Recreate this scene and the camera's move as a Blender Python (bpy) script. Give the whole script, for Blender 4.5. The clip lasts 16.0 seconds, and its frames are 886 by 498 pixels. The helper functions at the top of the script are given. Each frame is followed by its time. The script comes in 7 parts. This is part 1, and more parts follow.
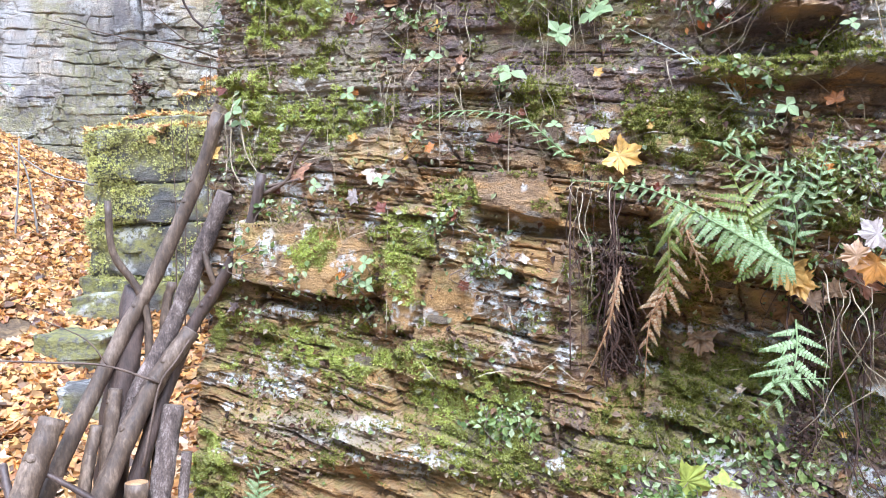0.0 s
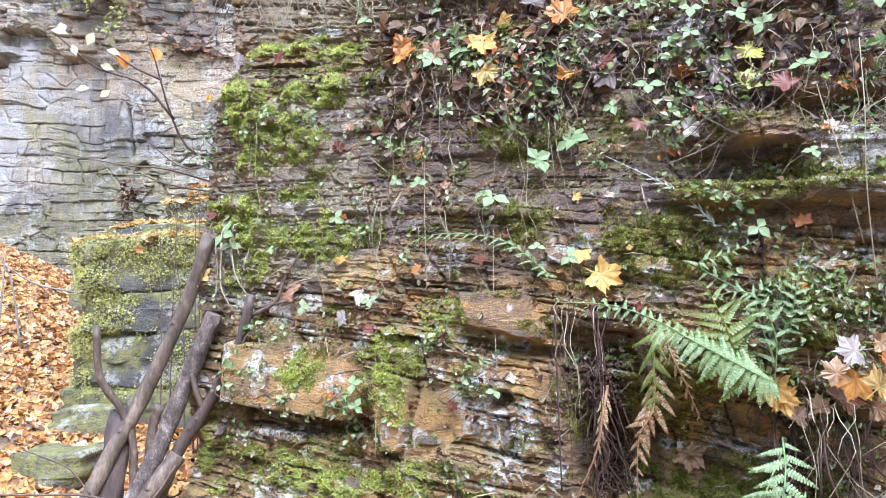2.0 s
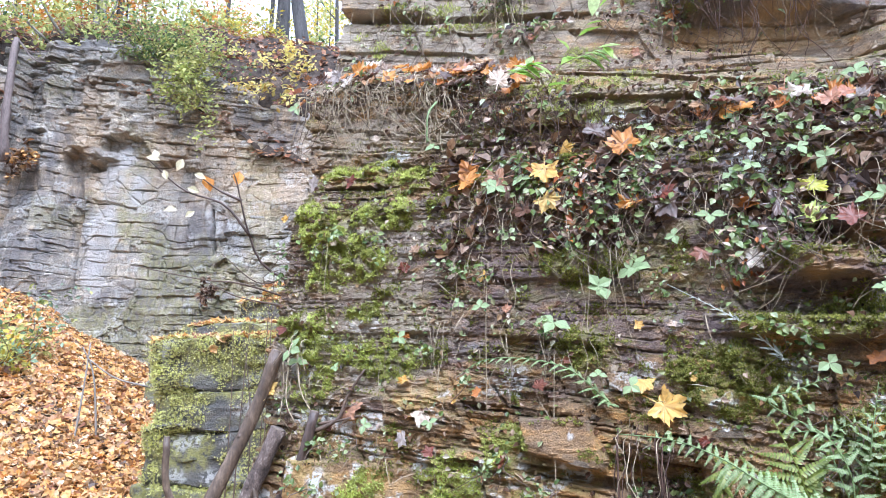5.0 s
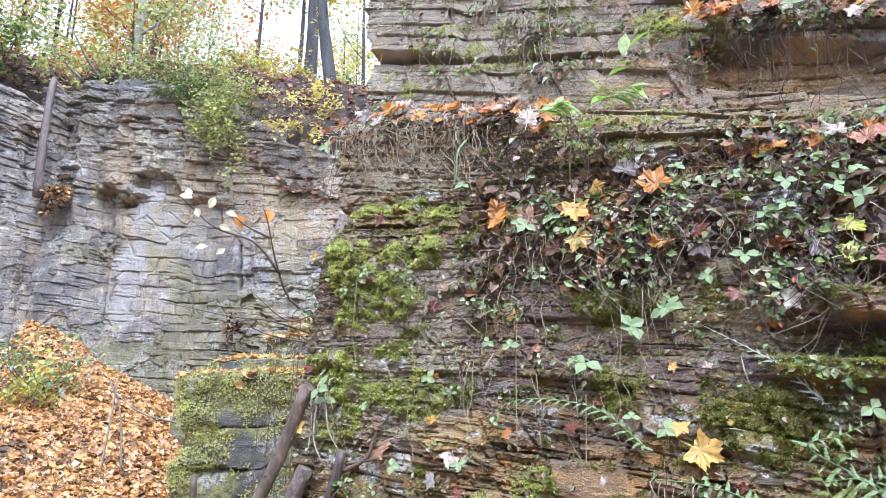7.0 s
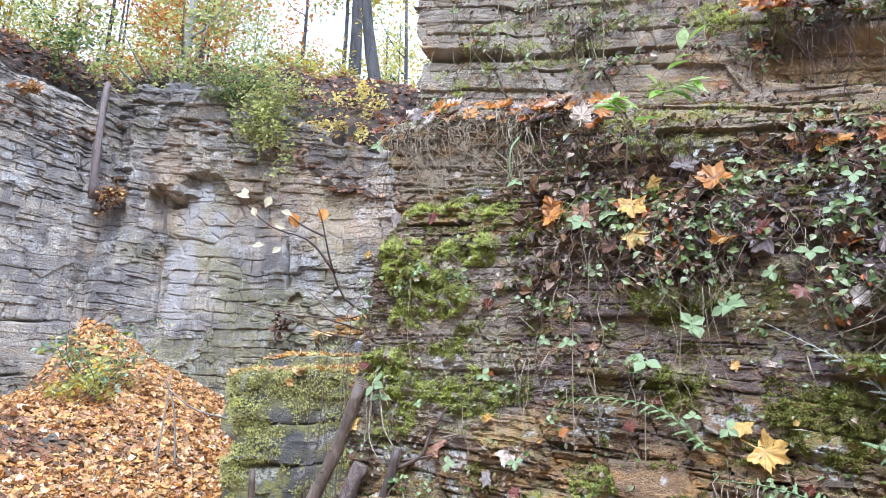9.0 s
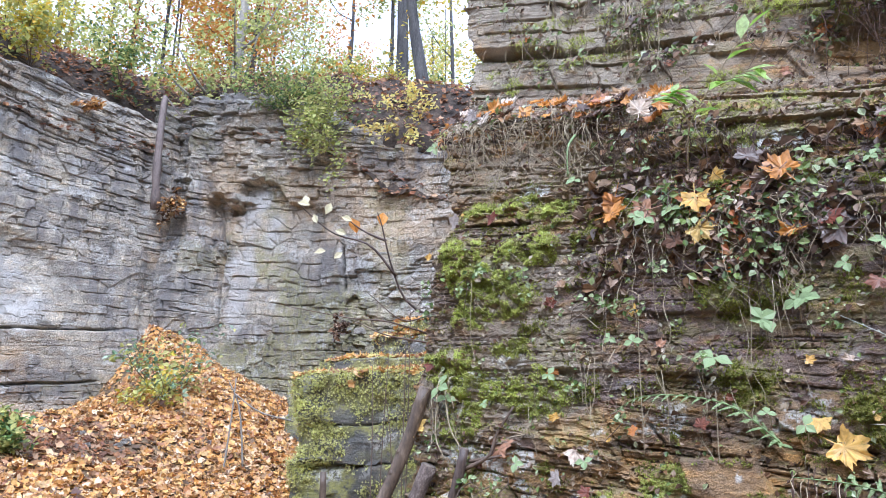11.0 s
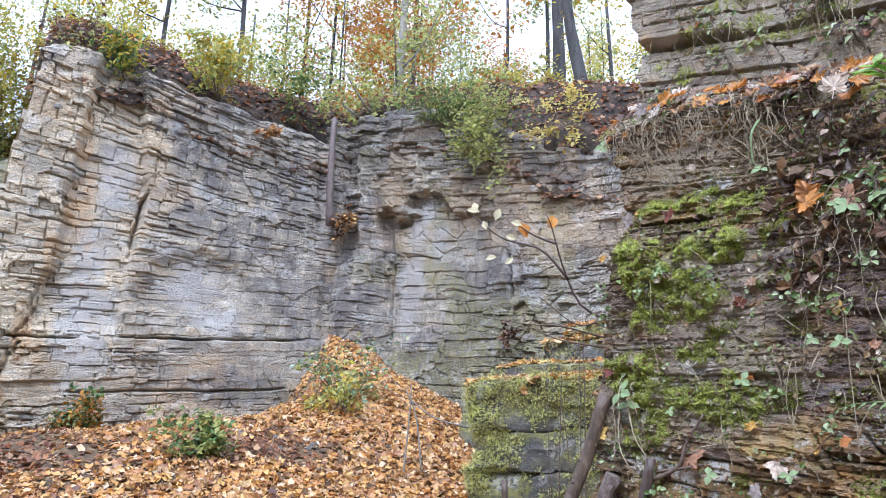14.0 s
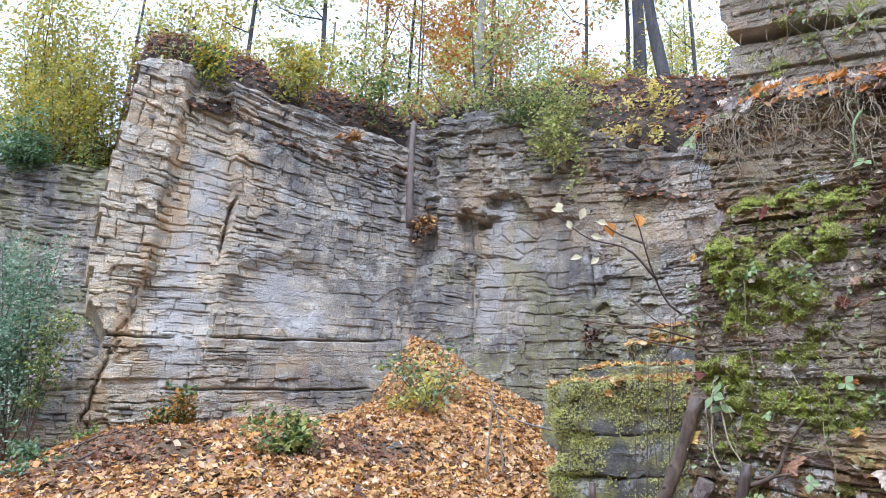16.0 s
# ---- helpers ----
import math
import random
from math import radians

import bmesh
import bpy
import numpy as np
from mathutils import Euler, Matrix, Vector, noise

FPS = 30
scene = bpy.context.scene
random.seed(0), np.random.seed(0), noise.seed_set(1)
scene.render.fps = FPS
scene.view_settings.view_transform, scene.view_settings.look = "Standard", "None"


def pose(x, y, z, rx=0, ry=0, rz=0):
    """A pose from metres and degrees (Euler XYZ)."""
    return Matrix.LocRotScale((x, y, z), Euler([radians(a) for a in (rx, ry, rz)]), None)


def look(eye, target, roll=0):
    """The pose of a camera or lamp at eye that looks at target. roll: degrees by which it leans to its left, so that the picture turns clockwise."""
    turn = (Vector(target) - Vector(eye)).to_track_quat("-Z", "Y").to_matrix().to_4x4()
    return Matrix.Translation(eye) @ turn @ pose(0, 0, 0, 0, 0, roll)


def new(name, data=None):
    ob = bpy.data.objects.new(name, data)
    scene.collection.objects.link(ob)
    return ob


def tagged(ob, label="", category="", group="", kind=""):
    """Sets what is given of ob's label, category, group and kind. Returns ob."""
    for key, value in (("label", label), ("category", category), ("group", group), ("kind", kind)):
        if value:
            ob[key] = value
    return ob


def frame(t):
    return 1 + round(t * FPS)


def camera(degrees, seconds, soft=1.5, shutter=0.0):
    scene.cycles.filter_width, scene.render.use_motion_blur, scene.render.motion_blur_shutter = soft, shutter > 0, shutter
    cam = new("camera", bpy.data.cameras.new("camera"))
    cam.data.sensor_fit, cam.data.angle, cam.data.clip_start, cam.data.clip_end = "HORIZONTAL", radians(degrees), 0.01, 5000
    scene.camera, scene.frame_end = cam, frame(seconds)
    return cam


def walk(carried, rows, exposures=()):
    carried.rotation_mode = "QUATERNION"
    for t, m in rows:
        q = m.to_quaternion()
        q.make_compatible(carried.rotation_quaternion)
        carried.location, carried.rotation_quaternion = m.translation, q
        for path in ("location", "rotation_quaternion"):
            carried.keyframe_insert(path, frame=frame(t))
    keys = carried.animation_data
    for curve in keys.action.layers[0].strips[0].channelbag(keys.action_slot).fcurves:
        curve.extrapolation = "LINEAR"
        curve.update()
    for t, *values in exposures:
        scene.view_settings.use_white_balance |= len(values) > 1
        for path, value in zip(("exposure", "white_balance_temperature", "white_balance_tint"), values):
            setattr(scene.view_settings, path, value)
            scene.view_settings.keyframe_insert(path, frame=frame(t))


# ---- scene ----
cam = camera(62.0, 16.0, 0.95)
STOPS = 1.45
PATH = [
    (0, (0.032, -0.086, 1.44), (-0.003, 1.914, 1.437), -1.9),
    (0.5, (-0.002, -0.109, 1.473), (0.011, 1.891, 1.516), -1.7),
    (1, (-0.003, -0.128, 1.493), (0.017, 1.868, 1.622), -1.4),
    (1.5, (0.018, -0.133, 1.517), (0.037, 1.856, 1.721), -1.7),
    (2, (0.03, -0.138, 1.537), (0.046, 1.847, 1.778), -3.1),
    (2.5, (0.042, -0.16, 1.561), (0.023, 1.816, 1.866), -3.0),
    (3, (0.061, -0.182, 1.573), (0.031, 1.787, 1.923), -3.0),
    (3.5, (0.07, -0.189, 1.582), (0.012, 1.773, 1.968), -2.5),
    (4, (0.077, -0.198, 1.6), (-0.014, 1.754, 2.027), -2.0),
    (4.5, (0.071, -0.2, 1.618), (-0.059, 1.741, 2.08), -1.5),
    (7, (0.041, -0.197, 1.643), (-0.179, 1.701, 2.232), -0.4),
    (7.5, (0.037, -0.207, 1.643), (-0.2, 1.688, 2.238), -0.2),
    (8, (0.034, -0.208, 1.638), (-0.221, 1.681, 2.244), 0.0),
    (8.5, (0.01, -0.201, 1.638), (-0.278, 1.687, 2.231), 0.3),
    (11, (-0.037, -0.222, 1.649), (-0.506, 1.634, 2.23), -0.3),
    (11.5, (-0.082, -0.233, 1.65), (-0.57, 1.617, 2.234), -0.1),
    (12, (-0.089, -0.227, 1.655), (-0.699, 1.586, 2.241), 0.1),
    (12.5, (-0.074, -0.221, 1.657), (-0.738, 1.573, 2.242), 0.6),
    (13, (-0.075, -0.22, 1.653), (-0.81, 1.542, 2.246), 1.0),
    (13.5, (-0.08, -0.205, 1.656), (-0.869, 1.534, 2.25), 1.4),
    (14, (-0.082, -0.197, 1.653), (-0.96, 1.498, 2.247), 1.1),
    (14.5, (-0.079, -0.186, 1.653), (-1.003, 1.484, 2.25), 0.9),
    (15, (-0.086, -0.191, 1.65), (-1.047, 1.459, 2.245), 1.5),
    (15.5, (-0.091, -0.208, 1.651), (-1.1, 1.414, 2.244), 2.1),
    (16, (-0.103, -0.21, 1.648), (-1.164, 1.379, 2.24), 2.5),
]
walk(cam, [(t, look(eye, target, roll)) for t, eye, target, roll in PATH], [(0.0, STOPS + 0.64, 5250, 16), (4.5, STOPS + 0.48, 5250, 16), (8.5, STOPS + 0.25, 5250, 16), (12.0, STOPS + 0.02, 5280, 15), (16.0, STOPS - 0.2, 5280, 15)])

# world and sun: a bright overcast day in late autumn
world = bpy.data.worlds.new("overcast_sky")
scene.world = world
world.use_nodes = True
wn = world.node_tree
sky = wn.nodes.new("ShaderNodeTexSky")
sky.sky_type, sky.sun_disc = "NISHITA", False
sky.sun_elevation, sky.sun_rotation = radians(52), radians(165)
sky.air_density, sky.dust_density, sky.ozone_density = 1.0, 6.0, 0.6
cloud = wn.nodes.new("ShaderNodeMix")
cloud.data_type = "RGBA"
cloud.inputs[0].default_value = 0.88
cloud.inputs[7].default_value = (4.8, 5.1, 5.6, 1)
wn.links.new(sky.outputs[0], cloud.inputs[6])
wn.links.new(cloud.outputs[2], wn.nodes["Background"].inputs[0])
wn.nodes["Background"].inputs[1].default_value = 0.142
sun = new("sun", bpy.data.lights.new("sun", "SUN"))
sun.data.energy, sun.data.angle, sun.data.color = 1.5, radians(30), (1.0, 0.98, 0.95)
sun.matrix_world = look((3.2, -7.0, 14.0), (0.5, 2.5, 1.0))


# ---------------- numbers and meshes ----------------
def rnd(a, b=0, seed=0):
    """Hashed values in 0..1 for whole numbers."""
    h = (np.asarray(a, np.int64) * 374761393 + np.asarray(b, np.int64) * 668265263 + seed * 974711 + 12345) & 0xFFFFFFFF
    h = ((h ^ (h >> 13)) * 1274126177) & 0xFFFFFFFF
    return ((h ^ (h >> 16)) & 0xFFFF) / 65535.0


def vnoise(x, y, seed=0):
    xi, yi = np.floor(x).astype(np.int64), np.floor(y).astype(np.int64)
    fx, fy = x - xi, y - yi
    fx, fy = fx * fx * (3 - 2 * fx), fy * fy * (3 - 2 * fy)
    a = rnd(xi, yi, seed) * (1 - fx) + rnd(xi + 1, yi, seed) * fx
    b = rnd(xi, yi + 1, seed) * (1 - fx) + rnd(xi + 1, yi + 1, seed) * fx
    return a * (1 - fy) + b * fy


def fbm(x, y, seed=0, octaves=4):
    total, amp, norm = 0.0, 1.0, 0.0
    for k in range(octaves):
        total = total + amp * vnoise(x * 2 ** k + 3.7 * k, y * 2 ** k + 9.1 * k, seed + k)
        norm += amp
        amp *= 0.5
    return total / norm


def smooth(a, b, x):
    t = np.clip((np.asarray(x, float) - a) / (b - a), 0, 1)
    return t * t * (3 - 2 * t)


def mesh_of(name, verts, faces, material, shade=False):
    me = bpy.data.meshes.new(name)
    me.from_pydata(np.asarray(verts).tolist(), [], np.asarray(faces).tolist() if isinstance(faces, np.ndarray) else faces)
    if isinstance(material, (list, tuple)):
        for m in material:
            me.materials.append(m)
    elif material:
        me.materials.append(material)
    if shade:
        me.polygons.foreach_set("use_smooth", [True] * len(me.polygons))
    me.update()
    return me


def piece(name, me, parent=None, label=""):
    ob = new(name, me)
    if parent:
        ob.parent = parent
    return tagged(ob, label)


def part(name, bm, material, parent, label=""):
    me = bpy.data.meshes.new(name)
    bm.to_mesh(me)
    bm.free()
    me.materials.append(material)
    return piece(name, me, parent, label)


def empty_thing(name, place, label, category, group="", kind=""):
    ob = new(name)
    ob.empty_display_size = 0.05
    ob.location = place
    return tagged(ob, label, category, group, kind)


def joined(chunks):
    vs, fs, k = [], [], 0
    for v, f in chunks:
        vs.append(np.asarray(v, float))
        fs += [tuple(i + k for i in q) for q in f]
        k += len(v)
    return np.concatenate(vs), fs


def frames_of(normals, spin):
    """Turns whose z axis is the normal, spun about it."""
    n = normals / np.linalg.norm(normals, axis=1, keepdims=True)
    ref = np.where(np.abs(n[:, 2:3]) > 0.9, np.array([[1.0, 0, 0]]), np.array([[0, 0, 1.0]]))
    x = np.cross(ref, n)
    x /= np.linalg.norm(x, axis=1, keepdims=True)
    y = np.cross(n, x)
    c, s = np.cos(spin)[:, None], np.sin(spin)[:, None]
    return np.stack([x * c + y * s, -x * s + y * c, n], axis=2)


def scatter(template, places, turns, sizes):
    """Many copies of a small template as one mesh's vertices and faces."""
    tv, tf = np.asarray(template[0], float), template[1]
    v = np.einsum("nij,kj->nki", turns, tv) * np.asarray(sizes)[:, None, None] + places[:, None, :]
    n, k = len(places), len(tv)
    faces = []
    for q in tf:
        faces.append((np.arange(n)[:, None] * k + np.array(q)[None, :]))
    if len({f.shape[1] for f in faces}) == 1:
        out = np.concatenate(faces)
    else:
        out = [tuple(r) for f in faces for r in f.tolist()]
    return v.reshape(-1, 3), out


def tube(points, radii, sides=6, lump=0.0, seed=0):
    """A tapered, slightly lumpy tube along points, closed at both ends."""
    pts = np.asarray(points, float)
    rad = np.broadcast_to(np.asarray(radii, float), (len(pts),))
    t = np.gradient(pts, axis=0)
    t /= np.linalg.norm(t, axis=1, keepdims=True) + 1e-9
    ref = np.array([0.3, 0.9, 0.1]) if abs(t[0][2]) > 0.8 else np.array([0, 0, 1.0])
    verts, faces = [], []
    for i, (p, d, r) in enumerate(zip(pts, t, rad)):
        x = np.cross(ref, d)
        x /= np.linalg.norm(x)
        y = np.cross(d, x)
        for k in range(sides):
            a = 2 * math.pi * k / sides
            rr = r * (1 + lump * (2 * float(rnd(i * 31 + k, seed, 5)) - 1))
            verts.append(p + rr * (math.cos(a) * x + math.sin(a) * y))
    n = len(pts)
    for i in range(n - 1):
        for k in range(sides):
            a, b = i * sides + k, i * sides + (k + 1) % sides
            faces.append((a, b, b + sides, a + sides))
    faces.append(tuple(range(sides - 1, -1, -1)))
    faces.append(tuple(range((n - 1) * sides, n * sides)))
    return np.array(verts), faces


def curve_points(points, count):
    """A smooth line through a few points (Catmull-Rom)."""
    p = [Vector(q) for q in points]
    p = [2 * p[0] - p[1]] + p + [2 * p[-1] - p[-2]]
    out, segs = [], len(p) - 3
    for i in range(count):
        s = i / (count - 1) * segs
        k = min(int(s), segs - 1)
        t = s - k
        a, b, c, d = p[k:k + 4]
        out.append(0.5 * ((2 * b) + (c - a) * t + (2 * a - 5 * b + 4 * c - d) * t * t + (3 * b - a - 3 * c + d) * t ** 3))
    return np.array([tuple(q) for q in out])


# ---------------- materials ----------------
def material(name):
    m = bpy.data.materials.new(name)
    m.use_nodes = True
    nt = m.node_tree
    return m, nt, nt.nodes["Principled BSDF"]


def node(nt, kind, links=(), **values):
    n = nt.nodes.new(kind)
    for key, value in values.items():
        if key in n.inputs:
            n.inputs[key].default_value = value
    for socket, source in links:
        nt.links.new(source, n.inputs[socket])
    return n


def ramp(nt, source, stops):
    n = nt.nodes.new("ShaderNodeValToRGB")
    els = n.color_ramp.elements
    while len(els) < len(stops):
        els.new(0.5)
    for e, (p, c) in zip(els, stops):
        e.position, e.color = p, (*c, 1) if len(c) == 3 else c
    nt.links.new(source, n.inputs[0])
    return n.outputs[0]


def mixed(nt, factor, a, b, blend="MIX"):
    n = nt.nodes.new("ShaderNodeMix")
    n.data_type, n.blend_type = "RGBA", blend
    for index, value in ((0, factor), (6, a), (7, b)):
        if isinstance(value, bpy.types.NodeSocket):
            nt.links.new(value, n.inputs[index])
        elif index == 0:
            n.inputs[0].default_value = value
        else:
            n.inputs[index].default_value = (*value, 1)
    return n.outputs[2]


def mathed(nt, op, a, b=0.0):
    n = nt.nodes.new("ShaderNodeMath")
    n.operation = op
    for i, value in enumerate((a, b)):
        if isinstance(value, bpy.types.NodeSocket):
            nt.links.new(value, n.inputs[i])
        else:
            n.inputs[i].default_value = value
    return n.outputs[0]


def texture(nt, scale, detail=5, stretch=(1, 1, 1), rough=0.6, kind="ShaderNodeTexNoise", socket=0):
    co = nt.nodes.new("ShaderNodeTexCoord")
    mp = node(nt, "ShaderNodeMapping", [(0, co.outputs["Object"])])
    mp.inputs["Scale"].default_value = stretch
    n = node(nt, kind, [("Vector", mp.outputs[0])], Scale=scale, Detail=detail, Roughness=rough)
    return n.outputs[socket]


def attribute(nt, name):
    n = nt.nodes.new("ShaderNodeAttribute")
    n.attribute_name = name
    return n.outputs["Fac"]


def bump(nt, bsdf, height, strength, distance):
    b = node(nt, "ShaderNodeBump", [("Height", height)], Strength=strength, Distance=distance)
    nt.links.new(b.outputs[0], bsdf.inputs["Normal"])


def rock_material(name, tones, ochre, grain, masks=True, wet=0.6, stain=0.3, lichen=(0.88, 0.89, 0.85), shade=(0.1, 0.094, 0.09), fresh=((0.38, 0.39, 0.41), (0.6, 0.615, 0.64)), blocks=None):
    """Bedded sandstone or shale: mottled tones, streaks along the beds, rust, lichen crusts, a green film."""
    m, nt, p = material(name)
    big = texture(nt, 1.7 * grain, 4)
    streak = texture(nt, 2.2 * grain, 6, (1, 1, 7))
    fine = texture(nt, 45 * grain, 6, (1, 1, 1.6), 0.7)
    base = ramp(nt, mixed(nt, 0.55, big, streak), [(0.3, tones[0]), (0.45, tones[1]), (0.56, tones[2]), (0.72, tones[3])])
    island = texture(nt, 6 * grain, 3, (1, 1, 2.6), 0.5)
    rust = ramp(nt, island, [(0.5, (0, 0, 0)), (0.66, (1, 1, 1))])
    col = mixed(nt, mathed(nt, "MULTIPLY", rust, stain), base, ochre)
    col = mixed(nt, 0.7, col, ramp(nt, fine, [(0.28, (0.1, 0.095, 0.09)), (0.45, (0.8, 0.8, 0.8)), (0.6, (1.2, 1.2, 1.2)), (0.75, (2.0, 2.0, 1.95))]), "MULTIPLY")
    grit = texture(nt, 150 * grain, 3, (1, 1, 1.3), 0.7)
    col = mixed(nt, 0.75, col, ramp(nt, grit, [(0.3, (0.16, 0.155, 0.15)), (0.46, (0.88, 0.88, 0.88)), (0.58, (1.12, 1.12, 1.12)), (0.72, (2.2, 2.2, 2.15))]), "MULTIPLY")
    if blocks:
        col = mixed(nt, 0.9, col, ramp(nt, attribute(nt, "tone"), [(k / (len(blocks) - 1), c) for k, c in enumerate(blocks)]), "MULTIPLY")
    if masks:
        rusty = mathed(nt, "MULTIPLY", attribute(nt, "ochre"), ramp(nt, texture(nt, 9 * grain, 4), [(0.3, (0, 0, 0)), (0.5, (1, 1, 1))]))
        col = mixed(nt, mathed(nt, "MULTIPLY", rusty, 0.85), col, mixed(nt, fine, ochre, (ochre[0] * 1.6, ochre[1] * 1.45, ochre[2] * 1.3)))
        # dark mask: stains and soil, with some painted shade on the near face
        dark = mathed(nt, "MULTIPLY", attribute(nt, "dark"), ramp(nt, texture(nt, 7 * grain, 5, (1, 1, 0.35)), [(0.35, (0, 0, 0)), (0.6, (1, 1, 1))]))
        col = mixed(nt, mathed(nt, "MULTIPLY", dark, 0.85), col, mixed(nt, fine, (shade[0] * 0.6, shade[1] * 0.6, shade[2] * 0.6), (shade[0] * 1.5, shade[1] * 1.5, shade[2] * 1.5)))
        film = mathed(nt, "MULTIPLY", attribute(nt, "moss"), ramp(nt, texture(nt, 20 * grain, 5), [(0.36, (0, 0, 0)), (0.55, (1, 1, 1))]))
        col = mixed(nt, mathed(nt, "MULTIPLY", film, 0.8), col, mixed(nt, texture(nt, 60 * grain, 3), (0.17, 0.17, 0.04), (0.5, 0.48, 0.14)))
        crust = mathed(nt, "MULTIPLY", attribute(nt, "lichen"), ramp(nt, texture(nt, 26 * grain, 7, rough=0.75), [(0.46, (0, 0, 0)), (0.5, (1, 1, 1))]))
        col = mixed(nt, crust, col, lichen)
        pale = mathed(nt, "MULTIPLY", attribute(nt, "pale"), ramp(nt, texture(nt, 5 * grain, 5), [(0.3, (0.1, 0.1, 0.1)), (0.55, (1, 1, 1))]))
        col = mixed(nt, pale, col, mixed(nt, streak, *fresh))
    nt.links.new(col, p.inputs["Base Color"])
    nt.links.new(ramp(nt, island, [(0.3, (wet, wet, wet)), (0.7, (0.85, 0.85, 0.85))]), p.inputs["Roughness"])
    bump(nt, p, mathed(nt, "ADD", mathed(nt, "ADD", mathed(nt, "MULTIPLY", streak, 0.35), fine), mathed(nt, "MULTIPLY", grit, 0.35)), 1.0, 0.032 / grain)
    return m


def mottled(name, low, high, scale, rough=0.8, stretch=(1, 1, 1), depth=0.004, third=None):
    m, nt, p = material(name)
    a = texture(nt, scale, 6, stretch, 0.65)
    b = texture(nt, scale * 7, 4, stretch, 0.65)
    col = ramp(nt, mixed(nt, 0.4, a, b), [(0.34, low), (0.64, high)] if third is None else [(0.34, low), (0.52, third), (0.66, high)])
    nt.links.new(col, p.inputs["Base Color"])
    p.inputs["Roughness"].default_value = rough
    bump(nt, p, mathed(nt, "ADD", a, mathed(nt, "MULTIPLY", b, 0.5)), 0.8, depth)
    return m


def leaf_material(name, colours, single=False, gloss=0.5, through_light=0.3, blotch=60):
    """Leaves in several colours, one for each leaf, with blotches; some light comes through."""
    m, nt, p = material(name)
    if single:
        pick = nt.nodes.new("ShaderNodeObjectInfo").outputs["Random"]
    else:
        pick = nt.nodes.new("ShaderNodeNewGeometry").outputs["Random Per Island"]
    blotch = 5 if single else blotch
    n = len(colours)
    col = ramp(nt, pick, [((k + 0.5) / n, c) for k, c in enumerate(colours)])
    spots = texture(nt, blotch, 4)
    col = mixed(nt, 0.6, col, ramp(nt, spots, [(0.3, (0.34, 0.28, 0.24)), (0.5, (0.95, 0.92, 0.9)), (0.7, (1.35, 1.35, 1.3))]), "MULTIPLY")
    nt.links.new(col, p.inputs["Base Color"])
    p.inputs["Roughness"].default_value = gloss
    tr = node(nt, "ShaderNodeBsdfTranslucent", [("Color", col)])
    mx = node(nt, "ShaderNodeMixShader", [(1, p.outputs[0]), (2, tr.outputs[0])])
    mx.inputs[0].default_value = through_light
    nt.links.new(mx.outputs[0], nt.nodes["Material Output"].inputs[0])
    return m


# first two block tones: purple shale, pushed bluer to paint in sky sheen
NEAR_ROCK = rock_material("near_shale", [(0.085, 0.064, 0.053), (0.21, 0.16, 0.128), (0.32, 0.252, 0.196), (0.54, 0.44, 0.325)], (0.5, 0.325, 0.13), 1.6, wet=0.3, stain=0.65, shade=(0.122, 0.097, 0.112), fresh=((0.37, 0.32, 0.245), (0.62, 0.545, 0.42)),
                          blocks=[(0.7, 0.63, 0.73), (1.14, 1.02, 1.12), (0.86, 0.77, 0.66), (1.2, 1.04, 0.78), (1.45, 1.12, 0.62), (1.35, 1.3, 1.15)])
FAR_ROCK = rock_material("quarry_sandstone", [(0.27, 0.252, 0.218), (0.46, 0.426, 0.364), (0.61, 0.56, 0.472), (0.76, 0.695, 0.58)], (0.52, 0.36, 0.19), 0.8, shade=(0.18, 0.17, 0.168),
                         fresh=((0.42, 0.406, 0.385), (0.67, 0.648, 0.612)), blocks=[(0.5, 0.49, 0.48), (0.76, 0.755, 0.76), (0.92, 0.9, 0.87), (1.06, 1.03, 0.97), (1.28, 1.21, 1.08), (1.5, 1.37, 1.15)])
SLAB_ROCK = rock_material("loose_slab", [(0.12, 0.1, 0.076), (0.25, 0.2, 0.15), (0.37, 0.3, 0.21), (0.52, 0.44, 0.32)], (0.4, 0.245, 0.09), 2.2, False, stain=0.6)
BLOCK_ROCK = rock_material("ledge_sandstone", [(0.07, 0.07, 0.065), (0.13, 0.13, 0.12), (0.19, 0.18, 0.16), (0.27, 0.25, 0.22)], (0.22, 0.17, 0.1), 1.1)
SOIL = mottled("bare_soil", (0.016, 0.012, 0.01), (0.13, 0.092, 0.062), 3.0, 0.95, depth=0.05, third=(0.05, 0.036, 0.026))
FLOOR_SOIL = mottled("leaf_strewn_soil", (0.035, 0.025, 0.018), (0.34, 0.235, 0.115), 5.0, 0.95, depth=0.05, third=(0.13, 0.088, 0.048))
BARK = mottled("smooth_bark", (0.035, 0.024, 0.018), (0.3, 0.225, 0.16), 13.0, 0.5, (1, 1, 0.35), 0.008, (0.125, 0.088, 0.06))
ROUGH_BARK = mottled("flaky_bark", (0.035, 0.026, 0.022), (0.5, 0.42, 0.37), 26.0, 0.8, (1, 1, 0.5), 0.03, (0.18, 0.135, 0.112))
WET_BARK = mottled("dark_wet_bark", (0.028, 0.02, 0.017), (0.15, 0.105, 0.085), 16.0, 0.5, (1, 1, 0.25), 0.006)
CUT_WOOD = mottled("sawn_wood", (0.2, 0.1, 0.045), (0.58, 0.4, 0.22), 22.0, 0.7, third=(0.42, 0.25, 0.12), depth=0.002)
OLD_CUT = mottled("weathered_cut_wood", (0.07, 0.055, 0.045), (0.24, 0.19, 0.15), 30.0, 0.8, depth=0.003)
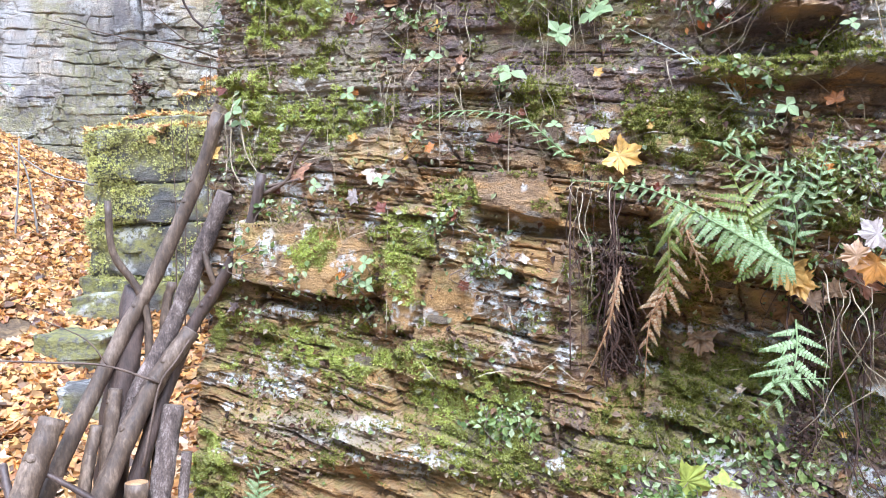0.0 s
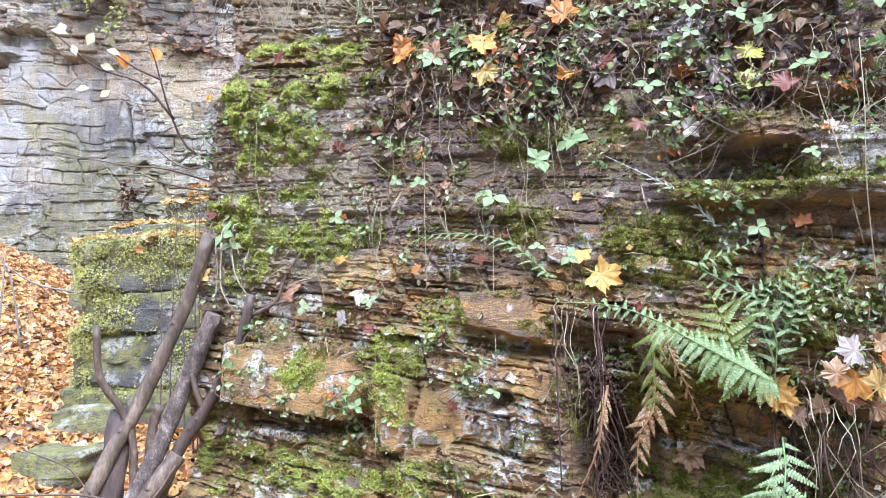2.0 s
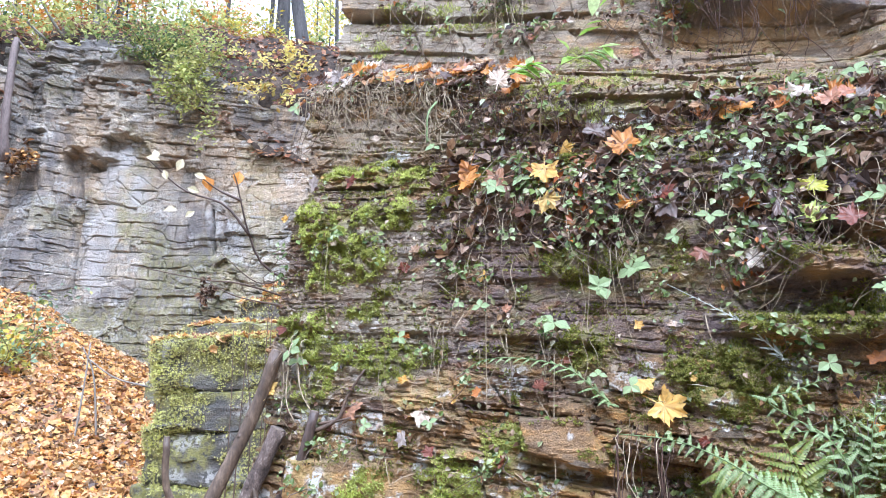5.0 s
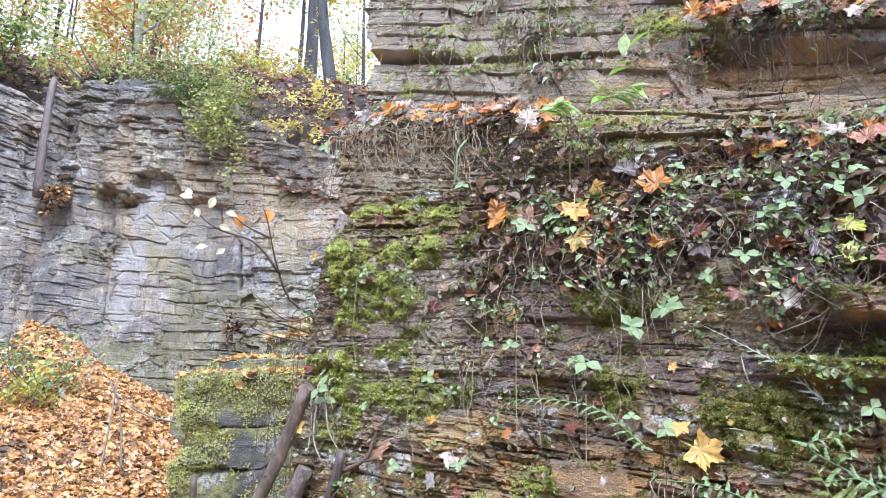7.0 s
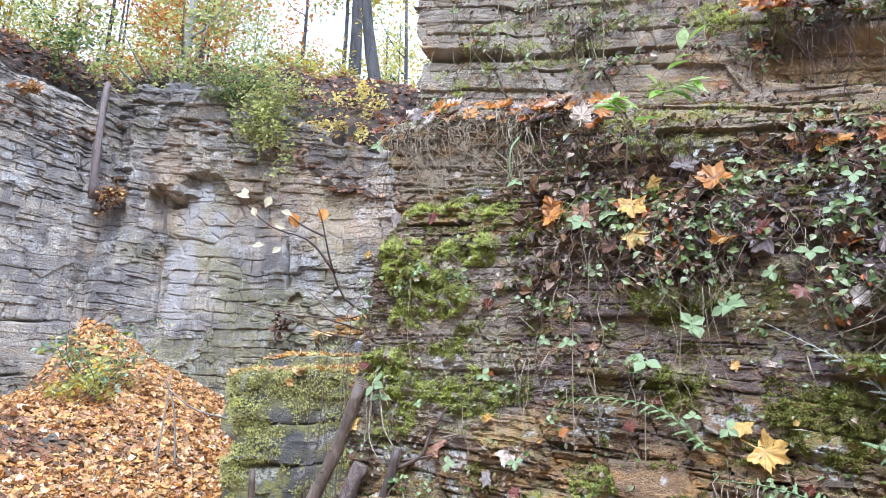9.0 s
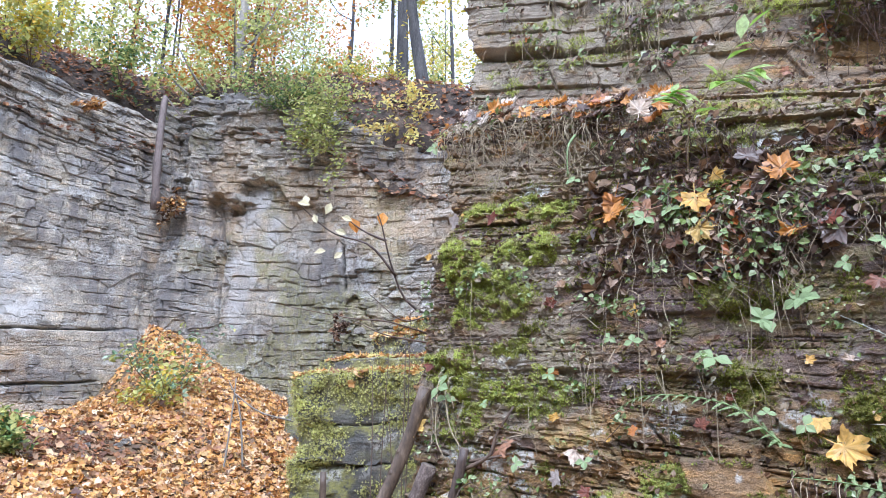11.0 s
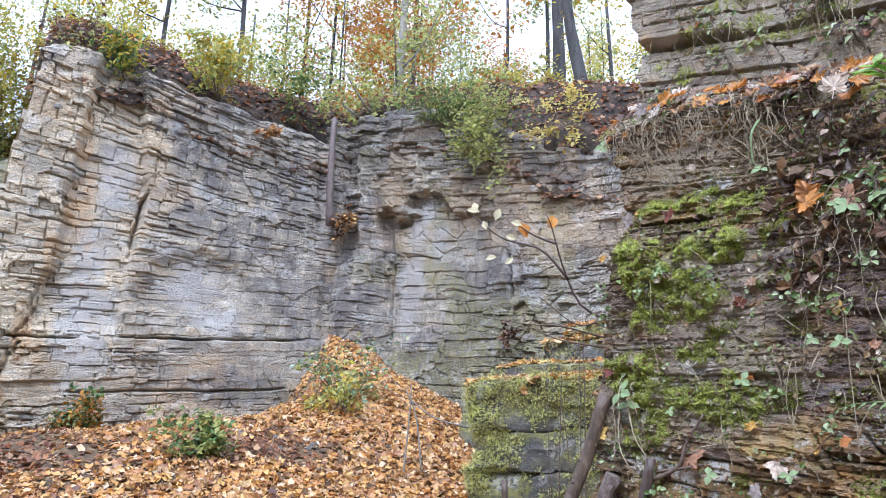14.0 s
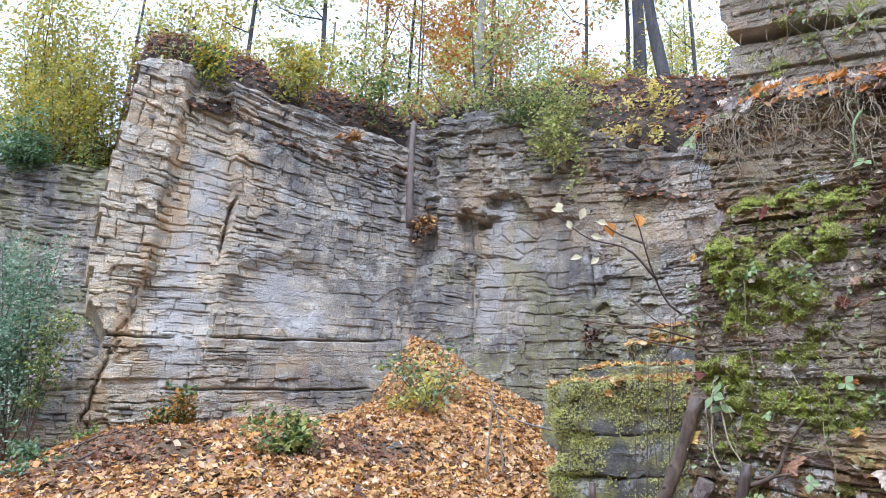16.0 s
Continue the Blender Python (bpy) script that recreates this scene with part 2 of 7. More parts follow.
TRUNK = mottled("trunk_bark", (0.018, 0.017, 0.017), (0.095, 0.09, 0.085), 8.0, 0.85, (1, 1, 0.2), 0.02)
PALE_TRUNK = mottled("pale_trunk_bark", (0.12, 0.11, 0.095), (0.36, 0.33, 0.28), 8.0, 0.85, (1, 1, 0.3), 0.015)
RUST_POST = mottled("grey_brown_post", (0.07, 0.055, 0.05), (0.24, 0.19, 0.17), 9.0, 0.7, (1, 1, 0.3), 0.006)
TWIG = mottled("twig_bark", (0.05, 0.035, 0.028), (0.2, 0.14, 0.1), 40.0, 0.7, depth=0.002)
PALE_STEM = mottled("dry_grass", (0.25, 0.195, 0.12), (0.56, 0.47, 0.32), 25.0, 0.7, depth=0.001)
DARK_ROOT = mottled("dark_roots", (0.022, 0.013, 0.011), (0.13, 0.07, 0.045), 40.0, 0.85, depth=0.004)
MOSS = leaf_material("bright_moss", [(0.44, 0.5, 0.1), (0.68, 0.72, 0.22), (0.8, 0.83, 0.4), (0.54, 0.6, 0.15)], gloss=0.8, through_light=0.5, blotch=12)
DARK_MOSS = leaf_material("dark_moss", [(0.15, 0.17, 0.03), (0.32, 0.34, 0.06), (0.48, 0.48, 0.12), (0.2, 0.22, 0.04)], gloss=0.85, through_light=0.3, blotch=12)
PALE_MOSS = leaf_material("pale_moss", [(0.66, 0.68, 0.26), (0.8, 0.8, 0.38), (0.56, 0.58, 0.18), (0.84, 0.84, 0.5)], gloss=0.85, through_light=0.48, blotch=8)
LITTER = leaf_material("fallen_leaves", [(0.6, 0.29, 0.07), (0.76, 0.48, 0.16), (0.26, 0.11, 0.055), (0.76, 0.54, 0.3), (0.46, 0.2, 0.07), (0.8, 0.54, 0.18), (0.12, 0.065, 0.05), (0.7, 0.39, 0.12), (0.08, 0.055, 0.045), (0.72, 0.42, 0.13), (0.3, 0.13, 0.065), (0.62, 0.38, 0.15), (0.78, 0.62, 0.42)], through_light=0.2, blotch=10)
ORANGE = leaf_material("orange_leaf", [(0.6, 0.26, 0.05), (0.68, 0.33, 0.07), (0.5, 0.19, 0.04)], True, 0.4)
GOLD = leaf_material("gold_leaf", [(0.76, 0.48, 0.12), (0.7, 0.42, 0.11), (0.78, 0.55, 0.18)], True, 0.4)
CREAM = leaf_material("cream_leaf", [(0.72, 0.6, 0.47), (0.66, 0.52, 0.4), (0.78, 0.7, 0.6)], True, 0.45)
PINKISH = leaf_material("pale_red_leaf", [(0.46, 0.2, 0.11), (0.55, 0.32, 0.2)], True, 0.45)
RED = leaf_material("red_brown_leaf", [(0.2, 0.055, 0.03), (0.26, 0.1, 0.05), (0.16, 0.06, 0.045)], True, 0.4)
TAN = leaf_material("tan_leaf", [(0.5, 0.34, 0.2), (0.42, 0.24, 0.11), (0.46, 0.4, 0.36)], True, 0.35)
BROWN = leaf_material("dark_brown_leaf", [(0.1, 0.05, 0.028), (0.2, 0.1, 0.055), (0.06, 0.035, 0.03), (0.26, 0.18, 0.14)], True, 0.3)
LIME = leaf_material("yellow_green_leaf", [(0.55, 0.55, 0.06), (0.5, 0.58, 0.12)], True, 0.4)
GREEN = leaf_material("fresh_green_leaf", [(0.08, 0.16, 0.04), (0.15, 0.25, 0.08), (0.34, 0.45, 0.22), (0.2, 0.26, 0.05)], gloss=0.55)
BRAMBLE = leaf_material("small_green_leaves", [(0.08, 0.13, 0.03), (0.17, 0.25, 0.06), (0.3, 0.38, 0.13), (0.5, 0.58, 0.36), (0.24, 0.31, 0.1)], gloss=0.4)
FERN_GREEN = leaf_material("fern_green", [(0.16, 0.25, 0.085), (0.25, 0.36, 0.145), (0.36, 0.47, 0.24)], gloss=0.6)
FERN_LIME = leaf_material("yellowing_fern", [(0.2, 0.27, 0.05), (0.29, 0.34, 0.07), (0.16, 0.22, 0.04)], gloss=0.4)
FERN_DEAD = leaf_material("dead_fern", [(0.5, 0.33, 0.15), (0.34, 0.16, 0.06), (0.62, 0.48, 0.3)], gloss=0.6)
DEAD_LEAVES = leaf_material("withered_leaves", [(0.07, 0.04, 0.025), (0.15, 0.08, 0.04), (0.04, 0.026, 0.02), (0.34, 0.2, 0.1), (0.09, 0.045, 0.03), (0.5, 0.38, 0.28)], gloss=0.5, blotch=40)
HEAP = leaf_material("leaf_heap", [(0.5, 0.16, 0.03), (0.3, 0.1, 0.035), (0.62, 0.5, 0.38), (0.55, 0.24, 0.05), (0.35, 0.18, 0.1), (0.16, 0.06, 0.04), (0.7, 0.6, 0.5)], gloss=0.45, blotch=30)
YELLOW_FOLIAGE = leaf_material("yellow_foliage", [(0.55, 0.46, 0.05), (0.66, 0.58, 0.09), (0.4, 0.42, 0.08), (0.66, 0.44, 0.05)], gloss=0.5, through_light=0.45, blotch=3)
PALE_YELLOW = leaf_material("pale_yellow_foliage", [(0.74, 0.66, 0.2), (0.8, 0.7, 0.28), (0.6, 0.58, 0.2), (0.74, 0.54, 0.16)], gloss=0.5, through_light=0.45, blotch=3)
LIME_FOLIAGE = leaf_material("yellow_green_foliage", [(0.36, 0.4, 0.12), (0.52, 0.54, 0.18), (0.62, 0.6, 0.22), (0.27, 0.33, 0.1)], gloss=0.5, through_light=0.45, blotch=3)
GREEN_FOLIAGE = leaf_material("green_foliage", [(0.1, 0.19, 0.06), (0.16, 0.27, 0.08), (0.27, 0.36, 0.12), (0.07, 0.14, 0.05)], gloss=0.4, through_light=0.35, blotch=3)
BLUE_FOLIAGE = leaf_material("dull_green_foliage", [(0.2, 0.32, 0.2), (0.3, 0.43, 0.29), (0.42, 0.54, 0.38), (0.14, 0.25, 0.15)], gloss=0.4, through_light=0.35, blotch=3)
ORANGE_FOLIAGE = leaf_material("orange_foliage", [(0.55, 0.25, 0.04), (0.45, 0.17, 0.03), (0.6, 0.36, 0.07)], gloss=0.5, through_light=0.45, blotch=3)
SILVER = leaf_material("silvery_leaves", [(0.5, 0.55, 0.47), (0.62, 0.66, 0.58), (0.4, 0.46, 0.38)], gloss=0.5)
IVORY_LEAF = leaf_material("ivory_leaves", [(0.72, 0.68, 0.4), (0.8, 0.76, 0.52), (0.65, 0.6, 0.3)], gloss=0.5, through_light=0.4)
BANK_LEAVES = leaf_material("bank_leaves", [(0.3, 0.12, 0.05), (0.16, 0.08, 0.05), (0.45, 0.22, 0.09), (0.1, 0.06, 0.045), (0.5, 0.32, 0.18), (0.22, 0.1, 0.06)], gloss=0.6, blotch=10)
CRUMBS = leaf_material("plant_crumbs", [(0.5, 0.42, 0.3), (0.2, 0.11, 0.06), (0.12, 0.06, 0.04), (0.62, 0.56, 0.45), (0.35, 0.4, 0.2), (0.3, 0.2, 0.1)], gloss=0.6, blotch=30)
# dark green-brown for the added bank that blocks light from behind
SHADE_BANK = mottled("shade_bank", (0.02, 0.022, 0.012), (0.11, 0.1, 0.05), 0.8, 0.95, depth=0.1, third=(0.05, 0.05, 0.025))


# ---------------- rock walls ----------------
def beds(U, W, seed, thin, thick, ratio):
    """Splits a face into beds and blocks: bed and block numbers, distances to the nearest bed plane and joint."""
    r = random.Random(seed)
    edges = [float(W.min()) - 0.01]
    while edges[-1] < W.max() + 0.01:
        edges.append(edges[-1] + thin + (thick - thin) * r.random() ** 1.8)
    edges = np.array(edges)
    bed = np.clip(np.searchsorted(edges, W) - 1, 0, len(edges) - 2)
    low, high = edges[bed], edges[bed + 1]
    th = high - low
    length = th * ratio * (0.6 + 1.1 * rnd(bed, 1, seed))
    pos = (U + 9.0 * rnd(bed, 2, seed)) / length + 0.35 * vnoise(U * 2.3 / length, bed * 3.3, seed) + 0.05 * (W - low) / th
    block = np.floor(pos).astype(np.int64)
    fr = pos - block
    return bed, block, np.minimum(W - low, high - W), np.minimum(fr, 1 - fr) * length


def blocks(U, W, seed, thin, thick, ratio):
    """Beds cut into blocks: their numbers, the distances to the borders, and the place within each block along it and up it."""
    r = random.Random(seed)
    edges = [float(W.min()) - 0.01]
    while edges[-1] < W.max() + 0.01:
        edges.append(edges[-1] + thin + (thick - thin) * r.random() ** 1.8)
    edges = np.array(edges)
    bed = np.clip(np.searchsorted(edges, W) - 1, 0, len(edges) - 2)
    low, high = edges[bed], edges[bed + 1]
    th = high - low
    length = (0.5 * th + 0.07) * ratio * (0.6 + 1.1 * rnd(bed, 1, seed))
    pos = (U + 9.0 * rnd(bed, 2, seed)) / length + 0.4 * vnoise(U * 1.7 / length, bed * 3.3, seed) + 0.12 * (rnd(bed, 6, seed) - 0.5) * (W - low) / th
    block = np.floor(pos).astype(np.int64)
    fr = pos - block
    return bed, block, np.minimum(W - low, high - W), np.minimum(fr, 1 - fr) * length, (fr - 0.5) * length, W - 0.5 * (low + high)


class Wall:
    """A bedded rock face: u runs along it, z up, n out of it."""

    def __init__(self, origin, degrees, us, zs, form, left=None):
        a = radians(degrees)
        self.o, self.u, self.n = np.array(origin), np.array([math.cos(a), math.sin(a)]), np.array([math.sin(a), -math.cos(a)])
        self.us, self.zs = us, zs
        self.U, self.Z = np.meshgrid(us, zs)
        self.depth, self.tone = form(self.U, self.Z)
        self.left = left

    def grid(self):
        u, n = self.U, self.depth
        if self.left is not None:
            e = self.left(self.Z)
            past = np.maximum(e - u, 0)
            u = np.where(u < e, e - past * 0.12, u)
            n = n - past * 3.5
        xy = self.o[None, None, :] + u[..., None] * self.u + n[..., None] * self.n
        return np.concatenate([xy, self.Z[..., None]], axis=2)

    def at(self, u, z, off=0.0):
        i = int(np.clip(np.searchsorted(self.zs, z), 0, len(self.zs) - 1))
        j = int(np.clip(np.searchsorted(self.us, u), 0, len(self.us) - 1))
        xy = self.o + u * self.u + (self.depth[i, j] + off) * self.n
        return Vector((xy[0], xy[1], z))

    def flat(self, u, z, n):
        xy = self.o + u * self.u + n * self.n
        return Vector((xy[0], xy[1], z))

    def many(self, u, z, off):
        i = np.clip(np.searchsorted(self.zs, z), 0, len(self.zs) - 1)
        j = np.clip(np.searchsorted(self.us, u), 0, len(self.us) - 1)
        xy = self.o[None] + u[:, None] * self.u + (self.depth[i, j] + off)[:, None] * self.n
        return np.concatenate([xy, z[:, None]], axis=1)

    def out(self, up=0.0, side=0.0):
        v = np.array([*(self.n + side * self.u), up])
        return v / np.linalg.norm(v)

    def build(self, name, mat, label, category, masks):
        g = self.grid()
        h, w = self.U.shape
        idx = np.arange(h * w).reshape(h, w)
        quads = np.stack([idx[:-1, :-1], idx[:-1, 1:], idx[1:, 1:], idx[1:, :-1]], axis=-1).reshape(-1, 4)
        me = mesh_of(name, g.reshape(-1, 3), quads, mat)
        for key, values in [*masks.items(), ("tone", self.tone)]:
            a = me.attributes.new(key, "FLOAT", "POINT")
            a.data.foreach_set("value", np.clip(values, 0, 1).astype(np.float32).ravel())
        return tagged(new(name, me), label, category, kind="structure")


def crazing(U, Z, seed, size, wide=1.5):
    """Irregular cells: each cell's number and the distance to the cell's border."""
    x, y = U / (size * wide), Z / size
    xi, yi = np.floor(x).astype(np.int64), np.floor(y).astype(np.int64)
    best, second, cell = np.full(U.shape, 9.0), np.full(U.shape, 9.0), np.zeros(U.shape, np.int64)
    for i in (-1, 0, 1):
        for j in (-1, 0, 1):
            a, b = xi + i, yi + j
            d = np.hypot(x - a - rnd(a, b, seed), (y - b - rnd(a, b, seed + 1)))
            nearer = d < best
            second = np.where(nearer, best, np.minimum(second, d))
            cell = np.where(nearer, a * 7919 + b, cell)
            best = np.where(nearer, d, best)
    return cell, (second - best) * size


def blotches(U, Z, spots, seed, scale, raggedness=0.55):
    """A soft mask of ragged patches (u, z, half width, half height)."""
    total = np.zeros_like(U)
    rag = fbm(U * scale, Z * scale, seed, 4) - 0.5
    for u, z, ru, rz in spots:
        d = np.sqrt(((U - u) / ru) ** 2 + ((Z - z) / rz) ** 2)
        total = np.maximum(total, 1 - smooth(0.6, 1.25, d + raggedness * 2.4 * rag))
    return total


def bulge(U, Z, u, z, ru, rz, dn, soft=0.25):
    """A block that stands out of (or a hollow that goes into) the face."""
    return dn * (1 - smooth(1 - soft, 1 + soft, np.abs(U - u) / ru)) * (1 - smooth(1 - soft, 1 + soft, np.abs(Z - z) / rz))


def facet(U, Z, corners, soft=0.008):
    """1 inside a slab's outline with slightly ragged edges, 0 outside."""
    d = np.full(U.shape, 9.0)
    rag = 0.012 * (fbm(U * 16, Z * 16, 221, 4) - 0.5)
    for (a, b), (c, e) in zip(corners, corners[1:] + corners[:1]):
        k = math.hypot(c - a, e - b)
        d = np.minimum(d, ((U - a) * (b - e) + (Z - b) * (c - a)) / k * -1.0)
    return smooth(-soft, soft, d + rag)


MOSS_BRIGHT = [(0.18, 2.45, 0.1, 0.16), (0.32, 2.42, 0.12, 0.11), (0.43, 2.28, 0.09, 0.06), (0.2, 2.26, 0.11, 0.07), (0.5, 2.5, 0.14, 0.06), (0.3, 2.74, 0.18, 0.05), (0.55, 2.68, 0.12, 0.05), (0.4, 2.09, 0.1, 0.05), (0.14, 2.03, 0.1, 0.08), (-0.02, 1.2, 0.07, 0.15), (-0.07, 0.61, 0.09, 0.13)]
MOSS_BANDS = [(0.32, 1.96, 0.2, 0.08), (0.16, 1.84, 0.1, 0.08), (0.55, 1.9, 0.12, 0.05), (0.3, 1.1, 0.32, 0.07), (0.62, 1.04, 0.34, 0.06), (0.95, 0.93, 0.3, 0.07), (1.02, 0.8, 0.22, 0.08), (1.38, 1.24, 0.04, 0.08), (0.97, 1.59, 0.07, 0.07), (0.74, 1.42, 0.1, 0.13), (0.4, 1.45, 0.08, 0.08)]
MOSS_DARK = [(1.95, 0.95, 0.4, 0.12), (1.55, 0.78, 0.4, 0.1), (1.2, 0.68, 0.3, 0.06), (1.69, 1.79, 0.18, 0.1), (2.05, 1.95, 0.3, 0.05), (1.93, 2.17, 0.1, 0.04), (1.25, 1.91, 0.12, 0.09), (1.63, 1.34, 0.17, 0.11), (1.68, 0.98, 0.24, 0.08), (2.1, 1.58, 0.12, 0.12), (1.3, 2.2, 0.18, 0.06), (1.0, 2.6, 0.5, 0.05)]
MOSS_HIGH = [(0.4, 3.55, 0.05, 0.05), (0.75, 3.72, 0.09, 0.06), (1.15, 3.6, 0.1, 0.05), (1.45, 3.55, 0.12, 0.07), (1.25, 3.2, 0.16, 0.05), (0.12, 3.6, 0.04, 0.03), (0.38, 3.77, 0.1, 0.04), (0.55, 3.62, 0.12, 0.04), (0.25, 3.48, 0.06, 0.04), (0.95, 3.75, 0.14, 0.08), (0.75, 3.5, 0.2, 0.05), (1.3, 2.85, 0.18, 0.06), (1.7, 3.4, 0.14, 0.06), (0.33, 3.66, 0.09, 0.05), (0.5, 3.76, 0.12, 0.05), (0.58, 3.5, 0.09, 0.04), (0.25, 3.45, 0.06, 0.03), (1.48, 3.5, 0.1, 0.07), (1.0, 3.62, 0.1, 0.04), (1.45, 2.98, 0.18, 0.06), (1.1, 3.0, 0.1, 0.06), (2.1, 3.4, 0.2, 0.06)]


def near_form(U, Z):
    """The near face: damp slabs in thin beds, flaky below, thick and plain above the leafy shelf."""
    step = Z + 0.21 * np.clip(U - 0.3, 0, 2.2) * smooth(2.62, 2.85, Z)
    n = np.interp(step, [0.0, 0.5, 0.9, 1.2, 1.35, 2.52, 2.72, 3.06, 3.16, 3.26, 3.32, 5.2], [0.12, 0.05, 0.0, 0.0, 0.03, 0.04, -0.1, -0.13, -0.16, -0.22, -0.36, -0.48])
    n = n + 0.08 * (fbm(U * 1.1, Z * 1.3, 11, 3) - 0.5)
    dip = np.interp(Z, [0.5, 1.3, 2.0, 2.6, 3.2, 5.0], [0.3, 0.2, 0.1, 0.12, 0.26, 0.26])
    W = Z + dip * U + 0.03 * (fbm(U * 1.6, Z * 0.9, 12, 3) - 0.5) + 0.014 * (fbm(U * 7, Z * 9, 16, 5) - 0.5)
    V = U + 0.1 * (fbm(U * 4, Z * 5, 17, 4) - 0.5) + 0.35 * W
    high = smooth(3.22, 3.08, step)
    mid = smooth(1.72, 1.85, Z) * smooth(2.62, 2.5, Z)
    flaky = smooth(0.44, 0.6, fbm(U * 2.4, Z * 3.2, 14, 4)) * (1 - 0.35 * mid) * high
    calm = blotches(U, Z, [(0.47, 1.38, 0.16, 0.1), (0.84, 1.22, 0.08, 0.1), (1.05, 1.32, 0.13, 0.1), (1.13, 1.62, 0.17, 0.08), (0.5, 0.82, 0.4, 0.05), (0.3, 0.7, 0.3, 0.05), (0.5, 1.62, 0.3, 0.06), (0.4, 2.92, 0.45, 0.13)], 28, 5)
    loose = (1 - 0.6 * mid) * (1 - 0.7 * calm) * (0.45 + 0.55 * high)
    # thick beds
    bed, block, db, dj, fu, fw = blocks(V, W, 3, 0.06, 0.17, 2.4)
    gap = smooth(0.52, 0.6, vnoise(V * 6 + 20 * rnd(bed, 4, 3), bed * 1.0, 29)) * (1 - 0.8 * mid)
    n = n + loose * (0.025 * (rnd(bed, 0, 21) - 0.5) + 0.05 * (rnd(bed, block, 22) - 0.5) + 0.2 * (rnd(bed, block, 201) - 0.5) * fu + 0.35 * (rnd(bed, block, 202) - 0.6) * fw)
    n = n - (0.35 + 0.65 * loose) * (0.04 * gap * np.exp(-(db / (0.003 + 0.005 * rnd(bed, 3, 19))) ** 2) + 0.025 * (rnd(bed, block, 27) > 0.55) * np.exp(-(dj / 0.004) ** 2))
    # thin plates with short slits
    plate, tile, pb, pj, pu, pw = blocks(V + 1.3, W + 0.01 * (fbm(U * 6, Z * 8, 205, 4) - 0.5), 203, 0.016, 0.06, 2.6)
    slit = smooth(0.54, 0.62, vnoise(V * 11 + 20 * rnd(plate, 4, 203), plate * 1.0, 206)) * (0.15 + 0.85 * high) * (1 - 0.45 * mid)
    n = n + (1 - 0.4 * mid) * (0.3 + 0.7 * high) * (0.5 + 0.5 * loose) * (0.014 * (rnd(plate, tile, 207) - 0.5) + 0.2 * (rnd(plate, tile, 208) - 0.5) * pu + (0.1 + 0.25 * loose) * (rnd(plate, tile, 209) - 0.5) * pw)
    n = n - 0.022 * slit * np.exp(-(pb / (0.0018 + 0.003 * rnd(plate, 3, 210))) ** 2) - 0.014 * high * (rnd(plate, tile, 211) > 0.7) * np.exp(-(pj / 0.003) ** 2)
    # leaves of shale
    lam, cell, lb, lj = beds(V, W + 0.015 * (fbm(U * 9, Z * 9, 13, 3) - 0.5), 4, 0.006, 0.02, 5.0)
    n = n + flaky * (0.018 * (rnd(lam, cell, 23) - 0.5) + 0.007 * (rnd(lam, 0, 24) - 0.5))
    chip, rim = crazing(U + 0.03 * (fbm(U * 14, Z * 14, 35, 3) - 0.5), Z + dip * U, 36, 0.03, 2.0)
    n = n + (0.25 + 0.75 * high) * 0.011 * (rnd(chip, 1, 42) - 0.5) + 0.012 * (fbm(U * 9, Z * 11, 15, 5) - 0.5) + 0.005 * (fbm(U * 40, Z * 50, 20, 3) - 0.5)
    # the rusty block over its undercut, the two slabs either side of the open joint, the brown panel, the pitted hole
    plain = np.interp(Z, [0.9, 1.2, 1.35, 2.5], [0.0, 0.0, 0.03, 0.04]) + 0.012 * (fbm(U * 6, Z * 7, 222, 5) - 0.5) + 0.006 * (rnd(chip, 1, 42) - 0.5)
    n = n - 0.07 * facet(U, Z, [(0.12, 1.325), (0.62, 1.27), (0.64, 1.215), (0.4, 1.2), (0.13, 1.265)]) * (0.6 + 0.8 * rnd(lam, cell, 23))
    for corners, out, lean in (([(0.09, 1.57), (0.6, 1.53), (0.65, 1.446), (0.61, 1.277), (0.53, 1.25), (0.37, 1.284), (0.19, 1.322), (0.07, 1.346)], 0.06, -0.12),
                               ([(0.68, 1.45), (0.83, 1.4), (0.82, 1.33), (0.79, 1.246), (0.755, 1.15), (0.692, 1.155), (0.676, 1.32)], 0.05, -0.05),
                               ([(0.84, 1.4), (1.0, 1.37), (1.02, 1.206), (0.88, 1.148), (0.775, 1.148), (0.81, 1.246)], 0.02, -0.08),
                               ([(1.01, 1.69), (1.33, 1.68), (1.3, 1.55), (1.32, 1.505), (1.037, 1.576)], 0.05, 0.0)):
        m = facet(U, Z, corners)
        n = n * (1 - m) + m * (plain + out + lean * (U - corners[0][0]))
    n = n + bulge(U, Z + 0.17 * (U - 1.0), 1.18, 1.525, 0.17, 0.02, -0.06) + bulge(U, Z, 1.13, 1.32, 0.035, 0.03, -0.08, 0.5)
    H = Z + 0.12 * (U - 2.0)
    n = n + bulge(U, H, 2.02, 2.13, 0.1, 0.045, 0.08, 0.18) + bulge(U, H, 1.97, 2.015, 0.16, 0.05, -0.035, 0.3) + bulge(U, H, 2.24, 2.21, 0.22, 0.035, -0.06, 0.3)
    n = n + bulge(U, H, 2.3, 2.02, 0.17, 0.11, 0.06, 0.12) + bulge(U, H, 2.05, 1.93, 0.35, 0.035, 0.06)
    n = n + bulge(U, Z, 1.48, 1.25, 0.13, 0.3, -0.08) + bulge(U, Z, 1.85, 1.0, 0.35, 0.32, -0.2, 0.4) + bulge(U, Z, 0.35, 0.74, 0.4, 0.1, 0.06)
    H2 = Z + 0.26 * (U - 0.2) + 0.07 * (fbm(U * 2.2, Z * 2.2, 231, 4) - 0.5)
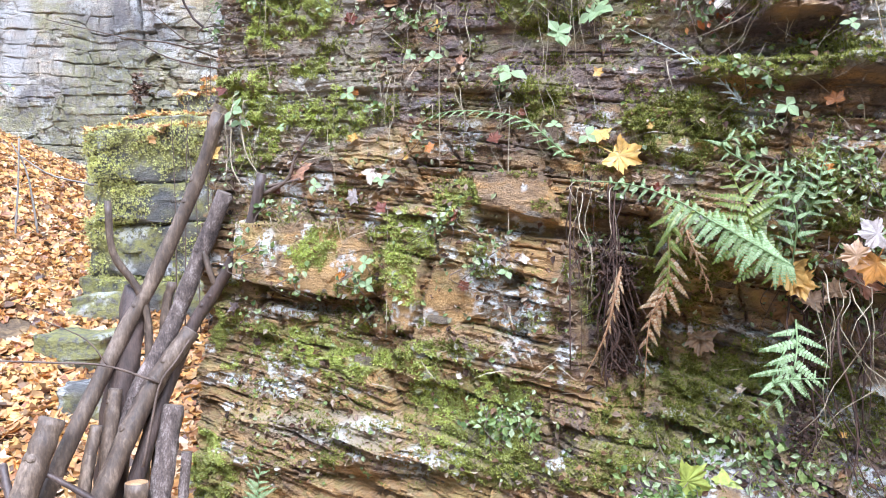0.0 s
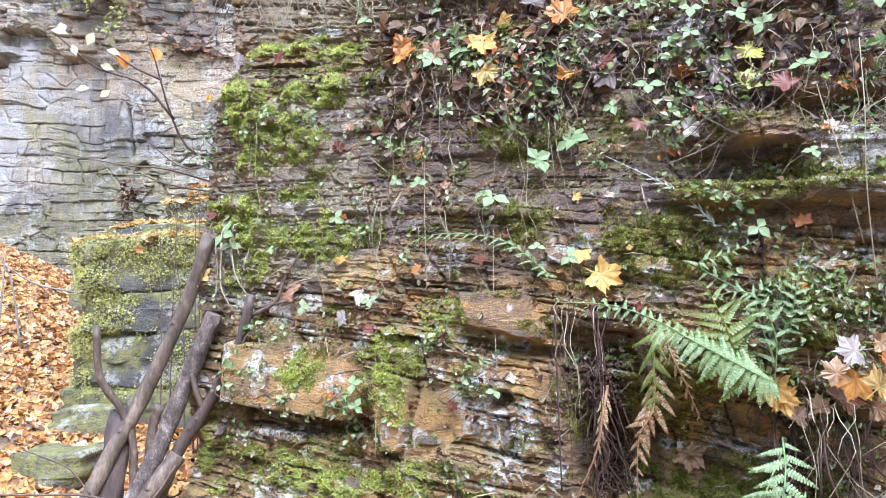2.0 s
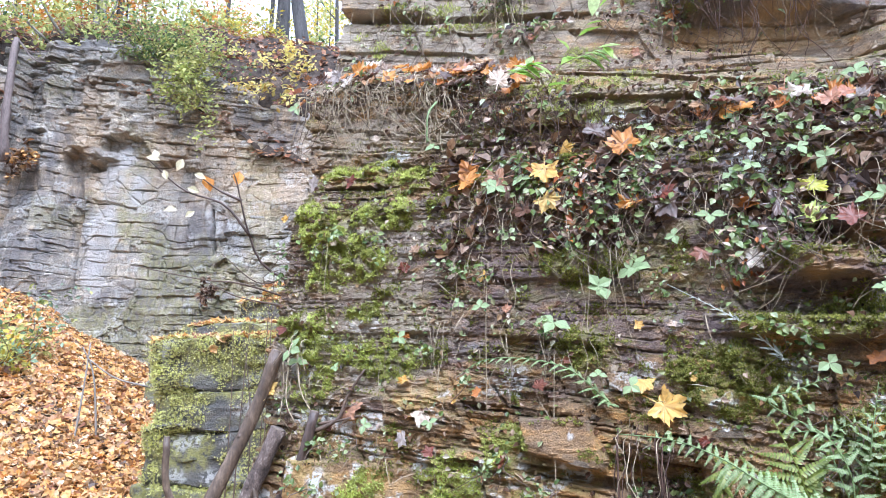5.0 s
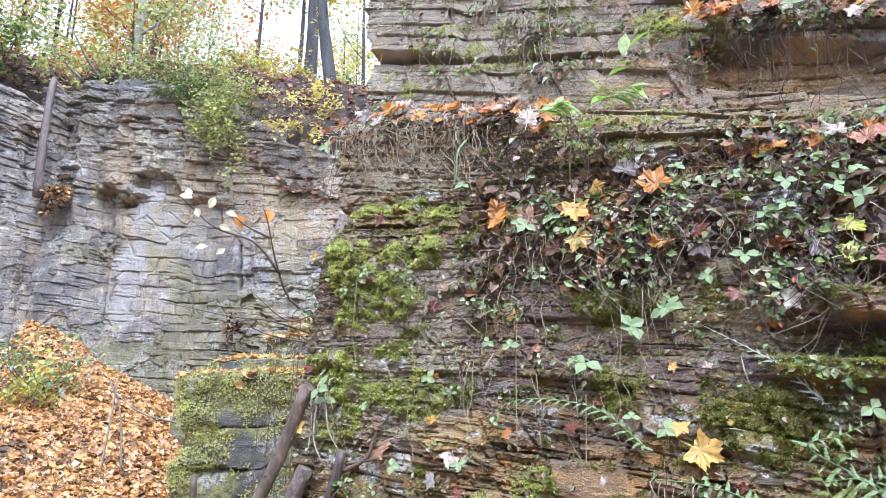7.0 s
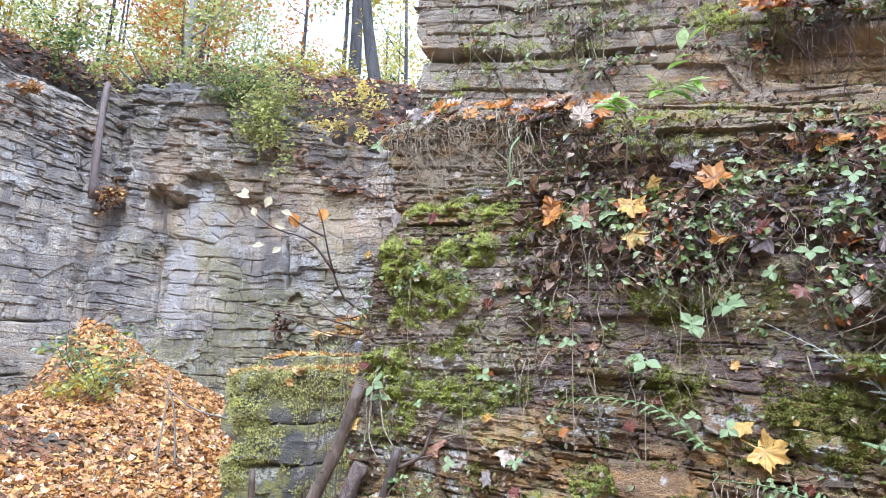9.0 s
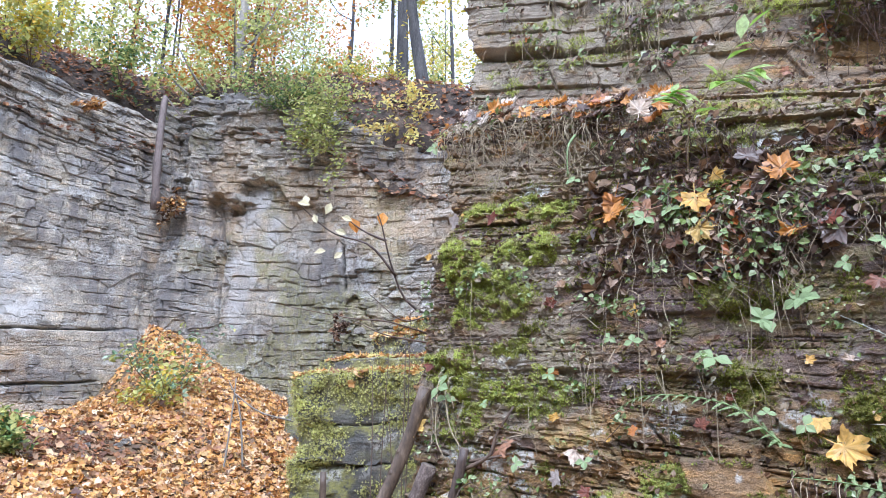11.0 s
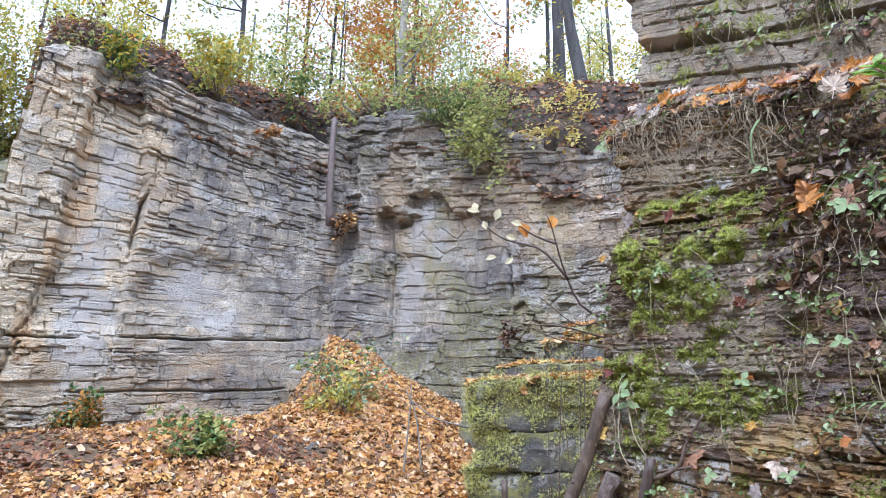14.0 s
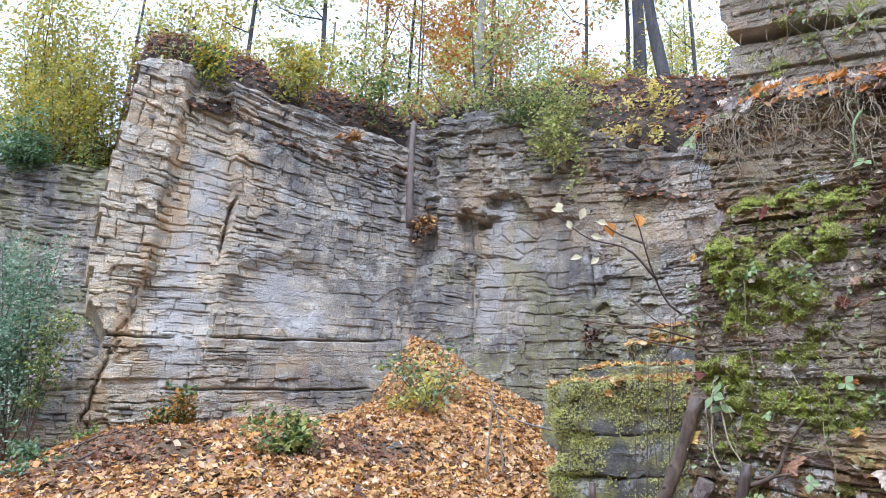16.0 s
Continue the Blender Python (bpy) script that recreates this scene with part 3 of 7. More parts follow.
    n = n + bulge(U, H2, 1.95, 3.62, 0.35, 0.1, -0.1, 0.3)
    n = n + bulge(U, H2, 0.2, 3.85, 0.32, 0.15, 0.05, 0.1) + bulge(U, H2, 0.5, 3.67, 0.75, 0.018, -0.06) + bulge(U, H2, 0.35, 3.47, 0.4, 0.01, -0.025) + bulge(U, H2, 1.5, 3.32, 0.4, 0.01, -0.03)
    n = n + 0.03 * blotches(U, Z, MOSS_BRIGHT + MOSS_DARK, 41, 9) * smooth(0.3, 0.7, fbm(U * 22, Z * 22, 48, 3))
    tone = 0.35 * rnd(bed, block, 33) + 0.35 * rnd(plate, tile, 34) + 0.3 * rnd(chip, 0, 37)
    zone = np.interp(Z, [0.5, 1.1, 1.25, 1.7, 1.95, 2.6, 3.1, 3.4], [0.1, 0.08, 0.22, 0.1, -0.2, -0.22, 0.1, 0.1]) + 0.22 * smooth(2.85, 3.0, step) * (1 - 0.9 * smooth(1.0, 1.6, U) * smooth(3.2, 3.35, Z)) + 0.2 * smooth(0.7, 0.2, U) * smooth(1.5, 1.8, Z) + 0.3 * smooth(1.9, 1.2, U) * smooth(3.2, 3.35, Z) - 0.35 * smooth(0.75, 1.2, U) * smooth(1.15, 0.95, Z) - 0.15 * smooth(0.7, 1.2, U) * smooth(3.45, 3.6, Z)
    return n, np.clip(tone + zone + 0.35 * (fbm(U * 3, Z * 4, 38, 4) - 0.5), 0, 1)


def near_edge(Z):
    e = np.interp(Z, [0.5, 0.9, 1.6, 1.95, 2.12, 2.43, 2.53, 2.83, 3.35, 3.75, 4.2], [-0.17, -0.16, -0.1, -0.064, 0.0, 0.056, 0.083, 0.044, -0.01, 0.007, -0.02])
    return e + 0.03 * (vnoise(Z * 22, Z * 0, 31) - 0.5) + 0.025 * (rnd(np.floor(Z * 17).astype(np.int64), 0, 32) - 0.5)


NEAR = Wall((-0.85, 2.76), -18.3, np.concatenate([np.linspace(-1.0, -0.22, 14), np.arange(-0.2, 2.6, 0.0062), np.linspace(2.65, 6.0, 40)]), np.concatenate([np.linspace(-0.3, 0.48, 30), np.arange(0.5, 4.3, 0.0042), np.linspace(4.32, 5.2, 40)]), near_form, near_edge)
LICHEN = [(0.1, 2.0, 0.08, 0.04), (0.15, 1.72, 0.08, 0.04), (0.24, 1.98, 0.12, 0.04), (0.12, 1.9, 0.07, 0.05), (0.4, 2.06, 0.08, 0.03), (0.2, 0.93, 0.12, 0.045), (0.79, 0.7, 0.1, 0.06), (1.05, 1.34, 0.08, 0.08), (1.1, 1.24, 0.09, 0.06), (1.22, 1.3, 0.03, 0.03), (1.17, 1.2, 0.04, 0.02), (0.87, 1.53, 0.05, 0.04), (1.88, 1.81, 0.07, 0.05), (1.3, 1.08, 0.03, 0.04), (-0.02, 0.96, 0.1, 0.02), (0.45, 0.78, 0.12, 0.03), (0.25, 1.22, 0.16, 0.03)]
LICHEN_MORE = [(0.22, 1.45, 0.04, 0.07), (2.29, 2.0, 0.15, 0.11), (2.22, 1.98, 0.07, 0.06), (1.41, 2.79, 0.13, 0.04), (0.46, 2.78, 0.1, 0.05), (1.85, 2.5, 0.1, 0.06), (1.15, 1.2, 0.12, 0.1), (0.62, 0.82, 0.1, 0.02)]
OCHRE = [(0.45, 1.4, 0.2, 0.13), (0.75, 1.25, 0.09, 0.12), (0.93, 1.25, 0.1, 0.1), (0.51, 0.62, 0.14, 0.08), (0.14, 1.55, 0.1, 0.14), (2.03, 2.12, 0.09, 0.04), (2.25, 2.2, 0.22, 0.03), (1.2, 1.4, 0.2, 0.1), (1.75, 1.25, 0.3, 0.16), (1.3, 0.9, 0.3, 0.1), (1.95, 3.15, 0.25, 0.06), (0.7, 1.8, 0.3, 0.06), (1.0, 0.6, 0.3, 0.07), (1.85, 3.22, 0.22, 0.11), (1.0, 3.08, 0.08, 0.03)]
U, Z = NEAR.U, NEAR.Z
near_moss = np.maximum(blotches(U, Z, MOSS_BRIGHT + MOSS_BANDS + MOSS_DARK + MOSS_HIGH, 41, 9), 0.45 * smooth(0.58, 0.68, fbm(U * 5, Z * 8, 42, 4)))
shelf = np.zeros_like(U)
shelf[3:-3] = smooth(0.004, 0.016, NEAR.depth[:-6] - NEAR.depth[6:])
near_moss = np.maximum(near_moss, 0.5 * shelf * smooth(0.42, 0.56, fbm(U * 3, Z * 3, 47, 4)))
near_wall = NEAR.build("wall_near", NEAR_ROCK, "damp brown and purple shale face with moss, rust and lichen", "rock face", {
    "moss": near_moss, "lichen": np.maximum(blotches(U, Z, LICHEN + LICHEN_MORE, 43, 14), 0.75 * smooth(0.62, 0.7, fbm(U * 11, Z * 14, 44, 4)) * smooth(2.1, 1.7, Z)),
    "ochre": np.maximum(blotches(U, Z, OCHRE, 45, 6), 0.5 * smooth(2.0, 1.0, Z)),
    # dark: purple rock, soil, damp; plus shade painted on shelf creases and in hollows
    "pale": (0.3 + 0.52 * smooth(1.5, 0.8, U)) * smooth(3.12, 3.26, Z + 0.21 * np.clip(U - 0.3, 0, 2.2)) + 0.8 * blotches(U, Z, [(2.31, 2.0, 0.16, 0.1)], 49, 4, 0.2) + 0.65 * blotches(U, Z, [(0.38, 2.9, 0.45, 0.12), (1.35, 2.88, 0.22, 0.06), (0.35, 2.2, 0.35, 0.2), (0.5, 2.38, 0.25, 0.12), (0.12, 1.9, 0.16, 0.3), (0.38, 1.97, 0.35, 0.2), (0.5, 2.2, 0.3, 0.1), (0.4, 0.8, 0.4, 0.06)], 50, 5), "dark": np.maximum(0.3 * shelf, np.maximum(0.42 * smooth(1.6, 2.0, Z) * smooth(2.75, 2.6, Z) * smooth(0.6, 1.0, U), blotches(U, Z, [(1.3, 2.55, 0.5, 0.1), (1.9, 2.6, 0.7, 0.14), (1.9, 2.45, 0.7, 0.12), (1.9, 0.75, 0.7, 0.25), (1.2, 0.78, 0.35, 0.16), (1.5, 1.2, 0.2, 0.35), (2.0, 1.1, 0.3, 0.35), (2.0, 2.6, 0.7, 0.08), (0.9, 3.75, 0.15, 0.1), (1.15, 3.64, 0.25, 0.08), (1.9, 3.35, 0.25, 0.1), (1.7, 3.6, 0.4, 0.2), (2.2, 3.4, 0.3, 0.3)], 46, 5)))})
del U, Z

BU, BD = np.meshgrid(np.linspace(0.4, 6.0, 40), np.linspace(0.45, 7.0, 40))
BX = -0.85 + BU * NEAR.u[0] - BD * NEAR.n[0]
BY = 2.76 + BU * NEAR.u[1] - BD * NEAR.n[1]
BH = 5.13 + 0.12 * BD + 0.25 * (fbm(BX * 0.9, BY * 0.9, 141, 4) - 0.5) * smooth(0.5, 1.5, BD)
BI = np.arange(BU.size).reshape(BU.shape)
tagged(new("ground_top", mesh_of("ground_top", np.stack([BX, BY, BH], axis=-1).reshape(-1, 3), np.stack([BI[:-1, :-1], BI[:-1, 1:], BI[1:, 1:], BI[1:, :-1]], axis=-1).reshape(-1, 4), SOIL, True)), "dark soil on top of the rock face", "ground", kind="structure")
CORNER = (-7.3, 9.9)


def far_layers(U, Z, dip, seed, relief=1.0, ratio=2.0, thin=0.05, thick=0.17, wave=0.03, closed=0.62, rough=0.0):
    """Beds cut into flat-faced, slightly tilted blocks with open cracks that come and go; depth and the blocks' tones."""
    W = Z + dip * U + 0.08 * (fbm(U * 0.5, Z * 0.4, seed, 3) - 0.5) + wave * (fbm(U * 2.2, Z * 2.6, seed + 11, 4) - 0.5)
    V = U + 0.16 * (fbm(U * 1.5, Z * 2, seed + 12, 4) - 0.5)
    shard, edge = crazing(U + 0.2 * (fbm(U * 2, Z * 2, seed + 23, 4) - 0.5), Z + 0.2 * (fbm(U * 2, Z * 2, seed + 24, 4) - 0.5), seed + 25, 0.55, 0.8)
    W = W + 0.04 * (rnd(shard, 0, seed + 26) - 0.5)
    a, b = blocks(V, W, seed, thin, thick, ratio), blocks(V + 5, W * 1.03, seed + 13, 1.5 * thin, 1.7 * thick, 0.8 * ratio)
    pick = fbm(U * 0.7, Z * 0.8, seed + 14, 4) > 0.48
    bed, block, db, dj, fu, fw = [np.where(pick, p, q) for p, q in zip(a, b)]
    bed, block = (bed + np.where(pick, 0, 5000)).astype(np.int64), block.astype(np.int64)
    rag = np.clip(smooth(0.3, 0.65, fbm(U * 0.6, Z * 0.5, seed + 1, 3)) * 0.8 + rough, 0, 1.2)
    step = (0.008 + 0.022 * rag) * (rnd(bed, 0, seed + 2) - 0.5) + (0.016 + 0.07 * rag) * (rnd(bed, block, seed + 3) - 0.5)
    tilt = (0.12 + 0.2 * rag) * (rnd(bed, block, seed + 31) - 0.5) * fu + (0.2 + 0.4 * rag) * (rnd(bed, block, seed + 32) - 0.6) * fw
    open_bed = smooth(0.55, 0.64, vnoise(V * 2.6 + 20 * rnd(bed, 4, seed), bed * 1.0, seed + 17)) * (0.35 + 0.65 * rag)
    open_joint = (rnd(bed, block, seed + 18) > closed) * (0.4 + 0.6 * rag)
    wide = 0.005 + 0.011 * rnd(bed, 8, seed) * rag
    n = relief * (step + tilt)
    n = n - (0.5 + 0.5 * relief) * (0.085 * open_bed * np.exp(-(db / wide) ** 2) + 0.05 * open_joint * np.exp(-(dj / 0.008) ** 2))
    n = n + 0.035 * relief * (rnd(shard, 1, seed + 27) - 0.5) - 0.025 * relief * np.exp(-(edge / 0.01) ** 2) * smooth(0.45, 0.6, fbm(U * 1.5, Z * 1.5, seed + 28, 3))
    chip, gap = crazing(V + 0.05 * (fbm(U * 9, Z * 9, seed + 33, 3) - 0.5), W, seed + 34, 0.075, 1.7)
    n = n + relief * (0.006 + 0.016 * rag) * (rnd(chip, 0, seed + 35) - 0.5)
    lam, cell, lb, lj = beds(V, W, seed + 6, 0.02, 0.06, 5.0)
    n = n + relief * (0.3 + 0.7 * rag) * (0.014 * (rnd(lam, cell, seed + 7) - 0.5) - 0.008 * np.exp(-(lb / 0.006) ** 2) * (rnd(lam, cell, seed + 36) > 0.6))
    tone = 0.5 * rnd(bed, block, seed + 19) + 0.22 * rnd(lam, cell, seed + 21) + 0.28 * rnd(chip, 1, seed + 22) + 0.5 * (fbm(U * 1.2, Z * 1.2, seed + 22, 4) - 0.5)
    return n + 0.03 * (fbm(U * 4, Z * 5, seed + 8, 5) - 0.5), np.clip(tone, 0, 1)


def left_top(u):
    return np.interp(u, [0, 0.62, 1.7, 2.7, 3.39, 4.57, 5.2], [7.35, 7.41, 7.53, 7.56, 7.78, 7.86, 7.6])


def right_top(u):
    return np.interp(u, [-0.5, 0.31, 1.23, 2.85, 3.4, 3.9, 4.77, 7.5], [7.75, 7.8, 7.72, 7.2, 6.75, 6.4, 6.05, 5.4])


def left_form(u, Z):
    """The left wall, u from the inner corner: a broad face, a pale recess, an outer pillar with a rusty joint."""
    n = 0.25 * (fbm(u * 0.5, Z * 0.4, 51, 3) - 0.5)
    flat = 1 - 0.7 * blotches(u, Z, [(2.3, 4.3, 0.8, 0.6), (3.75, 4.8, 0.35, 2.0), (1.9, 3.3, 1.0, 0.3)], 52, 1.5)
    rim = np.interp(Z, [2.9, 3.5, 4.7, 5.98, 7.7], [3.47, 3.4, 3.37, 3.28, 3.56]) + 0.08 * (fbm(Z * 2, Z * 0, 63, 3) - 0.5)
    joint = np.interp(Z, [2.0, 2.7, 3.6, 4.57, 5.6, 6.72, 8], [4.92, 4.8, 4.62, 4.38, 4.36, 4.3, 4.2]) + 0.08 * (fbm(Z * 2.5, Z * 0, 64, 3) - 0.5)
    n = n - 0.17 * smooth(rim - 0.03, rim + 0.06, u) * smooth(joint + 0.05, joint - 0.15, u) * smooth(3.3, 3.9, Z)
    n = n - 0.3 * np.exp(-((u - rim - 0.1 * (fbm(Z * 5, Z * 0, 66, 3) - 0.5)) / 0.035) ** 2) * smooth(4.3, 5.2, Z) * smooth(7.4, 6.8, Z) * smooth(0.4, 0.55, fbm(Z * 1.3, Z * 0 + 5, 67, 3)) - 0.16 * np.exp(-((u - joint - 0.1 * (fbm(Z * 5, Z * 0, 68, 3) - 0.5) - 0.1 * (rnd(np.floor(Z * 6).astype(np.int64), 0, 95) - 0.5)) / 0.024) ** 2) * smooth(0.4, 0.55, fbm(Z * 2.2, Z * 0 + 9, 94, 3)) * (0.6 + 0.6 * smooth(3.2, 2.4, Z))
    n = n - 0.16 * np.exp(-((Z - 3.81 + 0.088 * u + 0.05 * (fbm(u * 3, u * 0, 98, 4) - 0.5)) / 0.02) ** 2) * smooth(0.5, 0.9, u) * smooth(0.3, 0.45, fbm(u * 1.5, u * 0 + 3, 99, 3)) - 0.1 * np.exp(-((Z - 3.02 + 0.085 * u + 0.05 * (fbm(u * 3, u * 0, 100, 4) - 0.5)) / 0.018) ** 2) * smooth(0.38, 0.5, fbm(u * 1.5, u * 0 + 7, 101, 3))
    n = n + 0.07 * smooth(0.05, -0.05, Z - 3.81 + 0.088 * u)
    n = n - 0.12 * blotches(u, Z, [(2.4, 4.3, 0.75, 0.55)], 65, 2.0)
    back = -1.6 * smooth(-0.05, 0.7, Z - left_top(u) + 0.25 * (fbm(u * 3, Z * 0, 53, 3) - 0.5)) - 5 * np.maximum(Z - left_top(u) - 0.55, 0)
    layers, tone = far_layers(u, Z, np.interp(Z, [3.4, 4.6, 6.0, 7.5], [0.088, 0.05, -0.06, -0.13]), 60, 0.75, 2.2, 0.05, 0.15, 0.025, 0.5, 0.5 * smooth(6.2, 7.0, Z) + 0.45 * smooth(4.15, 4.4, u) - 0.3 * smooth(3.0, 2.6, u) * smooth(6.6, 6.0, Z))
    n = n + 0.28 * (vnoise(u * 4.5, Z * 0.45, 151) - 0.5) * smooth(0.9, 0.25, u)
    return n + back + (0.35 + 0.65 * flat) * layers, np.clip(tone - 0.06 * smooth(3.2, 2.8, u) * smooth(4.7, 5.2, Z) + 0.02 + 0.3 * smooth(3.0, 4.0, u) + 0.2 * smooth(4.2, 4.6, u), 0, 1)


LEFT = Wall((CORNER[0] - 6.4 * math.cos(radians(58)), CORNER[1] - 6.4 * math.sin(radians(58))), 58, np.concatenate([np.arange(0.3, 1.1, 0.02), np.arange(1.1, 6.75, 0.016)]), np.arange(1.2, 8.3, 0.012),
            lambda U, Z: left_form(6.4 - U, Z), lambda Z: np.interp(Z, [1.8, 2.45, 2.85, 3.1, 3.4, 3.8, 4.6, 5.6, 6.5, 7.5], [0.6, 0.72, 1.3, 1.62, 1.6, 1.34, 1.24, 1.24, 1.32, 1.38]) + 0.09 * (rnd(np.floor(Z * 6).astype(np.int64), 0, 54) - 0.5))
U, Z = 6.4 - LEFT.U, LEFT.Z
S = U
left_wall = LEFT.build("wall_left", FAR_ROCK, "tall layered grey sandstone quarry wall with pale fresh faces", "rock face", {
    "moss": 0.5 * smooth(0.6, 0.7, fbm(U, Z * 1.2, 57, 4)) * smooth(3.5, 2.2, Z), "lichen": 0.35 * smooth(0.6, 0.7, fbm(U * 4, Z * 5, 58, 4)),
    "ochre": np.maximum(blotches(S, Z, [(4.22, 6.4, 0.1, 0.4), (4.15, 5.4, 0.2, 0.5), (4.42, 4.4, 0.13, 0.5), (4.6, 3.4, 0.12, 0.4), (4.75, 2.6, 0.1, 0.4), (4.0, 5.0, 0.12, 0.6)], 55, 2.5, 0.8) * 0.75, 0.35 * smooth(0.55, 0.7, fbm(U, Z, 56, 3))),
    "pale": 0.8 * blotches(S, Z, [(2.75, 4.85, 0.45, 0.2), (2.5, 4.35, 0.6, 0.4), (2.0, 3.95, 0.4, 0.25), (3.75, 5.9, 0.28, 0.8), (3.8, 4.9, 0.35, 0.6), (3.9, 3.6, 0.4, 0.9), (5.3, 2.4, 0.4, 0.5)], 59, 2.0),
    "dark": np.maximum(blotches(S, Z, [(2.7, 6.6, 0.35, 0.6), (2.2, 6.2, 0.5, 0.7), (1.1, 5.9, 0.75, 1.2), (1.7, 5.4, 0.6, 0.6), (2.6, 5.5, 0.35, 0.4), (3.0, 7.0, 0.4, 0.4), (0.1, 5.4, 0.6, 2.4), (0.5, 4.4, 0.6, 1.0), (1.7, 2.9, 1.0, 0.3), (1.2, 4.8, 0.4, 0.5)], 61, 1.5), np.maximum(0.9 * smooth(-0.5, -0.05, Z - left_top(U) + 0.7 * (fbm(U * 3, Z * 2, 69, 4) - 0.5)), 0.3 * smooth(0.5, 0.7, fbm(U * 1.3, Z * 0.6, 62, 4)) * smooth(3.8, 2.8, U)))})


def right_form(u, Z):
    """The right wall: blocky beds above, an overhang, a smooth pale face below it."""
    n = 0.25 * (fbm(u * 0.5, Z * 0.4, 71, 3) - 0.5) + 0.15 * smooth(1.0, 0.0, u)
    flat = 1 - 0.85 * blotches(u, Z, [(1.65, 5.0, 0.55, 1.0), (2.2, 5.0, 0.85, 0.75), (2.6, 4.5, 0.6, 0.5), (1.8, 4.2, 0.6, 0.35)], 72, 1.3)
    lip = np.interp(u, [0.7, 0.8, 1.35, 1.45, 2.05, 2.3, 3.2], [6.3, 5.95, 5.75, 6.1, 6.08, 5.75, 5.5]) + 0.12 * (fbm(u * 3, u * 0, 83, 3) - 0.5) + 0.16 * (rnd(np.floor(u * 4.3).astype(np.int64), 0, 97) - 0.5)
    n = n - 0.15 * smooth(0.02, -0.03, Z - lip) * smooth(0.72, 0.82, u) * smooth(3.4, 2.2, u) + bulge(u, Z + 0.19 * (u - 1.2), 1.2, 5.93, 0.4, 0.06, 0.12, 0.1) - bulge(u, Z, 1.26, 5.72, 0.13, 0.06, 0.14, 0.15)
    n = n - 0.2 * np.exp(-((u - 3.35 + 0.1 * (fbm(Z * 4, Z * 0, 91, 3) - 0.5)) / 0.02) ** 2) * smooth(4.1, 4.3, Z) * smooth(4.9, 4.7, Z) - 0.12 * np.exp(-((u - 1.0 + 0.1 * (fbm(Z * 2, Z * 0, 90, 3) - 0.5)) / 0.03) ** 2) * smooth(5.8, 5.2, Z) * smooth(3.7, 3.9, Z)
    back = -1.8 * smooth(-0.03, 0.6, Z - right_top(u) + 0.2 * (rnd(np.floor(u * 3.4).astype(np.int64), 0, 73) - 0.5)) - 5 * np.maximum(Z - right_top(u) - 0.5, 0)
    layers, tone = far_layers(u, Z, np.interp(Z, [3.5, 5.0, 6.0], [0.1, 0.14, 0.19]), 80, 1.0, 1.9, 0.06, 0.19, 0.018, 0.35, 0.5 * smooth(5.4, 5.9, Z) + 0.35 * smooth(1.0, 0.6, u) - 0.15)
    n = n + 0.3 * (vnoise(u * 4.0, Z * 0.45, 152) - 0.5) * smooth(1.0, 0.3, u)
    n = n + flat * layers
    wob, wob2 = 0.14 * (fbm(u * 2.2, Z * 2.2, 84, 5) - 0.5), 0.14 * (fbm(u * 2.2, Z * 2.2, 88, 5) - 0.5)
    cell, gap = crazing(u + wob, Z + 0.12 * u + wob2, 85, 0.36, 1.7)
    massive = smooth(0.75, 0.3, flat)
    big = blocks(u + wob, Z + 0.14 * u + wob2, 186, 0.16, 0.5, 1.7)
    seam = smooth(0.48, 0.58, vnoise(u * 3 + 20 * rnd(big[0], 4, 187), Z * 3, 188))
    n = n + massive * (0.035 * (rnd(cell, 0, 86) - 0.5) + 0.05 * (fbm(u * 1.5, Z * 1.5, 89, 3) - 0.5) + 0.03 * (rnd(big[0], big[1], 189) - 0.5) + 0.08 * (rnd(big[0], big[1], 190) - 0.5) * big[4] - 0.05 * seam * (np.exp(-(big[2] / 0.008) ** 2) + np.exp(-(big[3] / 0.008) ** 2)) - 0.03 * smooth(0.56, 0.64, fbm(u * 1.7, Z * 2.4, 87, 4)) * np.exp(-(gap / 0.009) ** 2))
    return n + back, np.clip(tone - 0.2 - 0.14 * smooth(1.6, 2.6, u), 0, 1)


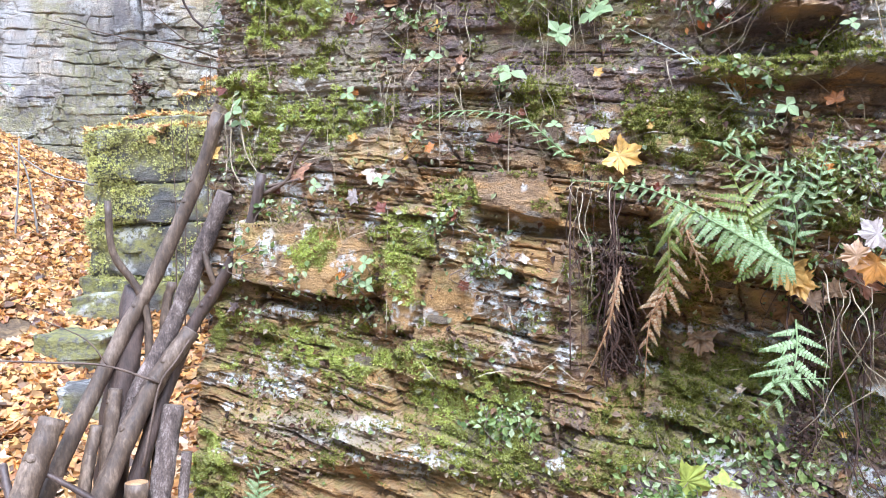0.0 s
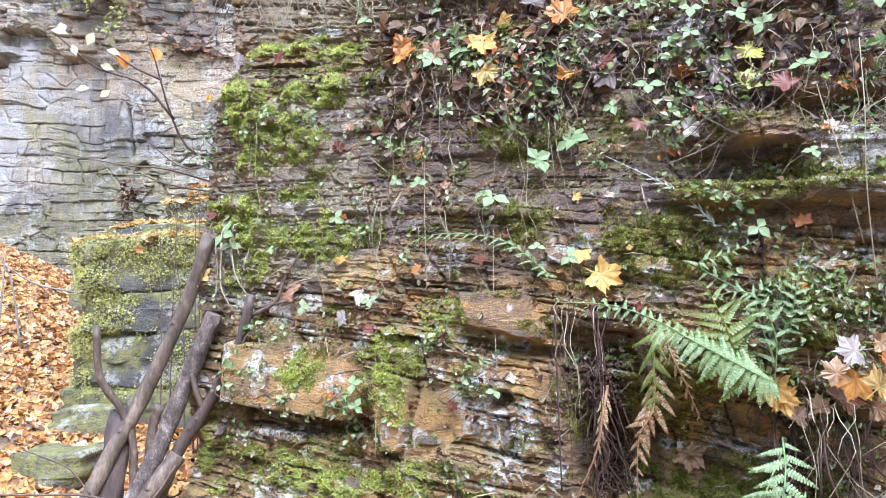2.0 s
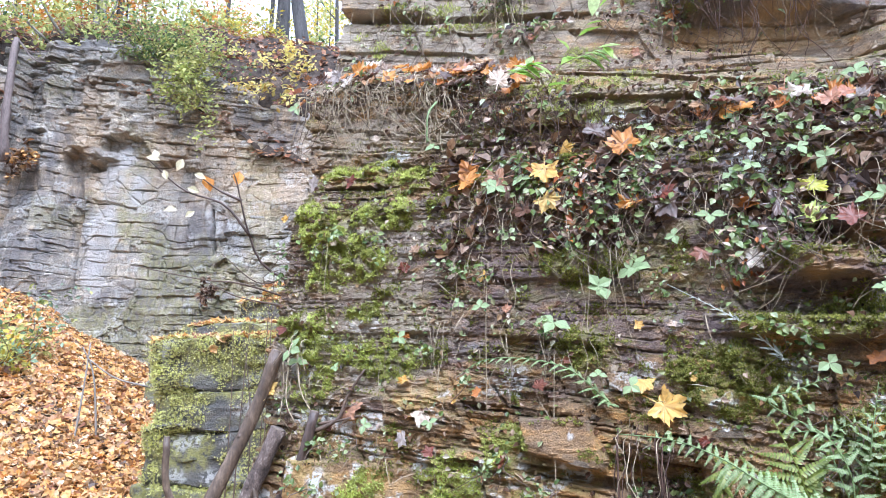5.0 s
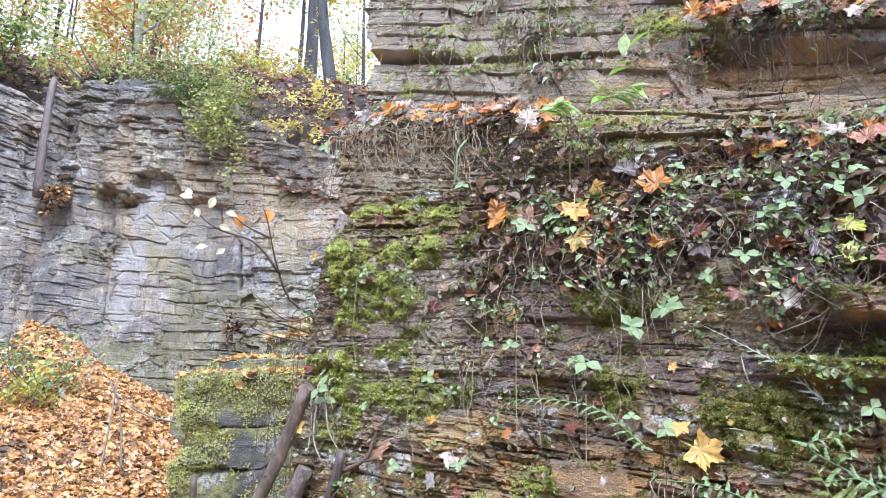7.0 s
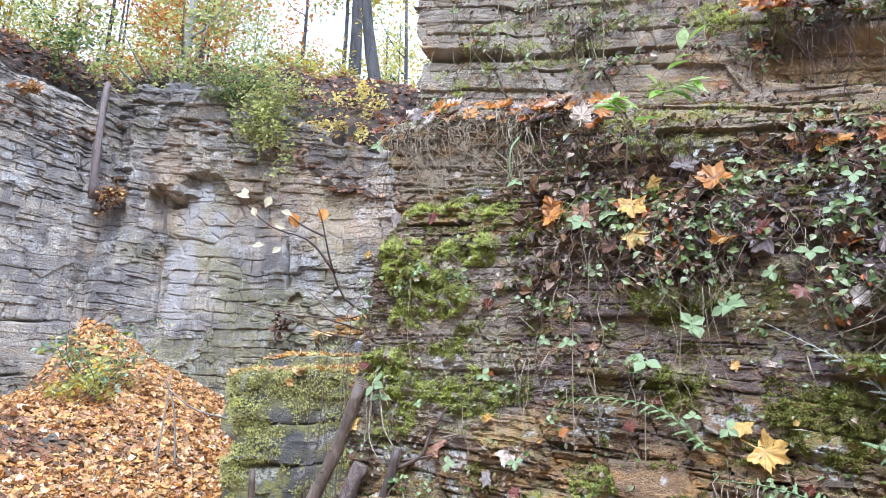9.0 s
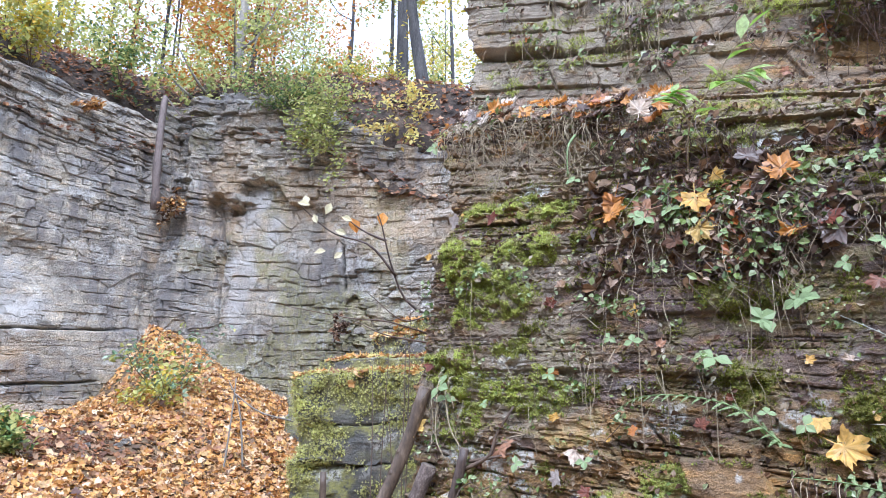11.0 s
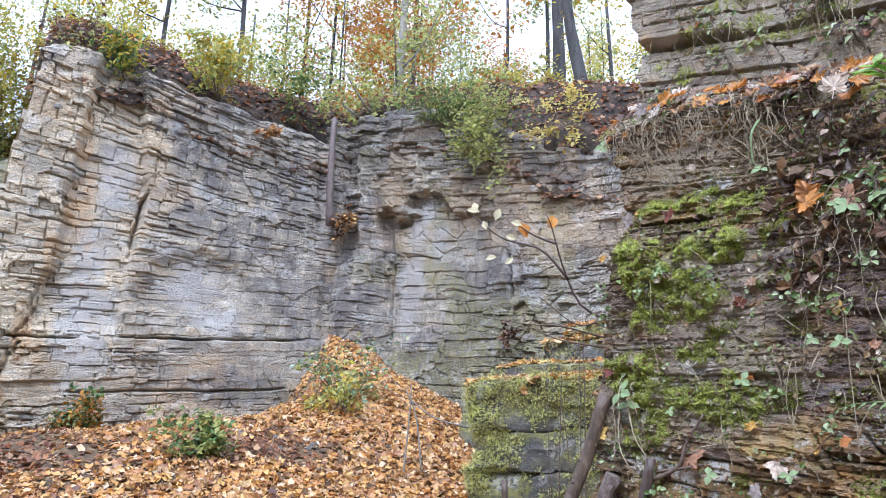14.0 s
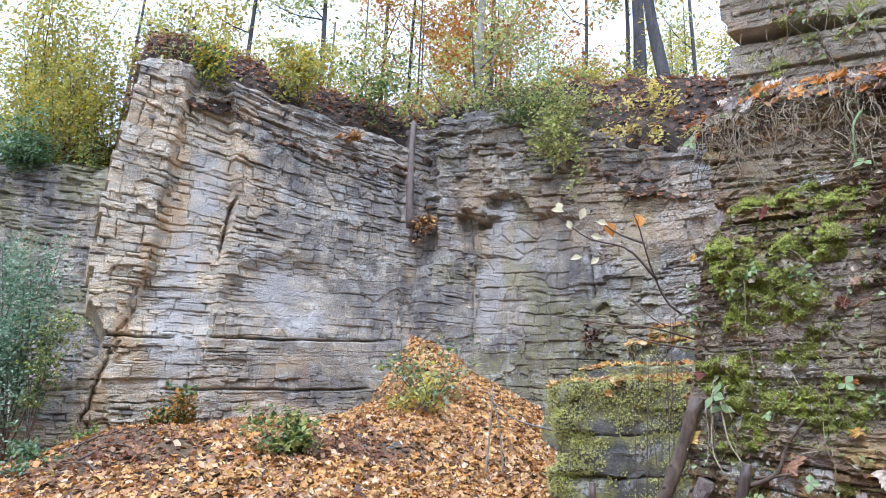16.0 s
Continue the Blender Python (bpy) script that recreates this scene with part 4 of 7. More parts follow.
RIGHT = Wall(CORNER, -8, np.concatenate([np.arange(-0.4, 5.6, 0.016), np.arange(5.6, 7.5, 0.05)]), np.arange(2.2, 8.7, 0.012), right_form)
U, Z = RIGHT.U, RIGHT.Z
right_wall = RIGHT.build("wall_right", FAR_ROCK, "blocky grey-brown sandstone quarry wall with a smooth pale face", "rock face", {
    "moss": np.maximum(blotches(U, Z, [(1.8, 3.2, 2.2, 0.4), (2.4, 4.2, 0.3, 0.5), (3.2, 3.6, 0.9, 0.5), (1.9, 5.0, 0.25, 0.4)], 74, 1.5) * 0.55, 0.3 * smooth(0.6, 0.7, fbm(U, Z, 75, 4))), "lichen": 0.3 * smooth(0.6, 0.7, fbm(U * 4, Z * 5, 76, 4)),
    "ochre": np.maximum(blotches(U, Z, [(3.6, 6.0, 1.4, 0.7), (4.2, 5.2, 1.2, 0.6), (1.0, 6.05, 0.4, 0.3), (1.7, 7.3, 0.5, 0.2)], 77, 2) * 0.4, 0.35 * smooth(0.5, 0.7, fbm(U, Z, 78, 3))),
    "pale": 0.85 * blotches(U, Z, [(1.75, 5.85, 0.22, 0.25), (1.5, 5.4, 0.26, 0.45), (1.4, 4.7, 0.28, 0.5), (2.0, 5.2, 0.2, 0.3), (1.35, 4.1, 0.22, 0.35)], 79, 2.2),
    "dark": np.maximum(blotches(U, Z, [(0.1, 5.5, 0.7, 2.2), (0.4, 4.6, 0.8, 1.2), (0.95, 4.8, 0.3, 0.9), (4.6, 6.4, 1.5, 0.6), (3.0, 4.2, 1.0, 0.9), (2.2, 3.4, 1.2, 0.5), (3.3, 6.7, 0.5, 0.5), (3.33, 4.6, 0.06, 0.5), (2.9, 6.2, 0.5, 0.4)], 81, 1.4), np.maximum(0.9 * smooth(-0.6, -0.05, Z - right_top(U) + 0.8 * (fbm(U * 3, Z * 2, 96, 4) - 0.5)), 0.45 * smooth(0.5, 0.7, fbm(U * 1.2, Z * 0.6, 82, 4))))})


def back_form(U, Z):
    layers, tone = far_layers(U, Z, 0.07, 90, 1.0, 3.5)
    return layers + 0.3 * (fbm(U * 0.5, Z * 0.5, 91, 3) - 0.5) - 2.5 * smooth(6.0, 7.4, Z) ** 1.5, tone


BACK = Wall((-15.8, 2.2), 40, np.arange(0.0, 7.0, 0.025), np.arange(0.6, 7.2, 0.02), back_form)
U, Z = BACK.U, BACK.Z
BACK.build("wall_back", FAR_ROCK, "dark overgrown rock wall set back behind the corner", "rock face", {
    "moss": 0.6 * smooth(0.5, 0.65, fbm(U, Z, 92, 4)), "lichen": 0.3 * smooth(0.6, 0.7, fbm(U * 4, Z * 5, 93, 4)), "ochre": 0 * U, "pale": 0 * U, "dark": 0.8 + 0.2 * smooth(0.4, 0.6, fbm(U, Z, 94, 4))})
del U, Z, S


# ---------------- ground ----------------
def floor_height(x, y):
    """A cone of leaf-covered scree under the quarry's inner corner, falling to the level floor."""
    d = np.hypot(x - CORNER[0], y - CORNER[1])
    turn = np.degrees(np.arctan2(y - CORNER[1], x - CORNER[0])) % 360
    steep = np.interp(d, [0, 0.38, 0.82, 1.61, 3.21, 4.45, 6.5, 9.5], [4.05, 3.55, 2.75, 2.3, 2.24, 2.05, 1.2, 0.0])
    gentle = np.interp(d, [0, 1.4, 2.4, 4.5, 8.5, 9.5], [4.0, 3.1, 2.62, 1.62, 0.3, 0.0])
    w = smooth(272, 320, turn)
    return steep * (1 - w) + gentle * w + 0.16 * (fbm(x * 0.9, y * 0.9, 101, 4) - 0.5) + 0.05 * (fbm(x * 4, y * 4, 102, 3) - 0.5) + 0.4 * (fbm(x * 2.6, y * 2.6, 103, 4) - 0.5) * np.exp(-((x + 7.7) ** 2 + (y - 4.6) ** 2) / 1.6)


def sheet(name, xs, ys, height, mat, label):
    X, Y = np.meshgrid(xs, ys)
    V = np.stack([X, Y, height(X, Y)], axis=-1).reshape(-1, 3)
    h, w = X.shape
    idx = np.arange(h * w).reshape(h, w)
    quads = np.stack([idx[:-1, :-1], idx[:-1, 1:], idx[1:, 1:], idx[1:, :-1]], axis=-1).reshape(-1, 4)
    return tagged(new(name, mesh_of(name, V, quads, mat, True)), label, "ground", kind="structure")


sheet("ground", np.concatenate([np.linspace(-90, -14, 24), np.arange(-13.5, 4.0, 0.1), np.linspace(5, 90, 24)]),
      np.concatenate([np.linspace(-90, -4, 24), np.arange(-3.5, 12.0, 0.1)]), floor_height, FLOOR_SOIL, "quarry floor of brown soil under fallen leaves")


def hill():
    """The wooded top: ribs that start behind the rims and run back into the wood."""
    us = np.concatenate([np.linspace(-40, -12, 8), np.arange(-11.6, 7.6, 0.12), np.linspace(8, 40, 12)])
    ds = np.concatenate([np.arange(0.02, 3.5, 0.1), np.linspace(3.8, 70, 30)])
    a, b, c = radians(58), radians(-8), radians(40)
    left = us < 0
    bx = CORNER[0] + np.where(left, np.maximum(us, -5.0) * math.cos(a) + np.minimum(us + 5.0, 0) * math.cos(c), us * math.cos(b))
    by = CORNER[1] + np.where(left, np.maximum(us, -5.0) * math.sin(a) + np.minimum(us + 5.0, 0) * math.sin(c), us * math.sin(b))
    gone = smooth(-4.9, -5.7, us)
    bx, by = bx - 0.9 * gone, by + 1.05 * gone
    w = smooth(-5, 5, us)
    ang = radians(148) * (1 - w) + radians(82) * w
    rim = np.where(left, left_top(-us), right_top(us)) - 1.55 * smooth(-4.9, -5.6, us)
    X = bx[:, None] + ds[None] * np.cos(ang)[:, None]
    Y = by[:, None] + ds[None] * np.sin(ang)[:, None]
    H = rim[:, None] + 0.02 + (1.35 + 0.5 * smooth(2.9, 4.0, us)[:, None]) * smooth(-0.3, 1.5, ds)[None] - 0.1 - 0.7 * smooth(0.55, 0.0, ds)[None] + 0.03 * np.maximum(ds - 2, 0)[None] + 0.35 * (fbm(X * 0.9, Y * 0.9, 111, 4) - 0.5) + 0.35 * (fbm(X * 3, Y * 3, 112, 5) - 0.5)
    idx = np.arange(X.size).reshape(X.shape)
    quads = np.stack([idx[:-1, :-1], idx[1:, :-1], idx[1:, 1:], idx[:-1, 1:]], axis=-1).reshape(-1, 4)
    return np.stack([X, Y, H], axis=-1).reshape(-1, 3), quads


# unseen slope added behind the camera to cut low frontal sky light
X, Y = np.meshgrid(np.linspace(-40, 40, 50), np.linspace(-40, -7, 30))
H = 11.0 * smooth(-7.0, -18.0, Y) + 3.0 * (fbm(X * 0.3, Y * 0.3, 131, 3) - 0.5) * smooth(-8, -12, Y)
I = np.arange(X.size).reshape(X.shape)
tagged(new("ground_bank", mesh_of("ground_bank", np.stack([X, Y, H], axis=-1).reshape(-1, 3), np.stack([I[:-1, :-1], I[:-1, 1:], I[1:, 1:], I[1:, :-1]], axis=-1).reshape(-1, 4), SHADE_BANK, True)), "unseen dark bank added behind the viewpoint to block low light", "ground", kind="structure")
HILL_V, HILL_F = hill()
tagged(new("ground_upper", mesh_of("ground_upper", HILL_V, HILL_F, SOIL, True)), "dark soil bank above the quarry walls with leaves and roots", "ground", kind="structure")


def hill_point(x, y):
    i = np.argmin((HILL_V[:, 0] - x) ** 2 + (HILL_V[:, 1] - y) ** 2)
    return float(HILL_V[i, 2])


# ---------------- leaf shapes ----------------
def maple_shape(curl=0.12, teeth=True, crumple=0.0, seed=0):
    """A five-lobed leaf, about one across, its stalk end at the origin side."""
    side = [(0.14, 0.5), (0.26, 0.45), (0.42, 0.38), (0.62, 0.45), (0.9, 0.6), (1.18, 0.45), (1.4, 0.36), (1.65, 0.4), (1.95, 0.48), (2.2, 0.33), (2.45, 0.27), (2.85, 0.15)]
    if teeth:
        side += [(0.07, 0.49), (0.2, 0.5), (0.69, 0.5), (0.77, 0.46), (1.02, 0.47), (1.1, 0.5), (1.75, 0.43), (1.83, 0.39), (2.08, 0.42)]
    lobes = [(0.0, 0.62)] + side + [(-a, q) for a, q in side]
    lobes.sort()
    r = random.Random(seed)
    n = len(lobes)
    pts = [(0.0, 0.0, 0.0)]
    for ring in ((0.5, 1.0) if crumple else (1.0,)):
        for a, rad in lobes:
            q = rad * ring * (1 + crumple * r.uniform(-0.25, 0.25)) * (1 if ring == 1.0 else 0.9)
            pts.append((q * math.sin(a), q * math.cos(a), curl * (q * q * 2.2) * (0.6 + 0.7 * math.sin(3 * a)) + crumple * r.uniform(-0.16, 0.16)))
    faces = [(0, k + 2, k + 1) for k in range(n - 1)] + [(0, 1, n)]
    if crumple:
        faces += [(k + 1, (k + 1) % n + 1, n + (k + 1) % n + 1, n + k + 1) for k in range(n)]
    return pts, faces


def ovate_shape(fold=0.12, wide=0.3):
    pts = [(0, 0, 0), (wide * 0.8, 0.3, fold), (wide, 0.55, fold), (0, 1.0, -0.06), (-wide, 0.55, fold), (-wide * 0.8, 0.3, fold), (0, 0.5, 0)]
    return pts, [(0, 1, 6), (1, 2, 6), (2, 3, 6), (3, 4, 6), (4, 5, 6), (5, 0, 6)]


def tuft_shape(seed, blades=7):
    r = random.Random(seed)
    pts, faces = [], []
    for k in range(blades):
        a, lean, h = r.uniform(0, 6.28), r.uniform(0.2, 0.95), r.uniform(0.6, 1.1)
        c, s = math.cos(a), math.sin(a)
        w = r.uniform(0.1, 0.17)
        b = len(pts)
        pts += [(-s * w * 1.2, c * w * 1.2, 0), (s * w * 1.2, -c * w * 1.2, 0), (c * lean * h, s * lean * h, h * 0.85)]
        faces += [(b, b + 1, b + 2)]
    return pts, faces


OVATE = ovate_shape()
QUICK = ([(0, 0, 0), (0.28, 0.5, 0.1), (0, 1, -0.05), (-0.28, 0.5, 0.1)], [(0, 1, 2), (0, 2, 3)])
ROUGH_LEAF = maple_shape(0.2, False)
SCRAP = ([(0, -0.45, 0.0), (0.5, -0.15, 0.14), (0.3, 0.2, 0.0), (0.28, 0.52, 0.14), (0.0, 0.4, 0.0), (-0.36, 0.5, 0.12), (-0.34, 0.05, -0.02)], [(0, 1, 2), (0, 2, 4), (2, 3, 4), (0, 4, 6), (4, 5, 6)])
RNG = np.random.RandomState(7)


def leaves_on(places, normals, jitter, sizes, template):
    n = normals + RNG.normal(0, jitter, normals.shape)
    return scatter(template, places, frames_of(n, RNG.uniform(0, 6.28, len(places))), sizes)


# ---------------- rocks between the camera and the far walls ----------------
def boulder(name, centre, size, turn, seed, mat, label, layers=5, group="", parent=None):
    """A blocky, bedded rock: a fine box whose beds step in and out."""
    n3 = [int(np.clip(s / 0.03, 8, 55)) for s in size]
    verts, faces = [], []
    sz = np.array(size)
    for axis in range(3):
        i, j = [k for k in range(3) if k != axis]
        A, B = np.meshgrid(np.linspace(-0.5, 0.5, n3[i] + 1), np.linspace(-0.5, 0.5, n3[j] + 1))
        idx = np.arange(A.size).reshape(A.shape)
        quads = np.stack([idx[:-1, :-1], idx[:-1, 1:], idx[1:, 1:], idx[1:, :-1]], axis=-1).reshape(-1, 4)
        for side in (-0.5, 0.5):
            p = np.zeros((A.size, 3))
            p[:, i], p[:, j], p[:, axis] = A.ravel(), B.ravel(), side
            flip = (side > 0) == (axis == 1)
            faces += [tuple(q) for q in ((quads[:, ::-1] if flip else quads) + sum(len(v) for v in verts)).tolist()]
            verts.append(p)
    p = np.concatenate(verts)
    q = p * sz
    w = q[:, 2] + 0.12 * (fbm(q[:, 0] * 3 + 7, q[:, 1] * 3 + 7, seed, 3) - 0.5) + 0.05 * q[:, 0]
    bed = np.floor(w * layers / sz[2] + 50).astype(np.int64)
    block = np.floor(q[:, 0] * 2.6 + q[:, 1] * 2.1 + 9 * rnd(bed, 3, seed) + 20).astype(np.int64)
    grow = 1 + 0.09 * (rnd(bed, 0, seed) - 0.5) + 0.06 * (rnd(bed, block, seed) - 0.5)
    q[:, :2] *= grow[:, None]
    for axis in range(3):
        a, b = q[:, (axis + 1) % 3], q[:, (axis + 2) % 3]
        q[:, axis] += 0.09 * (fbm(a * 4 + 11 + axis, b * 4 + 5 + q[:, axis] * 2, seed + 3 * axis, 4) - 0.5) * np.sign(p[:, axis] + 1e-9)
    corner = np.maximum(0, np.sort(np.abs(p), axis=1)[:, 1] * 2 - 0.82)
    q *= (1 - 0.35 * corner)[:, None]
    keys = {}
    remap = np.array([keys.setdefault(tuple(np.round(row, 6)), len(keys)) for row in p])
    first = np.unique(remap, return_index=True)[1]
    p, q, w = p[first], q[first], w[first]
    me = mesh_of(name, q, [tuple(int(remap[i]) for i in face) for face in faces], mat)
    masks = {"moss": smooth(0.36, 0.48, fbm(q[:, 0] * 3 + q[:, 1] * 2, q[:, 2] * 4, seed + 9, 4)) * smooth(-0.45, 0.0, p[:, 2]), "lichen": 0.5 * smooth(0.58, 0.7, fbm(q[:, 0] * 7, q[:, 2] * 7, seed + 10, 4)), "ochre": 0 * w, "pale": 0 * w, "dark": 0.4 * smooth(0.4, 0.6, fbm(q[:, 0] * 2, q[:, 2] * 2, seed + 11, 3))}
    for key, values in masks.items():
        at = me.attributes.new(key, "FLOAT", "POINT")
        at.data.foreach_set("value", values.astype(np.float32))
    if parent:
        ob = piece(name, me, parent)
        ob.matrix_local = pose(*centre, 0, 0, turn)
    else:
        ob = tagged(new(name, me), label, "rock", group)
        ob.matrix_world = pose(*centre, 0, 0, turn)
    return ob, q


def ledge(centre, size, turn, seed, label):
    """A ledge of stacked beds; returns surface points in the ledge's own axes."""
    r = random.Random(seed)
    thing = empty_thing("rock_ledge", (0, 0, 0), label, "rock", "stepped rock ledges")
    thing.matrix_world = pose(centre[0], centre[1], centre[2] - size[2] / 2, 0, 0, turn)
    shares = [r.uniform(0.7, 1.5) for k in range(4)]
    z, points = 0.0, []
    for k, s in enumerate(shares):
        h = size[2] * s / sum(shares)
        dx, dy = r.uniform(-0.05, 0.05), r.uniform(-0.03, 0.06) * (k > 0)
        scale = r.uniform(0.94, 1.03)
        ob, q = boulder("bed", (dx, dy, z + h / 2), (size[0] * scale, size[1] * scale, h * 1.04), r.uniform(-2, 2), seed * 7 + k, BLOCK_ROCK, "", 2, parent=thing)
        points.append(q + np.array([dx, dy, z + h / 2 - size[2] / 2]))
        z += h
    return thing, np.concatenate(points)


BLOCKS = [((-2.2, 6.3, 1.7), (1.5, 1.1, 1.56), 2, 201), ((-2.2, 7.15, 1.9), (1.7, 1.0, 1.66), 2, 202), ((-1.95, 7.75, 2.2), (1.65, 0.9, 1.74), 2, 203), ((-1.9, 8.25, 2.4), (1.6, 0.8, 1.9), 2, 204), ((-3.95, 8.5, 2.3), (0.55, 0.4, 0.7), 10, 206), ((-2.68, 5.6, 1.0), (0.5, 0.4, 0.34), 12, 207), ((-2.5, 4.85, 0.8), (0.5, 0.42, 0.34), -8, 208), ((-2.12, 4.25, 0.55), (0.4, 0.36, 0.34), 20, 209), ((-2.85, 5.95, 1.15), (0.4, 0.3, 0.3), 30, 210)]
LEDGES = []
for k, (c, s, turn, seed) in enumerate(BLOCKS):
    if k < 4:
        LEDGES.append(ledge(c, s, turn, seed, "grey sandstone ledge with moss and fallen leaves on top"))
    else:
        boulder("boulder", c, s, turn, seed, BLOCK_ROCK, "small mossy grey sandstone boulder in the leaf litter")


# ---------------- logs leaning on the face ----------------
def log(name, points, r0, r1, bark, end, label, knots=2, lump=0.05, seed=0, sides=14):
    pts = curve_points(points, 22)
    rad = np.linspace(r0, r1, len(pts)) * (1 + 0.05 * np.sin(np.arange(len(pts)) * 1.7 + seed))
    base = Vector(pts[-1])
    thing = empty_thing(name, base, label, "log", "cut poles leaning on the rock")
    v, f = tube(pts - np.array(base), rad, sides, lump, seed)
    me = mesh_of("stem", v, f, bark, True)
    piece("stem", me, thing)
    d = pts[0] - pts[1]
    d /= np.linalg.norm(d)
    cap = tube([pts[0] - np.array(base) - d * 0.004, pts[0] - np.array(base) + d * 0.003, pts[0] - np.array(base) + d * 0.005], [rad[0] * 0.97, rad[0] * 0.93, rad[0] * 0.8], sides, 0.03, seed + 3)
    piece("cut_end", mesh_of("cut_end", *cap, end), thing, "sawn end")
    r = random.Random(seed)
    for k in range(knots):
        i = r.randrange(3, len(pts) - 4)
        t = Vector(pts[i + 1] - pts[i]).normalized()
        side = t.cross(Vector((r.uniform(-1, 0.3), -1, r.uniform(-0.3, 0.6)))).normalized().cross(t)
        p = Vector(pts[i]) - base + side * rad[i] * 0.8
        kv, kf = tube([p - side * 0.01, p + side * rad[i] * 0.24, p + side * rad[i] * 0.27], [rad[i] * 0.42, rad[i] * 0.34, rad[i] * 0.2], 9, 0.2, seed + k)
        piece("knot", mesh_of("knot", kv, kf, bark, True), thing)
    return thing


log("leaning_pole", [(-0.86, 2.73, 1.98), (-0.96, 2.73, 1.71), (-1.12, 2.68, 1.35), (-1.24, 2.61, 1.1), (-1.4, 2.43, 0.65), (-1.62, 2.25, 0.0)], 0.02584, 0.0312, BARK, OLD_CUT, "long brown pole with smooth bark leaning on rock", 3, seed=1)
log("leaning_pole", [(-0.838, 2.7, 1.675), (-0.965, 2.72, 1.4), (-1.06, 2.7, 1.17), (-1.18, 2.59, 0.86), (-1.42, 2.45, 0.0)], 0.0304, 0.0351, ROUGH_BARK, OLD_CUT, "pale grey pole with flaky bark leaning on rock", 3, 0.08, seed=2)
log("leaning_pole", [(-0.97, 2.66, 1.16), (-1.1, 2.58, 0.95), (-1.23, 2.44, 0.6), (-1.42, 2.25, 0.0)], 0.03344, 0.04056, BARK, OLD_CUT, "thick smooth brown pole in front of others", 4, seed=3)
log("leaning_pole", [(-0.68, 2.645, 1.735), (-0.745, 2.665, 1.526), (-0.886, 2.715, 1.312), (-1.01, 2.71, 1.12), (-1.14, 2.57, 0.68), (-1.3, 2.45, 0.0)], 0.01824, 0.0312, WET_BARK, OLD_CUT, "dark crooked pole with wet bark leaning on rock", 3, seed=4)
log("crooked_stick", [(-1.25, 2.62, 1.65), (-1.24, 2.63, 1.46), (-1.16, 2.66, 1.31), (-1.13, 2.66, 1.11), (-1.15, 2.6, 0.5), (-1.2, 2.55, 0.0)], 0.01292, 0.01716, BARK, OLD_CUT, "thin crooked stick standing among the poles", 2, seed=5)
log("short_log", [(-1.03, 2.62, 0.89), (-1.06, 2.54, 0.57), (-1.1, 2.45, 0.0)], 0.038, 0.0429, ROUGH_BARK, OLD_CUT, "upright log with flaky pinkish bark", 4, 0.09, seed=6)
log("short_log", [(-1.11, 2.47, 0.655), (-1.12, 2.44, 0.3), (-1.13, 2.4, 0.0)], 0.03876, 0.04212, BARK, CUT_WOOD, "stump with a fresh orange sawn end", 1, seed=7)
log("short_log", [(-1.36, 2.4, 0.9), (-1.42, 2.3, 0.64), (-1.55, 2.1, 0.0)], 0.0418, 0.04836, BARK, OLD_CUT, "thick brown log with weathered cut end", 3, seed=8)
log("short_log", [(-1.28, 2.54, 0.84), (-1.3, 2.47, 0.61), (-1.35, 2.4, 0.0)], 0.02128, 0.02496, BARK, OLD_CUT, "slim upright log among the poles", 2, seed=9)
log("short_log", [(-1.23, 2.59, 0.96), (-1.24, 2.54, 0.75), (-1.28, 2.45, 0.0)], 0.02584, 0.02808, BARK, OLD_CUT, "short brown log with dark cut end", 2, seed=10)
log("rotten_log", [(-1.19, 2.72, 1.33), (-1.23, 2.66, 1.0), (-1.28, 2.6, 0.5), (-1.3, 2.5, 0.0)], 0.0494, 0.0702, WET_BARK, WET_BARK, "dark rotten log behind the poles", 0, 0.16, seed=11)
log("short_log", [(-1.06, 2.72, 1.34), (-1.09, 2.7, 1.13), (-1.15, 2.6, 0.0)], 0.01748, 0.02028, BARK, OLD_CUT, "thin cut pole standing behind others", 1, seed=12)
log("short_log", [(-0.98, 2.6, 0.72), (-1.0, 2.55, 0.4), (-1.02, 2.5, 0.0)], 0.01824, 0.02028, ROUGH_BARK, OLD_CUT, "thin grey split log beside the rock", 0, 0.12, seed=13)
log("leaning_pole", [(-1.6, 2.5, 0.72), (-1.5, 2.4, 0.5), (-1.35, 2.2, 0.0)], 0.01368, 0.0156, WET_BARK, OLD_CUT, "dark stick leaning the other way", 1, seed=14)


# ---------------- leaf litter ----------------
def litter(name, xs, ys, count, size, label, height, accept):
    x, y = RNG.uniform(*xs, count), RNG.uniform(*ys, count)
    keep = accept(x, y)
    x, y = x[keep], y[keep]
    e = 0.05
    z = height(x, y)
    nrm = np.stack([(height(x - e, y) - height(x + e, y)) / (2 * e), (height(x, y - e) - height(x, y + e)) / (2 * e), np.ones_like(x)], axis=1)
    p = np.stack([x, y, z + RNG.uniform(0.005, 0.03, len(x))], axis=1)
    v, f = leaves_on(p, nrm, 0.45, RNG.uniform(*size, len(x)), SCRAP)
    return tagged(new(name, mesh_of(name, v, f, LITTER)), label, "leaf litter", kind="stuff")


